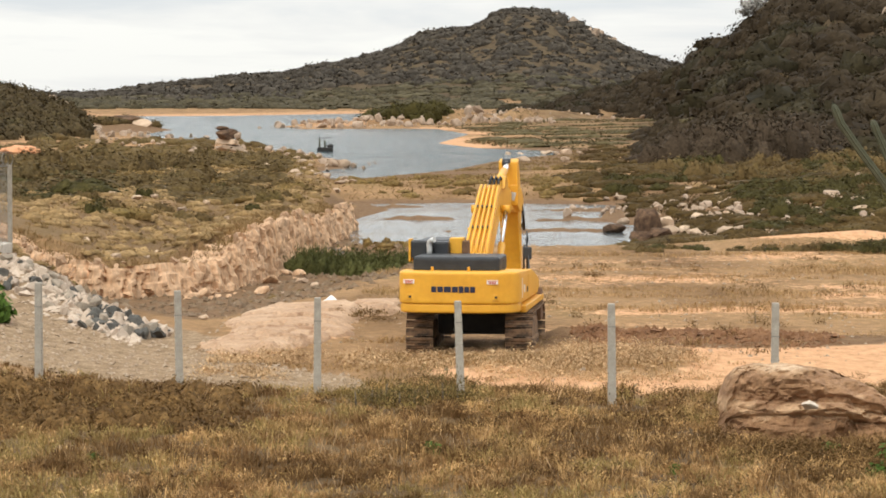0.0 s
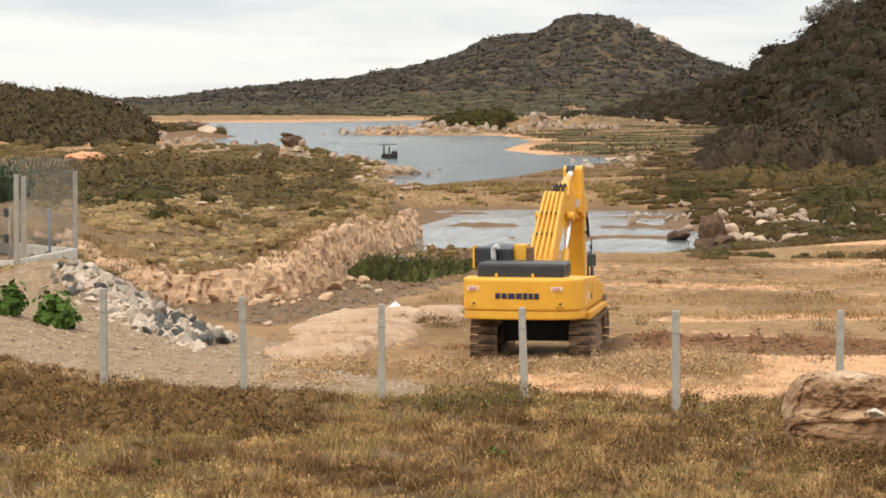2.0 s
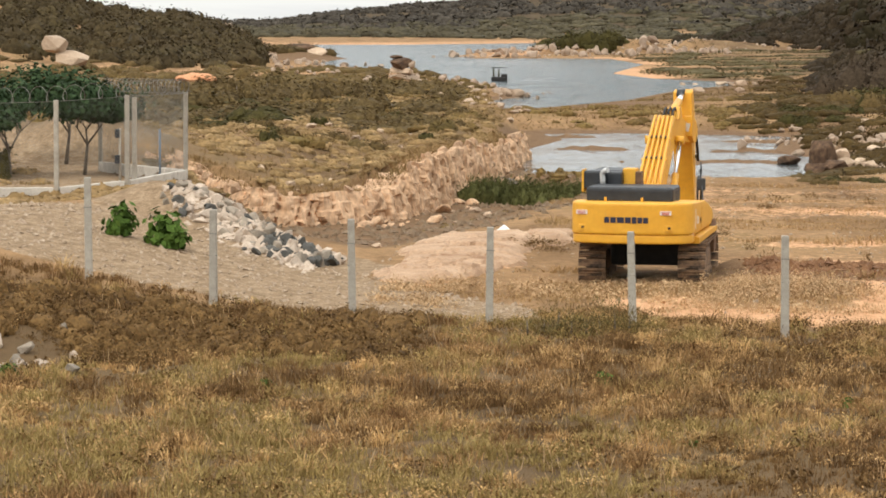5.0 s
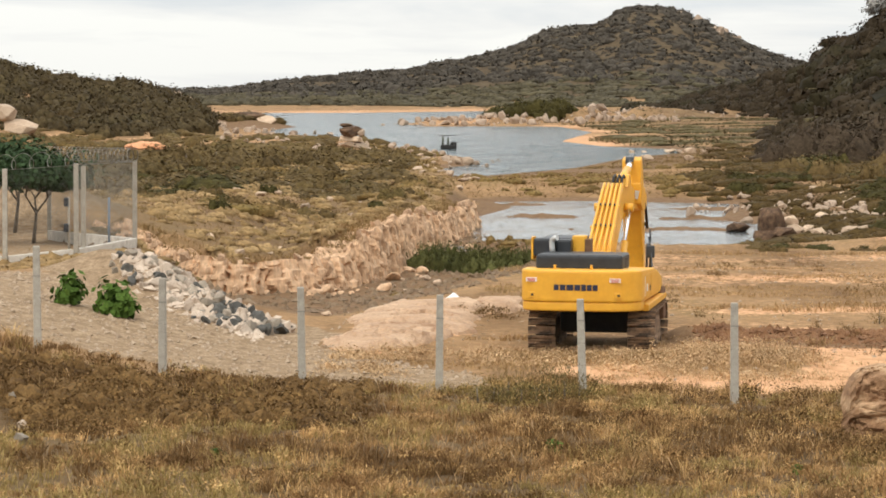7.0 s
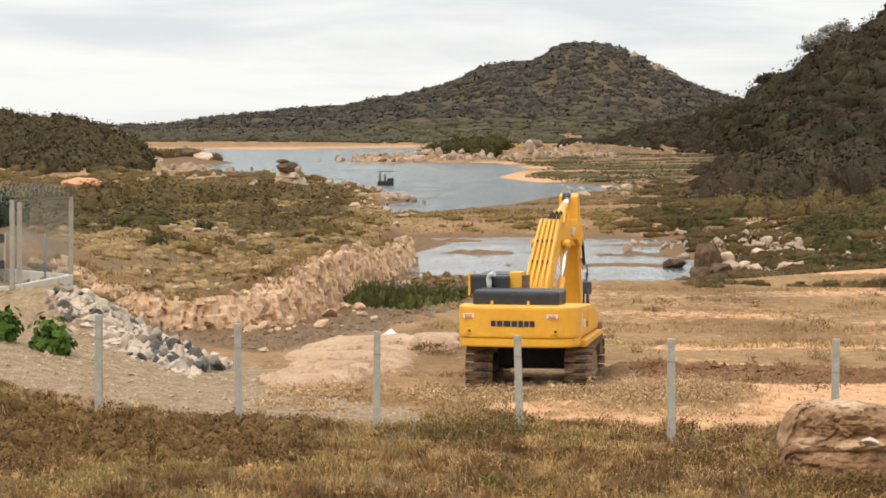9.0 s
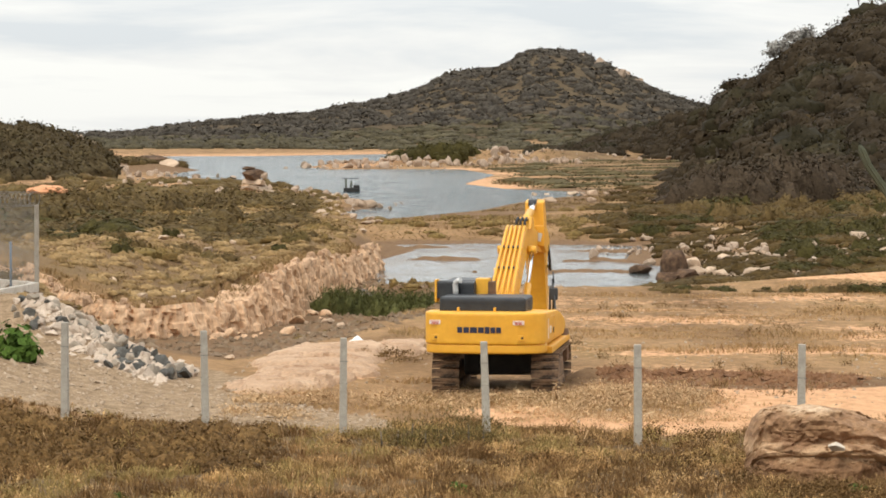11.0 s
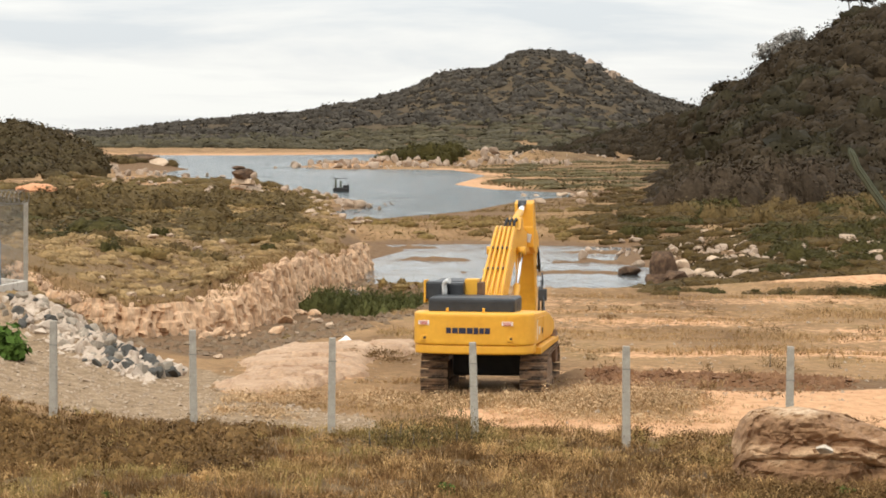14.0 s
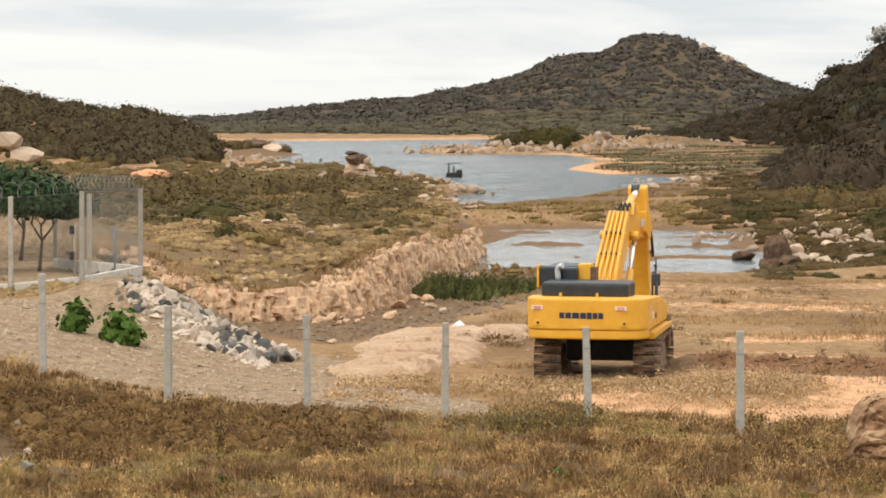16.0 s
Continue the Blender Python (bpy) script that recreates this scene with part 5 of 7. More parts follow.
# big brown boulder at the field's edge: a weathered cap over a pale ledge, falling away to one side
def build_boulder():
    line = [(4.36, 0.55), (4.42, 0.78), (4.48, 0.95), (4.62, 1.10), (4.95, 1.18), (5.44, 1.15), (5.79, 1.10), (6.1, 1.02), (6.37, 0.91), (6.67, 0.78), (6.92, 0.64), (7.38, 0.34), (7.8, 0.02)]
    wide = [(4.36, 0.01), (4.42, 0.34), (4.62, 0.62), (5.1, 0.92), (6.0, 1.05), (7.0, 0.85), (7.7, 0.4), (7.8, 0.01)]
    # share of the half depth, and of the height, round from the front foot over the top to the back
    front = [(1.12, -0.25), (1.10, 0.0), (1.02, 0.14), (0.96, 0.26), (0.88, 0.36), (0.99, 0.40), (1.03, 0.45), (0.95, 0.52), (0.80, 0.56), (0.83, 0.64), (0.90, 0.74), (0.84, 0.86), (0.62, 0.95), (0.30, 1.0), (-0.1, 1.0), (-0.5, 0.94), (-0.8, 0.75), (-0.95, 0.4), (-1.0, -0.25)]
    us = np.linspace(4.36, 7.8, 110)
    steps = np.linspace(0, len(front) - 1, 92)
    pts = []
    for x in us:
        top, half = np.interp(x, *zip(*line)), np.interp(x, *zip(*wide))
        for t in steps:
            k = min(int(t), len(front) - 2)
            f = t - k
            py = front[k][0] * (1 - f) + front[k + 1][0] * f
            pz = front[k][1] * (1 - f) + front[k + 1][1] * f
            tilt = 0.05 * (x - 5.4) * max(0.0, 1 - abs(pz - 0.5) * 3)
            p = Vector((x, 46.05 - half * py, pz * top + tilt))
            chip = noise.fractal(p * 1.9, 1.0, 2.0, 5)
            slab = noise.cell(Vector((p.x * 1.6 + 0.5 * chip, p.y * 1.6, p.z * 4.5 + 0.9 * chip)))
            crack = abs(noise.noise(Vector((p.x * 1.3, p.y * 1.3, p.z * 5.5))))
            push = 0.14 * chip + 0.05 * slab - 0.03 * max(0.0, 0.10 - crack) / 0.10 + 0.05 * noise.noise(p * 6) + 0.03 * noise.noise(p * 13)
            pts.append((p.x + 0.07 * chip, p.y - push, p.z + 0.35 * push * (pz > 0)))
    r_, c_ = len(us), len(steps)
    ids = np.arange(r_ * c_).reshape(r_, c_)
    qd = np.stack([ids[:-1, :-1], ids[1:, :-1], ids[1:, 1:], ids[:-1, 1:]], -1).reshape(-1, 4)
    return new("boulder", mesh_from("boulder", pts, qd, 4, BOULDER))


big_boulder = build_boulder()
tagged(big_boulder, "big layered brown boulder with pale bands in the grass", "boulder")
ob = new("rock", rock_mesh("rock", 5, 0.6, PALE_STONE))
ob.matrix_world = Matrix.LocRotScale((5.60, 44.70, 0.63), Euler((0.1, 0.1, 0.3)), (0.32, 0.25, 0.30))
tagged(ob, "small pale stone lying against the boulder", "rock")

# heap of broken stone: each stone a part
heap = thing("rubble_heap", pose(0, 0, 0), "heap of broken white, grey and blue-black stone on the embankment", "rubble")
RUBBLE = [[rock_mesh("stone", 200 + 10 * j + k, 0.7 + 0.06 * k, mt, 13, 0.46, 0.03) for k in range(5)] for j, mt in enumerate((RUBBLE_PALE, RUBBLE_GREY, RUBBLE_DARK))]
for k in range(299):
    t = RNG.uniform(0, 1) ** 0.9
    off = float(np.clip(RNG.normal() * 0.6, -1.1, 1.0))
    x, y = -10.15 + 3.7 * t + off * 0.42, 68.4 - 4.8 * t + off * 0.75
    y -= 0.5 * RNG.uniform()
    mix = 0.27 + 0.42 * float(fbm(np.float64(x * 0.8), np.float64(y * 0.8), 77))
    pick = 2 if RNG.uniform() < mix else (1 if RNG.uniform() < 0.36 else 0)
    st = new("stone", RUBBLE[pick][RNG.integers(0, 5)])
    s = (0.13 + 0.25 * RNG.uniform() ** 1.5) * (1.15 if t > 0.75 else 1)
    st.parent = heap
    st.matrix_basis = Matrix.LocRotScale((x, y, on_land(x, y) + s * 0.18), Euler(tuple(RNG.uniform(0, 6.28, 3))), (s * 1.2, s, s * 0.9))
small_heap = thing("rubble_heap", pose(0, 0, 0), "low heap of white and grey broken stone in the grass", "rubble")
for k in range(30):
    x, y = -9.75 + RNG.normal() * 0.42, 47.0 + RNG.normal() * 1.5
    st = new("stone", RUBBLE[(0, 0, 0, 1, 1)[RNG.integers(0, 5)]][RNG.integers(0, 5)])
    s = RNG.uniform(0.12, 0.32)
    st.parent = small_heap
    st.matrix_basis = Matrix.LocRotScale((x, y, on_land(x, y) + s * 0.3), Euler(tuple(RNG.uniform(0, 6.28, 3))), (s * 1.2, s, s * 0.9))

# ---- cut bank: a broken rock face along the channel ----
def build_cut():
    """A rough face of fractured blocks: a fine grid stepped in and out block by block."""
    pts = [Vector((x, y, 0)) for x, y in [(-14.6, 93.4)] + EDGE[2:]] + [Vector((-4.6, 134, 0))]
    step = 0.065
    path = []
    for a, b_ in zip(pts, pts[1:]):
        n = max(2, int((b_ - a).length / step))
        path += [a.lerp(b_, k / n) for k in range(n)]
    rnd = random.Random(3)
    # joints: uneven block widths along the face
    joints, s = [], 0.0
    while s < len(path) * step + 2:
        joints.append(s)
        s += rnd.choice((0.18, 0.26, 0.34, 0.42, 0.6))
    joints = np.array(joints)
    verts, cols_, lips = [], 20, []
    for i, p in enumerate(path):
        way = (path[min(i + 25, len(path) - 1)] - path[max(i - 25, 0)]).normalized()
        out = Vector((way.y, -way.x, 0))
        s = i * step
        top = on_land(*(p - out * 0.9).xy) + 0.06 + 0.16 * noise.noise(Vector((s * 0.5, 3, 1))) + 0.12 * noise.cell(Vector((int(np.searchsorted(joints, s)) + 0.5, 5.5, 1.5))) - 0.10
        base = on_land(*(p + out * 2.0).xy) - 0.25
        base = min(base, top - 0.25)
        fade = min(1.0, max(0.0, (p.x + 6.5) / 1.2))
        top -= 0.12 * fade
        for j in range(cols_):
            k = j / (cols_ - 1)
            z = base + (top - base) * k
            ss = s + 0.12 * noise.noise(Vector((s * 0.6, z * 3, 4)))
            ca = int(np.searchsorted(joints, ss))
            cb = math.floor(z / (0.46 + 0.10 * noise.cell(Vector((ca + 0.5, 0.5, 0.5)))) + 0.4 * noise.cell(Vector((ca + 0.5, 2.5, 0.5))))
            block = noise.cell(Vector((ca + 0.5, cb + 0.5, 3.5)))
            near = min(abs(ss - joints[max(ca - 1, 0)]), abs(joints[min(ca, len(joints) - 1)] - ss))
            crack = 0.10 if near < 0.05 else 0.0
            column = noise.cell(Vector((ca + 0.5, 9.5, 1.5)))
            o = 1.10 - 0.45 * fade - 0.40 * k ** 1.4 + 0.09 * block + 0.11 * column - crack + 0.26 * noise.noise(Vector((s * 0.33, 0, 9))) + 0.09 * noise.noise(Vector((s * 4, z * 4, 2)))
            q = p + out * o
            verts.append((q.x, q.y, z))
        # broken shelf behind the lip, sinking under the turf
        for back, sink in ((0.25, 0.02), (0.0, 0.05), (-0.35, 0.10), (-0.8, 0.22)):
            q = p + out * (back + 0.35 * o * (back > 0.1))
            lift = 0.10 * noise.noise(Vector((q.x * 2.2, q.y * 2.2, 7))) + 0.07 * noise.cell(Vector((q.x * 2.5, q.y * 2.0, 0.5)))
            verts.append((q.x, q.y, max(top - 0.1, on_land(q.x, q.y)) - sink + lift))
        lips.append((p + out * (o + 0.04), top, out))
    cols_ += 4
    n = len(path)
    ids = np.arange(n * cols_).reshape(n, cols_)
    qd = np.stack([ids[:-1, :-1], ids[1:, :-1], ids[1:, 1:], ids[:-1, 1:]], -1).reshape(-1, 4)
    me = mesh_from("cut_bank", verts, qd, 4, CUT)
    face = tagged(new("cut_bank", me), "broken tan rock face of the dug channel", "rock face", kind="structure")
    # upright angular blocks standing out of the face
    meshes = [rock_mesh("block", 400 + k, 1.0, CUT_BLOCK, 12, 0.5, 0.025) for k in range(7)]
    for k in range(298):
        i = rnd.randrange(8, n - 8)
        j = min(19, int(21 * rnd.random() ** 0.75)) if k < 215 else rnd.choice((18, 19, 19, 20))
        x, y, z = verts[i * cols_ + j]
        out = lips[i][2]
        size = rnd.uniform(0.20, 0.52) * (1.0 if k < 215 else 0.75)
        ob = new("block", meshes[k % 7])
        ob.parent = face
        ob.matrix_basis = Matrix.LocRotScale((x - out.x * 0.22 * size, y - out.y * 0.22 * size, z), Euler((rnd.uniform(-0.25, 0.25), rnd.uniform(-0.25, 0.25), math.atan2(out.y, out.x) + rnd.uniform(-0.6, 0.6))), (size * 0.75, size * rnd.uniform(0.7, 1.1), size * rnd.uniform(0.9, 1.6)))
    return lips


CUT_LIPS = build_cut()

# pale flat rock beside the machine, worn level with the ground
def build_flat_rock():
    gx, gy = np.meshgrid(np.arange(-6.2, -0.2, 0.07), np.arange(58.6, 76.2, 0.14))
    edge = border(SLAB, gx, gy) + 0.35 * fbm(gx / 0.7, gy / 1.4, 90) + 0.15 * fbm(gx / 0.25, gy / 0.5, 91)
    step_ = np.floor(4 * (0.5 + 0.5 * fbm(gx / 1.1, gy / 2.6, 92))) * 0.055 - 0.05 * (np.abs(fbm(gx / 1.4, gy / 2.4, 95)) < 0.05)
    gz = land(gx, gy) - 0.12 + 0.17 * smooth(0.10, -0.12, edge) + step_ * smooth(0.0, -0.4, edge) + 0.05 * fbm(gx / 0.5, gy / 0.8, 93)
    r_, c_ = gx.shape
    ids = np.arange(r_ * c_).reshape(r_, c_)
    qd = np.stack([ids[:-1, :-1], ids[:-1, 1:], ids[1:, 1:], ids[1:, :-1]], -1).reshape(-1, 4)
    near = (edge[:-1, :-1] < 0.25).ravel()
    used, back = np.unique(qd[near], return_inverse=True)
    pts = np.stack([gx, gy, gz], -1).reshape(-1, 3)[used]
    tagged(new("flat_rock", mesh_from("flat_rock", pts, back.reshape(-1), 4, FLAT_ROCK)), "pale pinkish flat rock worn level with the ground", "flat rock")


build_flat_rock()

# ---- small finds ----
bm = bmesh.new()
bmesh.ops.create_cone(bm, cap_ends=True, segments=14, radius1=0.30, radius2=0.03, depth=0.22)
bmesh.ops.subdivide_edges(bm, edges=bm.edges[:], cuts=2, use_grid_fill=True)
for v in bm.verts:
    v.co.x *= 1.0 if v.co.z > -0.08 else 1.35
sack = part("sack", bm, WHITE)
for v in sack.data.vertices:
    v.co.x += 0.04 * noise.noise(v.co * 7)
    v.co.y += 0.05 * noise.noise(v.co * 6 + Vector((2, 0, 0)))
sack.matrix_world = pose(-2.86, 75.1, 0.15) @ Matrix.Scale(0.7, 4)
tagged(sack, "small white sack standing on flat rock", "sack")

raft = thing("pump_raft", pose(-12.6, 312, WATER_Z), "dark pump raft with two posts and a crossbar on the lake", "raft")
part("hull", box((1.7, 1.0, 0.5), (0.1, 0, 0.2), 0.12), DARKSTEEL, raft)
for x, h in ((-0.5, 1.35), (0.05, 1.2)):
    part("post", rod((x, 0, 0.3), (x, 0, h), 0.10), CACTUS, raft, "dark green post")
part("crossbar", rod((-0.9, 0, 1.42), (0.9, 0, 1.46), 0.035), DARKSTEEL, raft)
part("motor", rod((0.3, 0, 0.55), (0.95, 0, 0.55), 0.2), DARKSTEEL, raft)

bm = bmesh.new()
bmesh.ops.create_icosphere(bm, subdivisions=3, radius=1)
for v in bm.verts:
    v.co = Vector((v.co.x * 1.35, v.co.y * 1.2, max(v.co.z, -0.2) * 0.42)) * (1 + 0.25 * noise.noise(v.co * 2.0))
mound = part("clay_mound", bm, CLAY)
mound.matrix_world = pose(-27.4, 190.5, 1.6)
tagged(mound, "low mound of bare orange clay among scrub", "mound")


# ---- plants ----
def leaf_cloud(centres, radii, heights, leaves, leaf_size, flatten=0.9, twig=False):
    """Vertices of many small leaf clumps over uneven domes: one triangle pair each."""
    centres, radii, heights = np.asarray(centres, float), np.asarray(radii, float), np.asarray(heights, float)
    n = len(centres)
    who = np.repeat(np.arange(n), leaves)
    m = len(who)
    z = RNG.uniform(-0.25, 1.0, m)
    a = RNG.uniform(0, 2 * np.pi, m)
    ring = np.sqrt(np.clip(1 - np.clip(z, 0, 1) ** 2, 0.02, 1))
    ring = np.where(z < 0, ring * (1 + z * 0.8), ring)
    lobes = 1 + 0.28 * np.sin(a * 2 + who * 1.7) * np.cos(z * 3 + who) + 0.22 * np.sin(a * 5 + who * 2.9 + z * 4) + RNG.normal(0, 0.10, m)
    depth = np.minimum(lobes * (1 - 0.45 * RNG.uniform(0, 1, m) ** 2), 1.15)
    px = centres[who, 0] + radii[who] * depth * ring * np.cos(a)
    py = centres[who, 1] + radii[who] * depth * ring * np.sin(a)
    pz = centres[who, 2] + heights[who] * np.maximum(0.03, (0.28 + 0.72 * z) * depth)
    size = leaf_size[who] if np.ndim(leaf_size) else np.full(m, leaf_size)
    size = size * RNG.uniform(0.6, 1.4, m)
    out = np.stack([ring * np.cos(a), ring * np.sin(a), np.maximum(z, 0.0) + 0.25], -1)
    if twig:
        # stalks fan up and outwards
        t1 = out * (0.7, 0.7, 0.4) + (0, 0, 0.7) + RNG.normal(0, 0.45, (m, 3))
    else:
        # leaf clumps lie roughly along the crown's surface
        nrm = out / np.linalg.norm(out, axis=1)[:, None] + RNG.normal(0, 0.38, (m, 3))
        t1 = np.cross(nrm, RNG.normal(size=(m, 3)))
    t1 /= np.linalg.norm(t1, axis=1)[:, None]
    t2 = np.cross(t1, RNG.normal(size=(m, 3)) if twig else nrm)
    t2 /= np.linalg.norm(t2, axis=1)[:, None]
    c = np.stack([px, py, pz], -1)
    thin = 0.18 if twig else 0.75
    s = size[:, None]
    v = np.stack([c - t1 * s, c + t2 * s * thin, c + t1 * s, c - t2 * s * thin * 0.8], 1)
    return v.reshape(-1, 3)


def domes(centres, radii, heights, around=11, up=4, core=0.84):
    """Lobed, lopsided leaf masses: rings of vertices for each plant, and their quads."""
    centres, radii, heights = np.asarray(centres, float), np.asarray(radii, float), np.asarray(heights, float)
    n = len(centres)
    a = np.arange(around) * 2 * np.pi / around
    e = np.concatenate([np.linspace(-0.45, 1.15, up), [1.5]])
    A, E = np.meshgrid(a, e)
    ph = RNG.uniform(0, 6.28, (n, 4, 1, 1))
    lobe = 1 + 0.20 * np.sin(2 * A + ph[:, 0]) * np.cos(E) + 0.16 * np.sin(3 * A + ph[:, 1] + 2 * E) + 0.13 * np.sin(5 * A + ph[:, 2] - 3 * E) + RNG.normal(0, 0.07, (n, up + 1, around))
    lobe = lobe * core
    x = centres[:, 0, None, None] + radii[:, None, None] * lobe * np.cos(E) * np.cos(A)
    y = centres[:, 1, None, None] + radii[:, None, None] * lobe * np.cos(E) * np.sin(A)
    z = centres[:, 2, None, None] + heights[:, None, None] * (0.95 * lobe * np.sin(E) + 0.10 * np.sin(ph[:, 3] + 2 * A) * np.cos(E))
    v = np.stack([x, y, z], -1).reshape(-1, 3)
    ids = np.arange(n * (up + 1) * around).reshape(n, up + 1, around)
    nxt = np.roll(ids, -1, axis=2)
    q = np.stack([ids[:, :-1], nxt[:, :-1], nxt[:, 1:], ids[:, 1:]], -1).reshape(-1, 4)
    return v, q


def quads_of(v):
    return np.arange(len(v)).reshape(-1, 4)


def stuff(name, verts, material, label, category):
    ob = new(name, mesh_from(name, verts, quads_of(verts), 4, material))
    return tagged(ob, label, category, kind="stuff")


def bush_mesh(name, c, r, h, leaves, leaf, material, around=11, up=4, twig=False, core=0.84):
    """Leaf masses with a fringe of single leaf clumps, as one mesh."""
    v1, q1 = domes(c, r, h, around, up, core)
    v2 = leaf_cloud(c, np.asarray(r) * 0.97, np.asarray(h) * 0.95, leaves, leaf, twig=twig)
    return mesh_from(name, np.concatenate([v1, v2]), np.concatenate([q1, quads_of(v2) + len(v1)]), 4, material, True)


def bushes(name, c, r, h, leaves, leaf, material, label, category, around=11, up=4, core=0.84):
    return tagged(new(name, bush_mesh(name, c, r, h, leaves, leaf, material, around, up, core=core)), label, category, kind="stuff")


def spots(count, b0, b1, d0, d1, keep=None, power=1.0):
    b = RNG.uniform(b0, b1, count)
    d = d0 + (d1 - d0) * RNG.uniform(0, 1, count) ** power
    x, y = b * d, d
    h = land(x, y)
    ok = h > WATER_Z + 0.12
    if keep is not None:
        ok &= keep(x, y, h)
    return np.stack([x, y, h], -1)[ok]


def off_spoil(x, y):
    """Clear of the yard and the spoil bank behind it."""
    return (segment(-25, 97, -17.2, 96, x, y)[0] > 3.6) & ((x > -12.2) | (y < 74.5) | (y > 95) | (fbm(x / 1.5, y / 3, 58) > 0.3))


def off_hump(x, y):
    return segment(12.7, 106.5, 14.8, 107, x, y)[0] > 2.6


# far hill
c = spots(5200, -0.14, 0.125, 1030, 1540, lambda x, y, h: (h > 9) | (fbm(x / 30, y / 60, 66) > 0.0))
n = len(c)
r = 1.3 + 3.4 * RNG.uniform(0, 1, n) ** 2
bushes("far_woods", c, r, r * RNG.uniform(0.35, 0.7, n), 9, RNG.uniform(0.5, 0.95, n), SCRUB_FAR, "dark grey-brown dry forest covering the far hill", "woods", 7, 3, 0.75)
c = spots(900, -0.14, 0.06, 925, 1130, lambda x, y, h: fbm(x / 22, y / 40, 65) > -0.35)
n = len(c)
bushes("far_shore_scrub", c, RNG.uniform(2.0, 6.5, n), RNG.uniform(0.5, 2.0, n), 8, RNG.uniform(0.4, 0.7, n), FAR_FLAT, "olive-brown bushes on the flats beyond the far shore", "scrub", 9, 3)


# near hill
def hill_spots(count, b0, b1, t0, t1):
    """Spots between the hill's foot (0) and its crest (1)."""
    b = RNG.uniform(b0, b1, count)
    foot, crest = np.interp(b, *zip(*HILL_FOOT)), np.interp(b, *zip(*HILL_CREST))
    d = foot + (crest - foot) * RNG.uniform(t0, t1, count)
    return np.stack([b * d, d, land(b * d, d)], -1)


c = np.concatenate([hill_spots(560, 0.02, 0.08, -0.06, 1.08), hill_spots(1250, 0.08, 0.168, -0.02, 1.07)])
green = fbm(c[:, 0] / 9, c[:, 1] / 16, 47) > 0.22
for sel, mat, name, label in ((~green, SCRUB_HILL, "hill_scrub", "dark brown thorn scrub covering the near hill"), (green, HILL_GREEN, "hill_trees", "dark olive tree crowns among the hill's thorn scrub")):
    cc = c[sel]
    n = len(cc)
    r = (0.8 + 2.7 * RNG.uniform(0, 1, n) ** 2.0) * (1.0 if mat is SCRUB_HILL else 1.15)
    bushes(name, cc, r, r * RNG.uniform(0.45, 0.85, n), 80, 0.075 + 0.042 * r, mat, label, "scrub", 8, 3, 0.76)
# olive grass islands on the sand flats
c = spots(320, 0.0, 0.09, 318, 560, lambda x, y, h: (border(LAKE, x, y) > 3) & (fbm(x / 30, y / 9, 63) > 0.08))
n = len(c)
bushes("flat_growth", c, RNG.uniform(1.0, 3.0, n), RNG.uniform(0.15, 0.5, n), 12, RNG.uniform(0.12, 0.22, n), SCRUB_FLAT, "low olive growth over the sand flats", "undergrowth", 10, 3)
# low slope across the water
c = spots(950, -0.215, -0.122, 287, 470, lambda x, y, h: ((x < -0.201 * y) | (x > -0.174 * y) | (y > 300)) & ((y > 320) | (fbm(x / 7, y / 12, 69) > -0.05)))
n = len(c)
r = RNG.uniform(0.8, 2.4, n)
bushes("slope_scrub", c, r, r * RNG.uniform(0.6, 1.0, n), 60, 0.09 + 0.05 * r, SCRUB_SLOPE, "dark brown scrub on the low slope", "scrub", 8, 3, 0.7)
# low brown growth over the bank, the marsh and the stony side
c = spots(1700, -0.215, -0.035, 100, 285, lambda x, y, h: (border(BANK, x, y) < -1.0) & (fbm(x / 4, y / 9, 61) > 0.02 - 0.012 * np.minimum(y - 140, 20) + 0.006 * np.maximum(y - 195, 0)))
n = len(c)
bushes("bank_growth", c, RNG.uniform(0.3, 1.1, n), RNG.uniform(0.10, 0.42, n), 46, RNG.uniform(0.035, 0.08, n), SCRUB_MARSH, "low brown growth over the bank", "undergrowth", 8, 3, 0.7)
c = spots(4200, -0.215, -0.035, 70, 200, lambda x, y, h: ((border(BANK, x, y) < -0.4) | ((x < -10.6) & (border(PIT, x, y) > 0.2) & (border(GRAVEL, x, y) > 0.3))) & (fbm(x / 3, y / 7, 64) > -0.45) & off_spoil(x, y), 1.25)
n = len(c)
r = RNG.uniform(0.12, 0.55, n)
bushes("bank_mats", c - (0, 0, 0.02), r, r * RNG.uniform(0.25, 0.55, n), 16, RNG.uniform(0.02, 0.06, n), STRAW_DULL, "soft tussocks of yellowed grass over the bank", "grass", 7, 3, 0.8)
c = spots(620, -0.23, -0.05, 192, 300, lambda x, y, h: (border(BANK, x, y) < -1.5) & (fbm(x / 6, y / 12, 68) > -0.12))
n = len(c)
bushes("shore_scrub", c, RNG.uniform(0.5, 1.7, n), RNG.uniform(0.2, 0.75, n), 30, RNG.uniform(0.05, 0.1, n), SCRUB_BROWN, "low brown scrub between the thicket and the shore", "scrub", 9, 3)
c = spots(60, 0.066, 0.086, 270, 420, lambda x, y, h: border(LAKE, x, y) > 8)
n = len(c)
bushes("hill_skirt_scrub", c, RNG.uniform(0.7, 2.0, n), RNG.uniform(0.5, 1.6, n), 46, RNG.uniform(0.08, 0.16, n), SCRUB_HILL, "low dark scrub thinning out from the hill's foot", "scrub", 9, 3)
c = spots(800, -0.15, 0.0, 71, 104, lambda x, y, h: (border(PIT, x, y) < -0.3) & (border(BANK, x, y) > 1.8))
n = len(c)
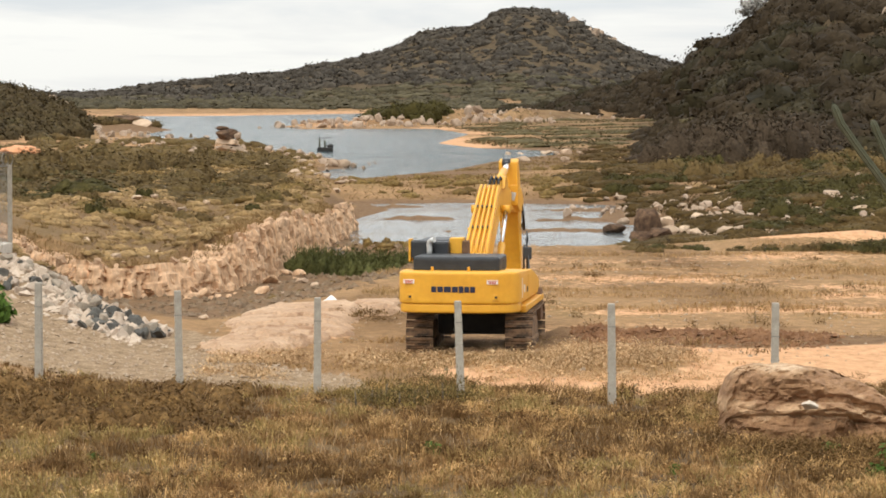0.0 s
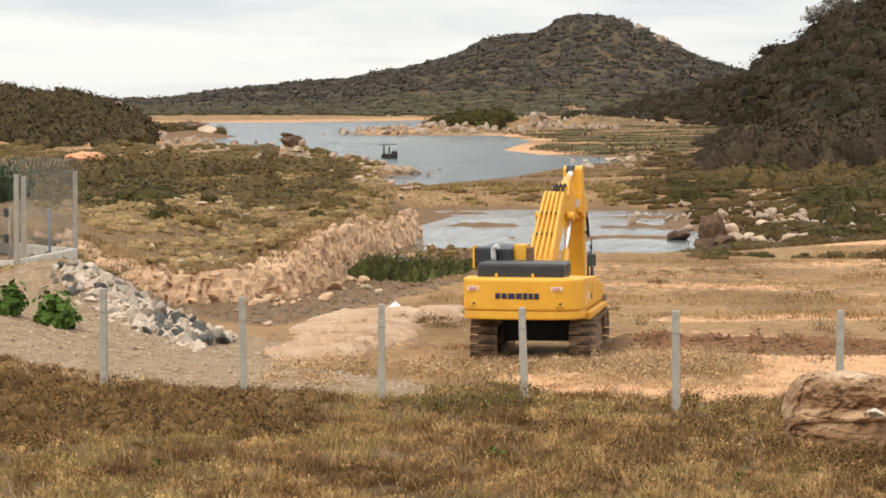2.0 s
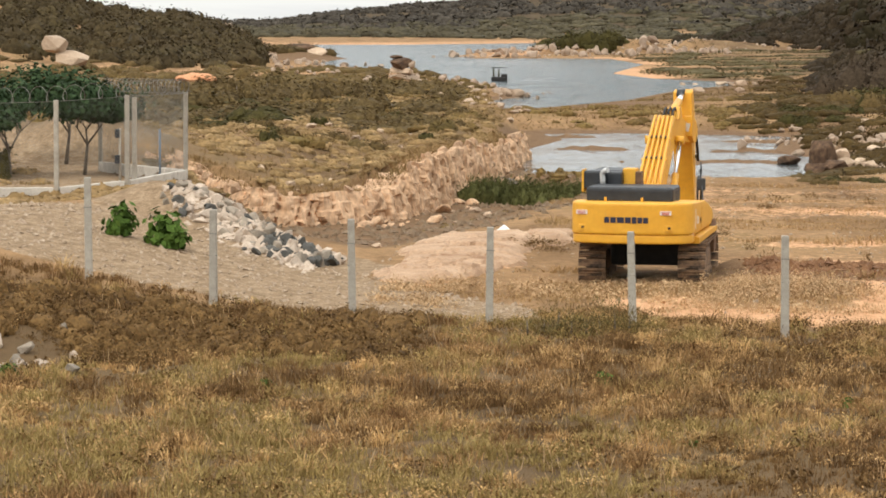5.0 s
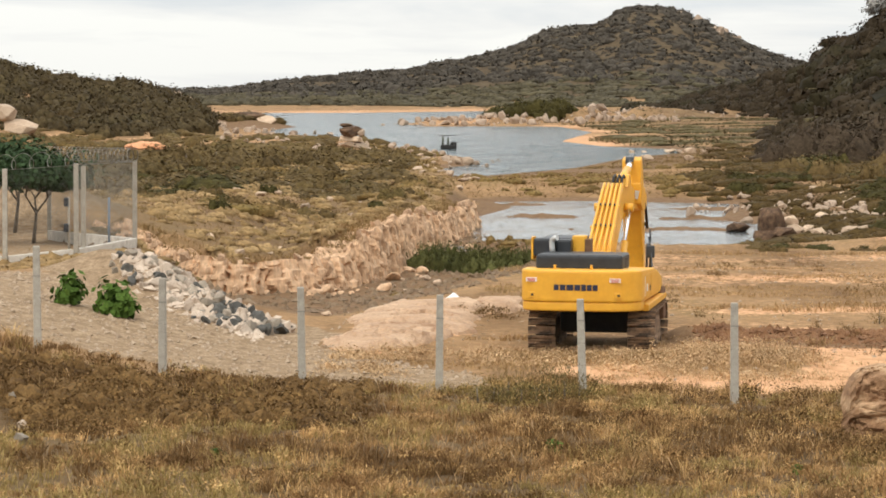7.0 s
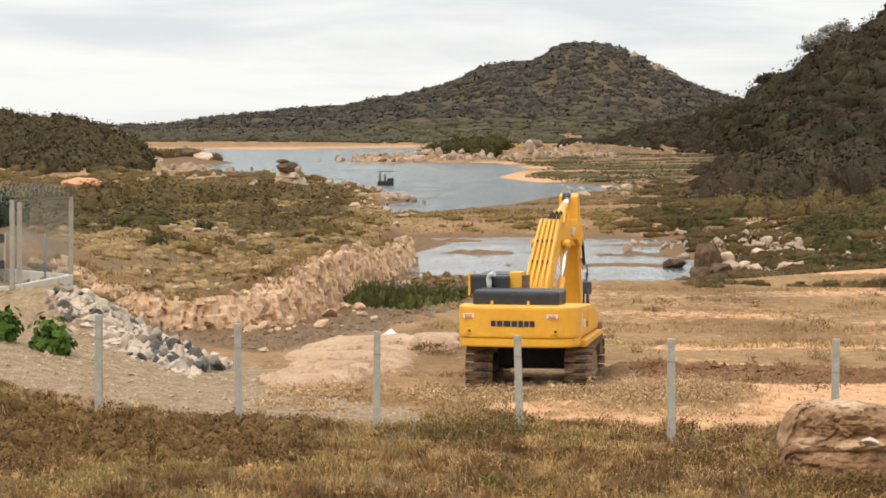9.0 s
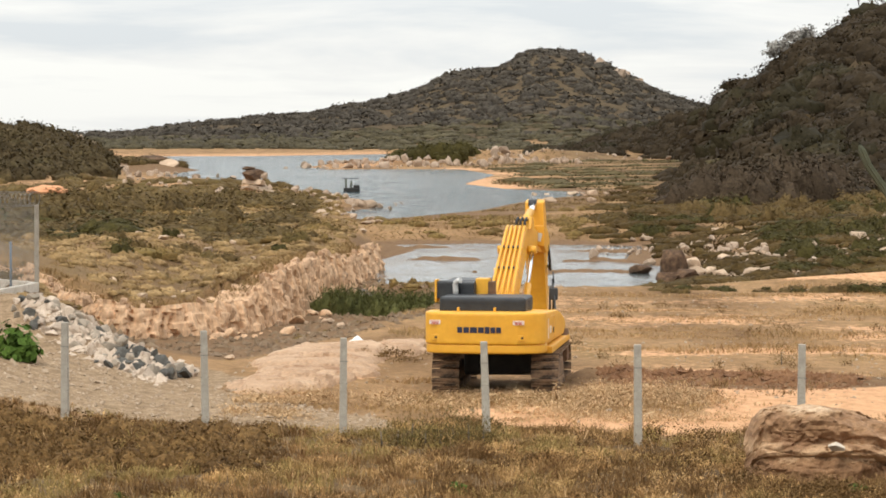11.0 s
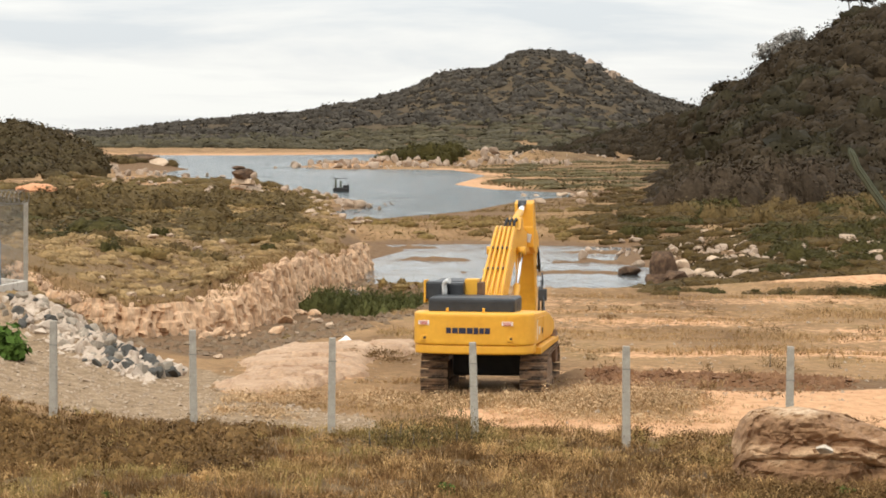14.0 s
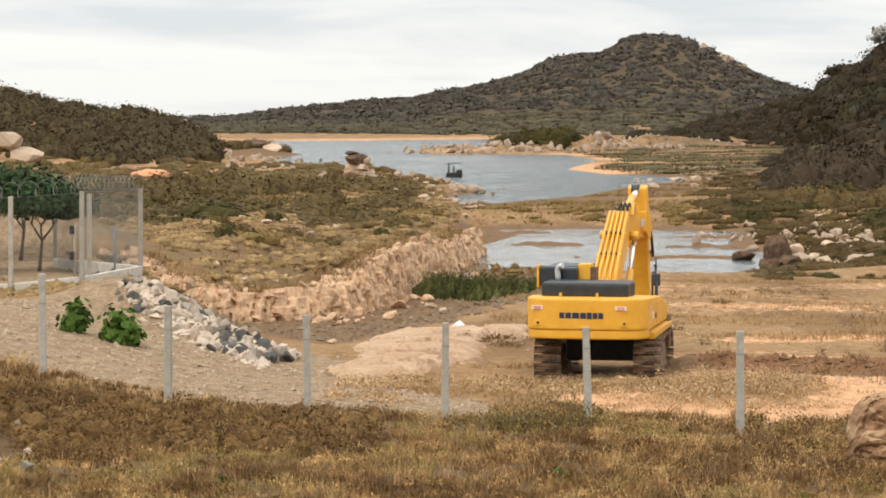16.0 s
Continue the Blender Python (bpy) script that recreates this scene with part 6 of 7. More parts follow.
bushes("channel_growth", c, RNG.uniform(0.15, 0.6, n), RNG.uniform(0.05, 0.22, n), 26, RNG.uniform(0.025, 0.05, n), SCRUB_MARSH, "brown weeds on the channel floor", "undergrowth", 7, 3, 0.7)
c = spots(2600, -0.05, 0.165, 108, 330, lambda x, y, h: (border(POND, x, y) > np.where(x > 7, 0.8, 2.0)) & (fbm(x / 5, y / 11, 62) > -0.05 - 0.3 * (x > 0.07 * y)) & (border(BANK, x, y) > 2) & off_hump(x, y))
side = c[:, 0] > 0.040 * c[:, 1]
c_side, c = c[side], c[~side]
n = len(c_side)
bushes("side_growth", c_side, RNG.uniform(0.4, 1.4, n), RNG.uniform(0.12, 0.45, n), 22, RNG.uniform(0.035, 0.08, n), SCRUB_SIDE, "brown and green growth over the stony side ground", "undergrowth", 10, 3)
n = len(c)
bushes("marsh_growth", c, RNG.uniform(0.25, 0.8, n), RNG.uniform(0.10, 0.34, n), 24, RNG.uniform(0.035, 0.08, n), SCRUB_MARSH, "low brown-green growth over the marshy ground", "undergrowth", 10, 3)


# single shrubs, copied with shared meshes
def shrub_mesh(seed_leaves, leaf, material, lobes=4, twig=False, solid=True, loose=0.35):
    cc, rr, hh = [], [], []
    for k in range(lobes):
        cc.append((RNG.uniform(-loose, loose), RNG.uniform(-loose, loose), 0.0))
        rr.append(RNG.uniform(0.3, 0.55))
        hh.append(RNG.uniform(0.6, 1.0))
    if solid:
        return bush_mesh("foliage", cc, np.array(rr) * 0.98, np.array(hh) * 0.98, seed_leaves // lobes, leaf, material, 9, 3, twig, 0.66)
    v = leaf_cloud(cc, rr, hh, seed_leaves // lobes, leaf, twig=twig)
    return mesh_from("foliage", v, quads_of(v), 4, material)


STEM = None


def grove(name, meshes, places, label, category):
    """Many alike plants as one mesh: (x, y, width, height) each."""
    vs, qs, n = [], [], 0
    for x, y, w, h in places:
        me = meshes[RNG.integers(0, len(meshes))]
        co = np.empty(len(me.vertices) * 3, np.float32)
        me.vertices.foreach_get("co", co)
        lo = np.empty(len(me.loops), np.int32)
        me.loops.foreach_get("vertex_index", lo)
        co = co.reshape(-1, 3)
        a = RNG.uniform(0, 6.28)
        vs.append(np.stack([x + w * (co[:, 0] * np.cos(a) - co[:, 1] * np.sin(a)), y + w * (co[:, 0] * np.sin(a) + co[:, 1] * np.cos(a)), on_land(x, y, 0.04) + h * co[:, 2]], -1))
        qs.append(lo + n)
        n += len(co)
    return tagged(new(name, mesh_from(name, np.concatenate(vs), np.concatenate(qs), 4, meshes[0].materials[0], True)), label, category, kind="stuff")


def put_shrub(meshes, x, y, w, h, label, group):
    global STEM
    sh = thing("shrub", Matrix.LocRotScale((x, y, on_land(x, y, 0.04)), Euler((0, 0, RNG.uniform(0, 6.28))), (w, w, h)), label, "shrub", group)
    ob = new("foliage", meshes[RNG.integers(0, len(meshes))])
    ob.parent = sh
    if STEM is None:
        st = part("stem", rod((0, 0, -0.05), (0.03, 0.02, 0.55), 0.035, 0.012, 6), BARK, sh)
        STEM = st.data
    else:
        st = new("stem", STEM)
        st.parent = sh
    return sh


THICKETS = [shrub_mesh(420, 0.044, SCRUB_THICKET, 6) for _ in range(6)]
BROWNS = [shrub_mesh(360, 0.044, SCRUB_BROWN, 6) for _ in range(6)]
GREYS = [shrub_mesh(520, 0.034, SCRUB_GREY, 7) for _ in range(5)]
GREENS = [shrub_mesh(360, 0.044, SCRUB_GREEN, 6) for _ in range(5)]
BROADS = [shrub_mesh(420, 0.13, LEAF_BRIGHT, 5, solid=False, loose=0.18) for _ in range(3)]
REEDS = [shrub_mesh(420, 0.08, REED_GREEN, 6, True) for _ in range(3)]

for k in range(11):  # turf bushes over the end of the cut
    put_shrub(BROWNS, -14.6 + 0.24 * k, 92.4 - 0.07 * k + RNG.uniform(-0.5, 0.3), RNG.uniform(0.5, 0.9), RNG.uniform(0.35, 0.6), "small brown shrub at the end of the cut bank", "bank shrubs")
for k in range(130):  # dense thicket on the bank, thinner towards the spit
    b_ = -0.156 + 0.10 * RNG.uniform() ** 1.25
    d = 192 - 66 * RNG.uniform() ** 1.5 + 120 * max(0.0, b_ + 0.09)
    put_shrub(THICKETS if RNG.uniform() < 0.93 else GREENS, *bearing_spot(b_, d), RNG.uniform(1.2, 3.4), (0.4 + 1.3 * RNG.uniform() ** 1.6) * (1.0 if d > 150 else 0.7), "dry brown-green shrub in the thicket on the bank", "bank thicket")
for k in range(40):
    b_, d = RNG.uniform(-0.15, -0.05), RNG.uniform(104, 150)
    put_shrub(BROWNS if k % 3 else GREENS, *bearing_spot(b_, d), RNG.uniform(0.7, 1.5), RNG.uniform(0.3, 0.7), "small brown shrub in yellow grass", "bank shrubs")
places = []
for k in range(80):  # grey-brown thicket at the hill's foot, lower towards its end
    b_, d = RNG.uniform(0.070, 0.150), RNG.uniform(236, 262)
    tall = 0.2 + 0.8 * float(smooth(0.070, 0.088, b_) * (1 - smooth(0.115, 0.142, b_)))
    places.append((*bearing_spot(b_, d), RNG.uniform(2.4, 6.0) * (0.6 + 0.4 * tall), RNG.uniform(2.4, 4.9) * tall))
grove("grey_thicket", GREYS, places, "tall grey-brown leafless thicket at the hill's foot", "thicket")
for k in range(46):
    b_, d = RNG.uniform(0.103, 0.16), RNG.uniform(120, 170)
    put_shrub(GREENS, *bearing_spot(b_, d), RNG.uniform(1.2, 2.6), RNG.uniform(0.5, 1.1), "green shrub among pale rocks", "green shrubs")
for k in range(16):
    x, y = RNG.uniform(12.2, 16.0), RNG.uniform(98.5, 102.5)
    put_shrub(GREENS if k % 3 else BROWNS, x, y, RNG.uniform(0.6, 1.2), RNG.uniform(0.35, 0.65), "olive shrub before the bare sand hump", "hump shrubs")
for k in range(16):
    x, y = RNG.uniform(6.5, 12.0), RNG.uniform(99.5, 104.5)
    put_shrub(BROWNS if k % 3 else GREENS, x, y, RNG.uniform(0.4, 0.9), RNG.uniform(0.2, 0.4), "low brown shrub along the field's end", "field-end shrubs")
for k in range(14):
    b_, d = RNG.uniform(0.055, 0.08), RNG.uniform(166, 182)
    put_shrub(GREENS, *bearing_spot(b_, d), RNG.uniform(1.2, 2.2), RNG.uniform(0.5, 0.9), "green shrub behind the pond", "green shrubs")
places = []
for k in range(70):  # bushes thinning out before the thicket
    b_, d = RNG.uniform(0.078, 0.166), RNG.uniform(178, 240)
    places.append((*bearing_spot(b_, d), RNG.uniform(1.4, 3.4), 0.4 + 1.3 * RNG.uniform() ** 1.6))
grove("thicket_fringe", BROWNS, places[:44], "low brown bushes before the grey thicket", "bushes")
grove("thicket_fringe", GREENS, places[44:], "low green bushes before the grey thicket", "bushes")
places = []
for k in range(50):  # reeds between channel and pond, their tops nearly level
    t = RNG.uniform()
    x, y = -5.0 + 4.15 * t, 103 - 4.5 * t + RNG.uniform(-1.0, 1.5)
    places.append((x, y, RNG.uniform(0.8, 1.2), max(0.3, (RNG.uniform(0.08, 0.34) - on_land(x, y)) * 0.95)))
grove("reed_bed", REEDS, places, "dense dark green reeds at the head of the channel", "reeds")
grove("peninsula_bushes", GREENS, [(*bearing_spot(RNG.uniform(-0.024, -0.002), RNG.uniform(548, 572)), RNG.uniform(4, 7), RNG.uniform(2.6, 4.0)) for k in range(26)], "dark green bushes behind the peninsula's rocks", "bushes")
grove("islet_bushes", THICKETS, [(-60 + 12 * RNG.uniform(), RNG.uniform(482, 494), RNG.uniform(3, 6), RNG.uniform(0.9, 1.7)) for k in range(12)], "dark shrubs on the islet by the shore", "bushes")
for x, y, w, h in ((-10.5, 61.6, 0.60, 0.74), (-9.45, 61.4, 0.80, 0.86)):
    put_shrub(BROADS, x, y, w, h, "bushy plant with broad bright green leaves beside the rubble", "broad-leaved plants")
for x, y, w, h in ((-18.0, 83.0, 1.3, 1.4), (-18.9, 83.8, 1.5, 1.6)):
    put_shrub(GREENS, x, y, w, h, "dense green bush inside the fenced yard", "yard bushes")
LOOSE = [shrub_mesh(700, 0.045, SCRUB_MARSH, 7, True, solid=False, loose=0.45) for _ in range(3)]
GREEN_LOOSE = [shrub_mesh(700, 0.05, WEED_GREEN, 7, True, solid=False, loose=0.45) for _ in range(2)]
put_shrub(LOOSE, 7.3, 68.5, 0.6, 0.6, "dry leafless sapling on the bare field", "weed clumps")
for k in range(8):  # weeds before the middle post
    put_shrub(GREEN_LOOSE if k % 2 else LOOSE, -1.5 + 0.25 * k, 50.7 + 0.3 * (k % 3), RNG.uniform(0.6, 0.9), RNG.uniform(0.5, 0.8), "weedy green-brown clump below the posts", "weed clumps")


# ---- trees ----
def build_tree(x, y, h, spread, leaves, leaf, material, label, bare=0.0, full=0.20):
    base = on_land(x, y, 0.1)
    tree = thing("tree", pose(x, y, base), label, "tree")
    trunk = bmesh.new()
    rnd = random.Random(int(abs(x * 31 + y * 7)))
    tips = []

    def limb(a, way, length, r, depth):
        b_ = a + way * length
        seg = rod(a, b_, r, r * 0.62, 7)
        tmp = bpy.data.meshes.new("limb")
        seg.to_mesh(tmp)
        seg.free()
        trunk.from_mesh(tmp)
        bpy.data.meshes.remove(tmp)
        if depth == 0:
            tips.append(b_)
            return
        for _ in range(3):
            w2 = (way + Vector((rnd.uniform(-0.9, 0.9), rnd.uniform(-0.9, 0.9), rnd.uniform(-0.1, 0.5)))).normalized()
            limb(a.lerp(b_, rnd.uniform(0.75, 1.0)), w2, length * rnd.uniform(0.55, 0.75), r * 0.55, depth - 1)

    limb(Vector((0, 0, 0)), Vector((rnd.uniform(-0.12, 0.12), 0, 1)).normalized(), h * 0.42, 0.05 * h * 0.5, 3)
    part("trunk", trunk, BARK, tree, "grey branching trunk")
    pts = np.array([tuple(t) for t in tips])
    zmax = pts[:, 2].max()
    pts[:, :2] *= spread / max(0.1, np.abs(pts[:, :2]).max())
    pts[:, 2] *= h * 0.88 / zmax
    keep = RNG.uniform(size=len(pts)) > bare
    pts = pts[keep]
    v = leaf_cloud(pts - (0, 0, 0.12 * h), np.full(len(pts), full * h), np.full(len(pts), 1.15 * full * h), leaves // len(pts), leaf)
    ob = new("crown", mesh_from("crown", v, quads_of(v), 4, material))
    ob.parent = tree
    return tree


TREE_LEAF = foliage("yard_tree_leaves", [(0, (0.0144, 0.0288, 0.0115)), (0.5, (0.0336, 0.0624, 0.024)), (1, (0.0672, 0.106, 0.0432))], [(0.3, (0.024, 0.0432, 0.0192)), (0.7, (0.048, 0.0768, 0.0288))], 0.8)
for x, y, h, s in ((-17.6, 84.5, 2.6, 1.9), (-15.7, 86.0, 2.55, 1.5), (-19.8, 85.5, 2.75, 2.1), (-17.2, 91, 2.8, 1.8), (-22, 87, 2.9, 2.0)):
    build_tree(x, y, h, s, 4200, 0.08, TREE_LEAF, "small leafy green tree inside the fenced yard", full=0.33)
for b_, d, h in ((0.1035, 428, 4.2), (0.1055, 426, 4.8), (0.1085, 430, 5.0), (0.1115, 430, 4.6), (0.132, 432, 5.0), (0.1365, 434, 5.4), (0.141, 432, 4.6), (0.147, 434, 5.5), (0.0905, 436, 3.2), (0.0885, 434, 3.4)):
    build_tree(*bearing_spot(b_, d), h, h * 0.45, 420, 0.26, PALE_TWIG if 0.1 < b_ < 0.1125 else SCRUB_HILL, "sparse tree on the hill's skyline with sky between its limbs", 0.35)


# ---- cactus ----
def build_cactus():
    cac = thing("cactus", pose(10.3, 62.0, on_land(10.3, 62.0, 0.1)), "tall ribbed columnar cactus with leaning arms", "cactus")

    def arm(pts, r, name):
        bm = bmesh.new()
        pts = [Vector(p) for p in pts]
        fine_pts = []
        for a, b_ in zip(pts, pts[1:]):
            fine_pts += [a.lerp(b_, k / 6) for k in range(6)]
        fine_pts.append(pts[-1])
        ribs, rings_ = 8, []
        for i, p in enumerate(fine_pts):
            way = (fine_pts[min(i + 1, len(fine_pts) - 1)] - fine_pts[max(i - 1, 0)]).normalized()
            sd = way.cross(Vector((0, 1, 0))).normalized()
            up = way.cross(sd)
            left_ = len(fine_pts) - 1 - i
            rad = r * (0.35 if left_ == 0 else 0.8 if left_ == 1 else 1.0)
            rings_.append([bm.verts.new(p + rad * (1.0 if k % 2 == 0 else 0.74) * (math.cos(math.pi * k / ribs) * sd + math.sin(math.pi * k / ribs) * up)) for k in range(ribs * 2)])
        for a, b_ in zip(rings_, rings_[1:]):
            for k in range(ribs * 2):
                bm.faces.new((a[k], a[(k + 1) % (ribs * 2)], b_[(k + 1) % (ribs * 2)], b_[k]))
        bm.faces.new(rings_[-1])
        bmesh.ops.recalc_face_normals(bm, faces=bm.faces[:])
        part(name, bm, CACTUS, cac)

    z0 = on_land(10.3, 62.0, 0.1)
    arm([(0, 0, 0), (0, 0, 1.2), (-0.1, 0, 2.2)], 0.12, "trunk")
    arm([(-0.1, 0, 2.0), (-0.45, 0, 2.6 - z0), (-0.95, 0, 3.45 - z0), (-1.55, 0, 4.25 - z0), (-1.9, 0, 4.75 - z0), (-2.08, 0, 5.17 - z0)], 0.085, "arm")
    arm([(-0.1, 0, 2.1), (-0.5, 0.1, 3.2 - z0), (-0.9, 0.1, 4.05 - z0), (-1.1, 0.1, 4.5 - z0), (-1.24, 0.1, 4.83 - z0)], 0.085, "arm")
    arm([(0.0, 0, 1.8), (0.35, 0, 2.6), (0.5, 0, 3.6), (0.5, 0, 4.4)], 0.085, "arm")


build_cactus()


# ---- grass ----
def bent_blades(x, y, height_, width_, lean, way=None, z=None):
    """Tall bent blades: each two quads that arch over and narrow to a tip."""
    n = len(x)
    z = land(x, y) if z is None else z
    a = RNG.uniform(0, 2 * np.pi, n)
    dx, dy = np.cos(a) * width_, np.sin(a) * width_
    la = RNG.uniform(0, 2 * np.pi, n) if way is None else way + RNG.normal(0, 0.5, n)
    lr = lean * height_ * RNG.uniform(0.15, 1, n)
    mx, my = x + np.cos(la) * lr * 0.35, y + np.sin(la) * lr * 0.35
    tx, ty = x + np.cos(la) * lr, y + np.sin(la) * lr
    rows = ((x, y, z - 0.02, 1.0), (mx, my, z + 0.62 * height_, 0.8), (tx, ty, z + height_, 0.22))
    v = np.stack([np.stack([px + k * w * dx, py + k * w * dy, pz], -1) for px, py, pz, w in rows for k in (-1, 1)], 1)
    q = np.array([(0, 1, 3, 2), (2, 3, 5, 4)])
    return v.reshape(-1, 3), (np.arange(n)[:, None, None] * 6 + q[None]).reshape(-1, 4)


def bent_grass(name, x, y, height_, width_, lean, material, label, category="grass", way=None, z=None):
    v, q = bent_blades(x, y, height_, width_, lean, way, z)
    return tagged(new(name, mesh_from(name, v, q, 4, material)), label, category, kind="stuff")


def blades(x, y, height_, width_, lean):
    """One bent blade at each spot: a quad that narrows to its tip."""
    n = len(x)
    z = land(x, y)
    a = RNG.uniform(0, 2 * np.pi, n)
    dx, dy = np.cos(a) * width_, np.sin(a) * width_
    la, lr = RNG.uniform(0, 2 * np.pi, n), lean * height_ * RNG.uniform(0.2, 1, n)
    tx, ty = x + np.cos(la) * lr, y + np.sin(la) * lr
    v = np.stack([np.stack([x - dx, y - dy, z - 0.02], -1), np.stack([x + dx, y + dy, z - 0.02], -1), np.stack([tx + dx * 0.35, ty + dy * 0.35, z + height_], -1), np.stack([tx - dx * 0.35, ty - dy * 0.35, z + height_ * 0.93], -1)], 1)
    return v.reshape(-1, 3)


def grass_spots(count, d0, d1, b0=-0.215, b1=0.163, clump=0.16):
    tufts = count // 9
    b = RNG.uniform(b0, b1, tufts)
    d = np.sqrt(RNG.uniform(d0 ** 2, d1 ** 2, tufts))
    x = np.repeat(b * d, 9) + RNG.normal(0, clump, tufts * 9)
    y = np.repeat(d, 9) + RNG.normal(0, clump, tufts * 9)
    return x, y


def gentle(x, y):
    """Keeps grass off gravel, bare sand, water, machine and rock."""
    ok = (border(GRAVEL, x, y) > 0.1) & (border(SLAB, x, y) > -0.2) & (border(POND, x, y) > 1.0)
    ok &= (np.abs(x - 0.75) > 1.25) | (np.abs(y - 62.9) > 1.85)
    far, t = segment(-10.6, 68.6, -6.1, 63.6, x, y)
    stones = ((x + 9.75) / 0.9) ** 2 + ((y - 47) / 2.6) ** 2
    return ok & (far > 1.3) & (stones > 1) & off_hump(x, y)


# foreground: tufts of tall bent grass, in patches of straw, olive and dead brown
tufts = 6400
b_, d = RNG.uniform(-0.215, 0.163, tufts), np.sqrt(RNG.uniform(31.0 ** 2, 54.6 ** 2, tufts))
tx, ty = b_ * d, d
ok = gentle(tx, ty) & (border(TRACK, tx, ty) > -0.2)
tx, ty = tx[ok], ty[ok]
n = len(tx)
lush = fbm(tx / 0.8, ty / 1.2, 70) + 0.6 * fbm(tx / 3.5, ty / 5.0, 71)
tone = fbm(tx / 1.1, ty / 1.7, 88) + 0.7 * fbm(tx / 4.0, ty / 4.0, 89) + RNG.normal(0, 0.10, n)
kind_ = np.where(tone < -0.34 + 0.26 * smooth(-4, 3, tx), 2, np.where(tone + 0.42 * smooth(3, -8, tx) * smooth(52, 44, ty) > 0.28, 1, 0))
size = (0.08 + 0.14 * np.clip(0.5 + 1.0 * lush, 0.0, 1.4)) * RNG.uniform(0.7, 1.35, n)
front = (tx < -3.0) & (ty > 47.5 - 0.30 * (tx + 8)) & (RNG.uniform(0, 1, n) < 0.85)
kind_[front] = 2
size[front] *= 0.7
for k, mat, name, label in ((0, GRASS, "grass", "tufts of dry yellow-brown grass"), (1, OLIVE_GRASS, "olive_grass", "tufts of olive-green grass"), (2, BROWN_GRASS, "brown_grass", "tufts of dead brown grass")):
    who = np.repeat(np.nonzero(kind_ == k)[0], 22)
    m = len(who)
    way, out = RNG.uniform(0, 2 * np.pi, m), np.abs(RNG.normal(0, 0.6, m))
    spread = (0.07 + 0.85 * size[who]) * out
    rise = size[who] * np.clip(1.1 - 0.45 * out, 0.3, 1.1) * RNG.uniform(0.6, 1.15, m)
    bent_grass(name, tx[who] + np.cos(way) * spread, ty[who] + np.sin(way) * spread, rise, RNG.uniform(0.004, 0.0095, m), 0.9, mat, label, way=way)

x, y = grass_spots(130000, 54, 108, -0.105, 0.163)
keep = gentle(x, y) & (segment(2.9, 64.8, 8.5, 64.2, x, y)[0] > 0.8) & ((border(TRACK, x, y) > 0) | (fbm(x / 1.5, y / 1.5, 72) > 0.35)) & (border(PIT, x, y) > 0) & ((x > -2.2) | (y < 58.5)) & (fbm(x / 7, y / 2.0, 71) > 0.10)
x, y = x[keep], y[keep]
grow = np.clip(fbm(x / 3, y / 4, 73) + 0.55, 0.15, 1.2)
bent_grass("field_grass", x, y, (0.05 + 0.17 * RNG.uniform(0, 1, len(x))) * grow, RNG.uniform(0.005, 0.012, len(x)), 1.2, FIELD_STRAW, "pale straw-coloured dry grass over the field")


def on_bank(x, y):
    return (border(BANK, x, y) < -0.4) | ((x < -10.6) & (border(PIT, x, y) > 0.2) & (border(GRAVEL, x, y) > 0.2))


def dappled(x, y, seed):
    return fbm(x / 2.2, y / 5.0, seed) > -0.1


x, y = grass_spots(72000, 69, 215, -0.215, -0.035, 0.28)
keep = on_bank(x, y) & off_spoil(x, y)
x, y = x[keep], y[keep]
light = dappled(x, y, 74)
grow = np.clip(0.75 + 0.7 * fbm(x / 1.3, y / 2.6, 87), 0.25, 1.5)
bent_grass("bank_grass", x[light], y[light], (RNG.uniform(0.05, 0.17, len(x)) * grow)[light], RNG.uniform(0.006, 0.014, light.sum()), 1.8, STRAW_DULL, "yellow-brown grass over the bank")
bent_grass("bank_weeds", x[~light], y[~light], (RNG.uniform(0.06, 0.22, len(x)) * grow)[~light], RNG.uniform(0.008, 0.018, (~light).sum()), 1.6, SCRUB_MARSH, "brown weeds over the bank", "weeds")

fringe = RNG.integers(0, len(CUT_LIPS), 9000)
back = RNG.uniform(-0.05, 1.3, 9000)
ragged = np.array([noise.noise(Vector((i * 0.03, 4, 2))) for i in range(len(CUT_LIPS))])
keep = back > 0.35 + 0.9 * ragged[fringe]
fringe, back = fringe[keep], back[keep]
fx = np.array([CUT_LIPS[i][0].x - CUT_LIPS[i][2].x * d for i, d in zip(fringe, back)]) + RNG.normal(0, 0.05, len(back))
fy = np.array([CUT_LIPS[i][0].y - CUT_LIPS[i][2].y * d for i, d in zip(fringe, back)])
fz = np.maximum(land(fx, fy), np.array([CUT_LIPS[i][1] for i in fringe]) - 0.1) - 0.02
bent_grass("lip_grass", fx, fy, RNG.uniform(0.06, 0.22, len(fx)), RNG.uniform(0.008, 0.018, len(fx)), 1.7, STRAW_DULL, "brown grass hanging over the cut's lip", z=fz)

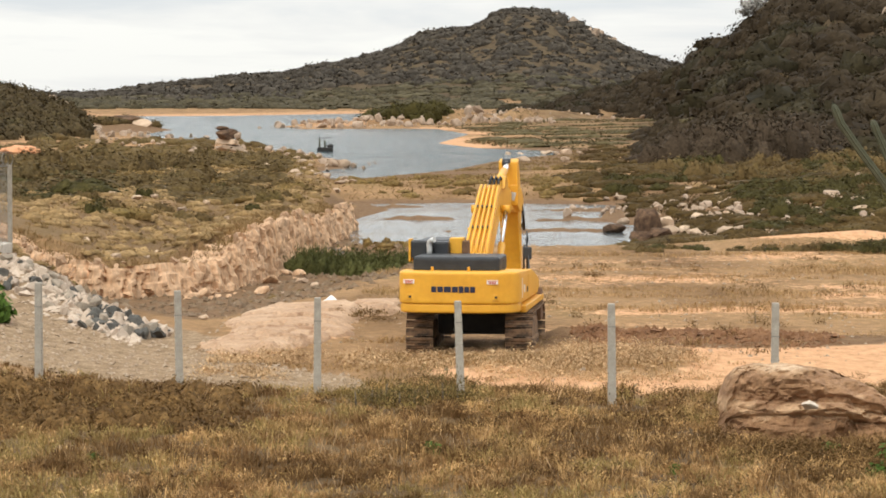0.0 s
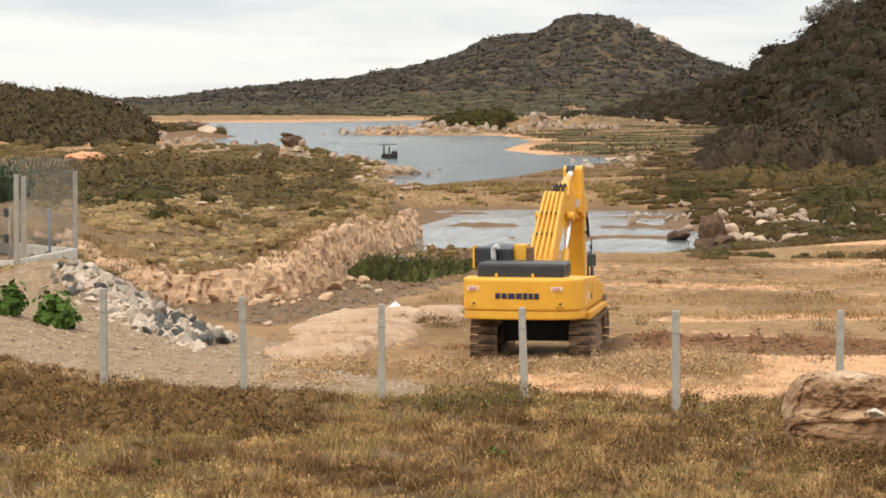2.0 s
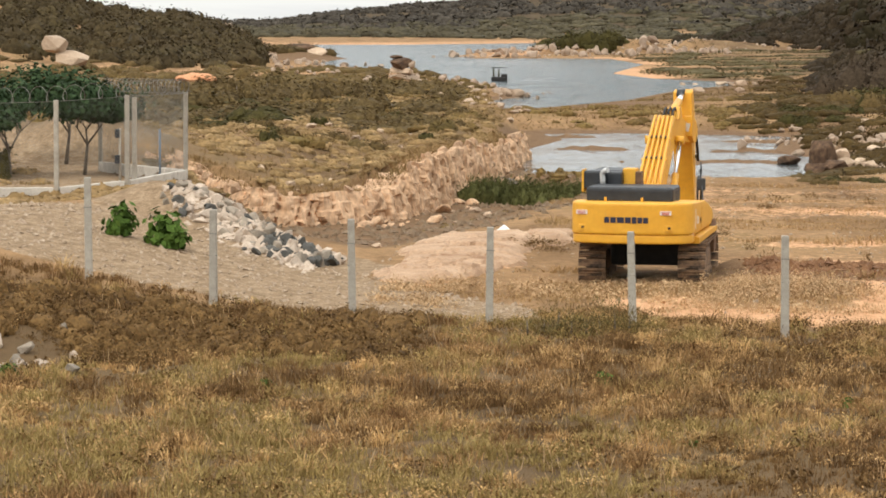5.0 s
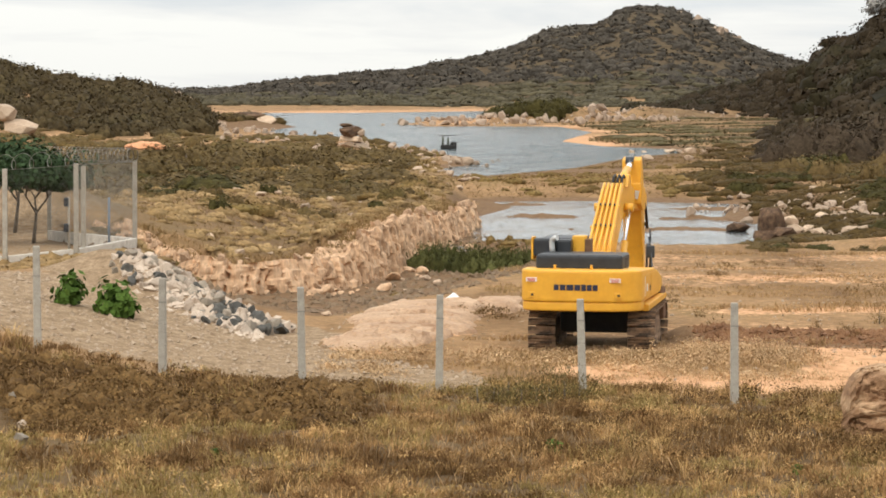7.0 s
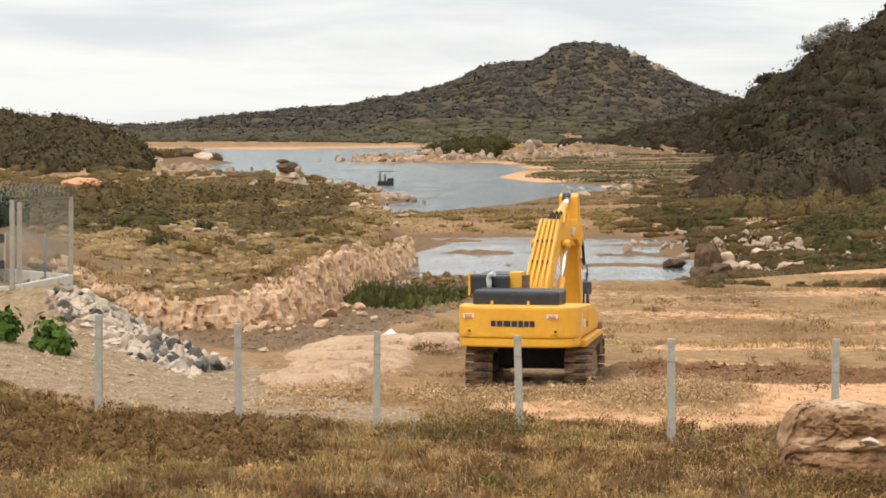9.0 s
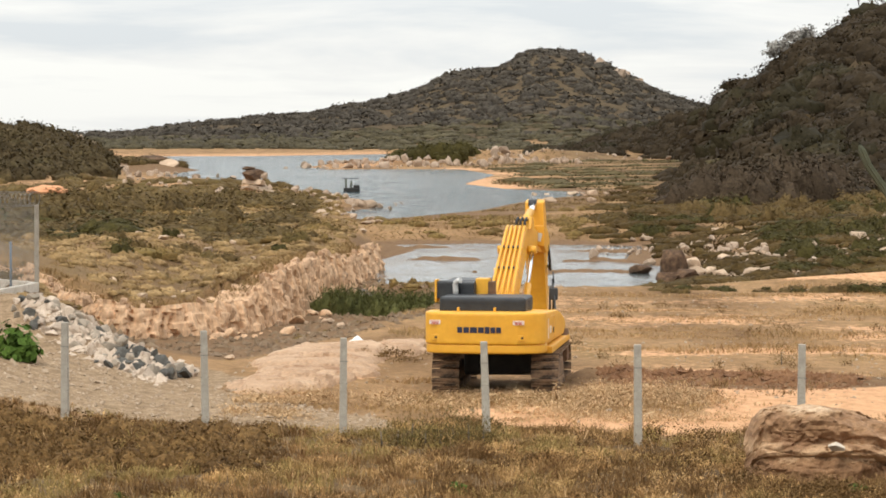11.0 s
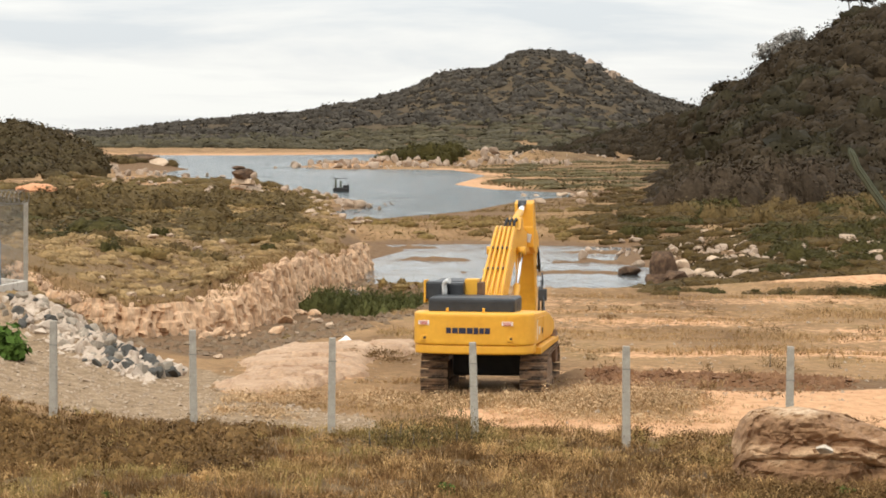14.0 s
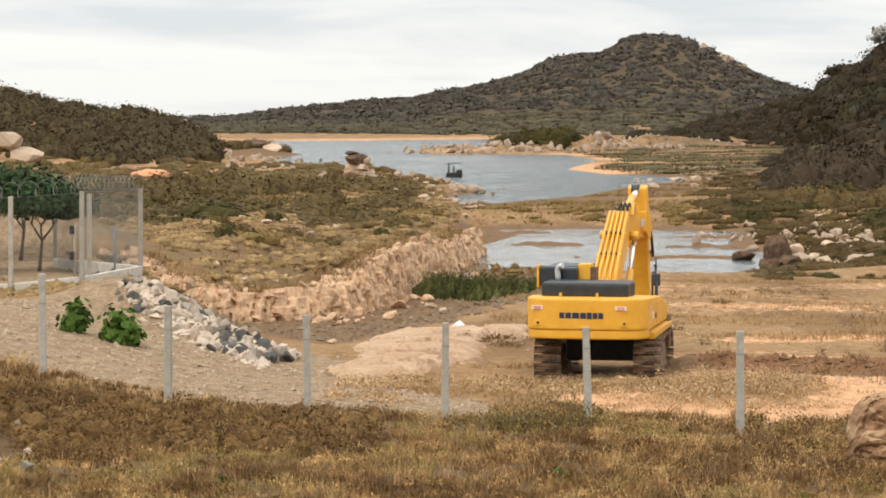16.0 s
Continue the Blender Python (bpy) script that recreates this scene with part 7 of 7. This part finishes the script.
x, y = grass_spots(85000, 108, 330, -0.05, 0.165, 0.45)
keep = (border(POND, x, y) > 1.5) & (border(LAKE, x, y) > 1.0) & (border(BANK, x, y) > 0.5) & off_hump(x, y) & ((y < 160) | (x > 0.075 * y) | (fbm(x / 14, y / 6, 67) > 0.0))
x, y = x[keep], y[keep]
light = dappled(x, y, 82) & (x < 0.040 * y)
v = blades(x[light], y[light], RNG.uniform(0.05, 0.16, light.sum()), RNG.uniform(0.015, 0.04, light.sum()), 3.0)
stuff("marsh_grass", v, STRAW_DULL, "dull tan grass over the marshy ground", "grass")
dark = ~light & (x < 0.046 * y)
v = blades(x[dark], y[dark], RNG.uniform(0.05, 0.2, dark.sum()), RNG.uniform(0.02, 0.05, dark.sum()), 2.6)
stuff("marsh_weeds", v, SCRUB_MARSH, "brown-green weeds over the marshy ground", "weeds")
far_side = x >= 0.046 * y
v = blades(x[far_side], y[far_side], RNG.uniform(0.06, 0.24, far_side.sum()), RNG.uniform(0.02, 0.05, far_side.sum()), 2.4)
stuff("side_weeds", v, SCRUB_SIDE, "brown and green weeds over the stony side ground", "weeds")

x, y = grass_spots(16000, 318, 580, -0.002, 0.09, 1.2)
keep = (border(LAKE, x, y) > 3) & (fbm(x / 30, y / 9, 63) > 0.02)
x, y = x[keep], y[keep]
v = blades(x, y, RNG.uniform(0.1, 0.3, len(x)), RNG.uniform(0.06, 0.14, len(x)), 3.0)
stuff("flat_grass", v, SCRUB_FLAT, "low olive grass over the sand flats", "grass")

# pale feathery heads over the tufts
top = RNG.permutation(np.nonzero((lush > -0.25) & (tone > -0.4) & ~front)[0])[:3400]
for share, mat, name, label in ((top[:1100], STRAW_DULL, "grass_heads", "pale feathery heads of dry grass"), (top[1100:], GRASS, "grass_fluff", "loose fluffy tops of the dry grass")):
    m = len(share)
    cc = np.stack([tx[share] + RNG.normal(0, 0.12, m), ty[share] + RNG.normal(0, 0.12, m), land(tx[share], ty[share]) + size[share] * 0.45], -1)
    stuff(name, leaf_cloud(cc, RNG.uniform(0.10, 0.26, m), RNG.uniform(0.06, 0.14, m), 22, RNG.uniform(0.008, 0.019, m), twig=mat is STRAW_DULL), mat, label, "grass")
x, y = grass_spots(1600, 31, 53, clump=0.5)
ok = gentle(x, y) & (border(TRACK, x, y) > 0)
x, y = x[ok], y[ok]
v = blades(x, y, RNG.uniform(0.14, 0.30, len(x)), RNG.uniform(0.003, 0.006, len(x)), 0.6)
stuff("seed_stalks", v, STRAW, "thin pale seed stalks above the grass", "grass")

# taller straw round the tracks
x, y = RNG.uniform(-1.4, 3.2, 5200), RNG.uniform(58.6, 61.2, 5200)
v = blades(x, y, RNG.uniform(0.04, 0.14, 5200) * np.clip(0.7 + fbm(x * 1.2, y * 1.2, 80), 0.25, 1.2), RNG.uniform(0.006, 0.014, 5200), 1.7)
stuff("track_side_grass", v, FIELD_STRAW, "tall pale straw round the excavator's tracks", "grass")

# fluffy straw tufts between tracks and posts
c = []
for k in range(480):
    x, y = RNG.uniform(-4.6, 5.4), RNG.uniform(55.2, 61.2)
    if float(fbm(np.float64(x / 2.2), np.float64(y / 1.6), 84)) > 0.0 or (y > 57.5 and -1.6 < x < 3.4):
        c.append((x, y, on_land(x, y)))
c = np.array(c)
n = len(c)
stuff("straw_tufts", np.concatenate([leaf_cloud(c, RNG.uniform(0.15, 0.42, n), RNG.uniform(0.08, 0.22, n), 70, RNG.uniform(0.012, 0.028, n)), leaf_cloud(c, RNG.uniform(0.15, 0.4, n), RNG.uniform(0.1, 0.26, n), 40, RNG.uniform(0.02, 0.04, n), twig=True)]), STRAW, "fluffy tufts of pale straw before the excavator", "grass")

# a patch of tall fluffy straw on the field before the machine
x, y = RNG.normal(3.5, 0.75, 150), RNG.normal(59.3, 0.7, 150)
c = np.stack([x, y, land(x, y)], -1)
n = len(c)
stuff("straw_patch", np.concatenate([leaf_cloud(c, RNG.uniform(0.14, 0.36, n), RNG.uniform(0.16, 0.38, n), 60, RNG.uniform(0.012, 0.026, n)), leaf_cloud(c, RNG.uniform(0.15, 0.35, n), RNG.uniform(0.2, 0.42, n), 50, RNG.uniform(0.02, 0.045, n), twig=True)]), STRAW, "patch of tall fluffy pale straw on the field", "grass")

# dark brown weeds among the grass, thickest under the posts
c = []
for k in range(900):
    d = 32 + 22 * RNG.uniform()
    b_ = RNG.uniform(-0.21, 0.16)
    x, y = b_ * d, d
    under = math.exp(-((y - (49.5 - 0.15 * x)) / 2.2) ** 2)
    left_ = 1.0 if (x < -5.5 and 45 < y < 53.5) else 0.0
    if RNG.uniform() < 0.10 + 0.14 * (x > -1) + 0.55 * under + 0.5 * left_ + 0.35 * float(fbm(np.float64(x / 2), np.float64(y / 3), 75)) and border(GRAVEL, np.float64(x), np.float64(y)) > 0.2:
        c.append((x, y, on_land(x, y)))
for k in range(46):  # round the big boulder
    x, y = 4.0 + 3.2 * RNG.uniform(), 42.4 + 1.5 * RNG.uniform()
    c.append((x, y, on_land(x, y)))
for k in range(60):
    x, y = 4.9 + 2.0 * RNG.uniform(), 40.6 + 2.6 * RNG.uniform()
    c.append((x, y, on_land(x, y)))
for k in range(14):
    x, y = 3.9 + 0.6 * RNG.uniform(), 44.6 + 1.6 * RNG.uniform()
    c.append((x, y, on_land(x, y)))
c = np.array(c)
n = len(c)
r, h = RNG.uniform(0.16, 0.42, n), RNG.uniform(0.12, 0.32, n)
stuff("weeds", np.concatenate([leaf_cloud(c, r, h, 90, RNG.uniform(0.012, 0.028, n)), leaf_cloud(c, r, h * 1.1, 50, RNG.uniform(0.02, 0.04, n), twig=True)]), WEED, "dark brown dried weeds among the grass", "weeds")
c = [(-2.5 + 1.1 * RNG.uniform(), 68.8 + 2.2 * RNG.uniform()) for k in range(16)]
c = np.array([(x, y, on_land(x, y) + 0.08) for x, y in c])
n = len(c)
stuff("rock_weeds", leaf_cloud(c, RNG.uniform(0.2, 0.4, n), RNG.uniform(0.08, 0.2, n), 80, RNG.uniform(0.012, 0.03, n)), WEED, "brown weeds growing on the flat rock", "weeds")
c = spots(200, -0.02, 0.16, 55, 100, lambda x, y, h: fbm(x / 3, y / 5, 76) > 0.1)
stuff("field_weeds", leaf_cloud(c, RNG.uniform(0.15, 0.35, len(c)), RNG.uniform(0.10, 0.25, len(c)), 60, RNG.uniform(0.03, 0.05, len(c)), twig=True), WEED, "brown weed clumps on the field", "weeds")

# thick brown growth on the embankment's grassy front
c = []
for k in range(800):
    x, y = RNG.uniform(-12, -3.5), RNG.uniform(46.0, 52.6)
    if border(GRAVEL, np.float64(x), np.float64(y)) > 0.4 and y > 47.5 - 0.35 * (x + 8) and ((x + 9.75) / 0.8) ** 2 + ((y - 47) / 2.2) ** 2 > 1 and RNG.uniform() < 0.75 + float(fbm(np.float64(x), np.float64(y / 2), 79)):
        c.append((x, y, on_land(x, y)))
c = np.array(c)
n = len(c)
bushes("front_weeds", c, RNG.uniform(0.16, 0.42, n), RNG.uniform(0.12, 0.36, n), 110, RNG.uniform(0.012, 0.03, n), WEED, "thick brown dried weeds on the embankment's front", "weeds", 8, 3, 0.7)

# small green plants in the foreground
for x, y, w in ((3.3, 41.4, 0.22), (5.75, 43.2, 0.32), (6.55, 42.6, 0.45), (6.1, 41.2, 0.3), (1.0, 37.2, 0.16), (-0.15, 43.6, 0.3), (-5.2, 43.5, 0.2), (-9.3, 44.2, 0.3)):
    put_shrub(BROADS, x, y, w, w * 0.8, "small green leafy plant in dry grass", "small green plants")


# ---- loose stones and clods ----
def pebbles(name, spots_, s0, s1, material, label):
    """Small broken stones, each an uneven octahedron."""
    spots_ = np.asarray(spots_)
    n = len(spots_)
    size = s0 + (s1 - s0) * RNG.uniform(0, 1, n) ** 3
    base = np.array([(1, 0, 0), (0, 1, 0), (-1, 0, 0), (0, -1, 0), (0, 0, 0.7), (0, 0, -0.7)], float)
    v = base[None] * RNG.uniform(0.6, 1.3, (n, 6, 1)) + RNG.normal(0, 0.18, (n, 6, 3))
    a = RNG.uniform(0, 6.28, n)
    rx, ry = v[..., 0] * np.cos(a)[:, None] - v[..., 1] * np.sin(a)[:, None], v[..., 0] * np.sin(a)[:, None] + v[..., 1] * np.cos(a)[:, None]
    v = np.stack([rx, ry, v[..., 2]], -1) * size[:, None, None] + spots_[:, None, :]
    f = np.array([(0, 1, 4), (1, 2, 4), (2, 3, 4), (3, 0, 4), (1, 0, 5), (2, 1, 5), (3, 2, 5), (0, 3, 5)])
    faces = (np.arange(n)[:, None, None] * 6 + f[None]).reshape(-1, 3)
    tagged(new(name, mesh_from(name, v.reshape(-1, 3), faces, 3, material)), label, "stones", kind="stuff")


def inside(poly, count, margin=0.0):
    px = [p[0] for p in poly]
    py = [p[1] for p in poly]
    x, y = RNG.uniform(min(px), max(px), count), RNG.uniform(min(py), max(py), count)
    ok = border(poly, x, y) < margin
    x, y = x[ok], y[ok]
    return np.stack([x, y, land(x, y)], -1)


pebbles("gravel_stones", inside(GRAVEL, 15000, 0.3), 0.02, 0.09, RUBBLE_GRIT, "loose tan gravel on the embankment road")
pit_spots = inside(PIT, 9000, 1.3)
pit_spots = pit_spots[border(BANK, pit_spots[:, 0], pit_spots[:, 1]) > 0.8]
pebbles("channel_clods", pit_spots, 0.03, 0.18, PIT_CLOD, "dark clods and rubble on the channel floor")
pebbles("slab_stones", inside(SLAB, 700, 0.5), 0.01, 0.06, RUBBLE_GRIT, "small stones on the flat rock")
t = RNG.uniform(0, 1, 3600)
x, y = 2.9 + 5.6 * t + RNG.normal(0, 0.1, 3600), 64.7 - 0.5 * t + RNG.normal(0, 0.65, 3600)
pebbles("soil_clods", np.stack([x, y, land(x, y)], -1), 0.03, 0.12, DIRT, "clods of turned red-brown soil")
x, y = grass_spots(2600, 53, 110, -0.02, 0.163, 0.8)
pebbles("field_stones", np.stack([x, y, land(x, y)], -1), 0.01, 0.07, RUBBLE_GRIT, "small stones strewn over the field")
x, y = -10.2 + 3.7 * RNG.uniform(0, 1, 2200), RNG.normal(0, 0.75, 2200)
y = 68.2 - 1.25 * (x + 10.2) + y
pebbles("rubble_chips", np.stack([x, y, land(x, y)], -1), 0.03, 0.19, RUBBLE_PALE, "pale stone chips round the rubble heap")
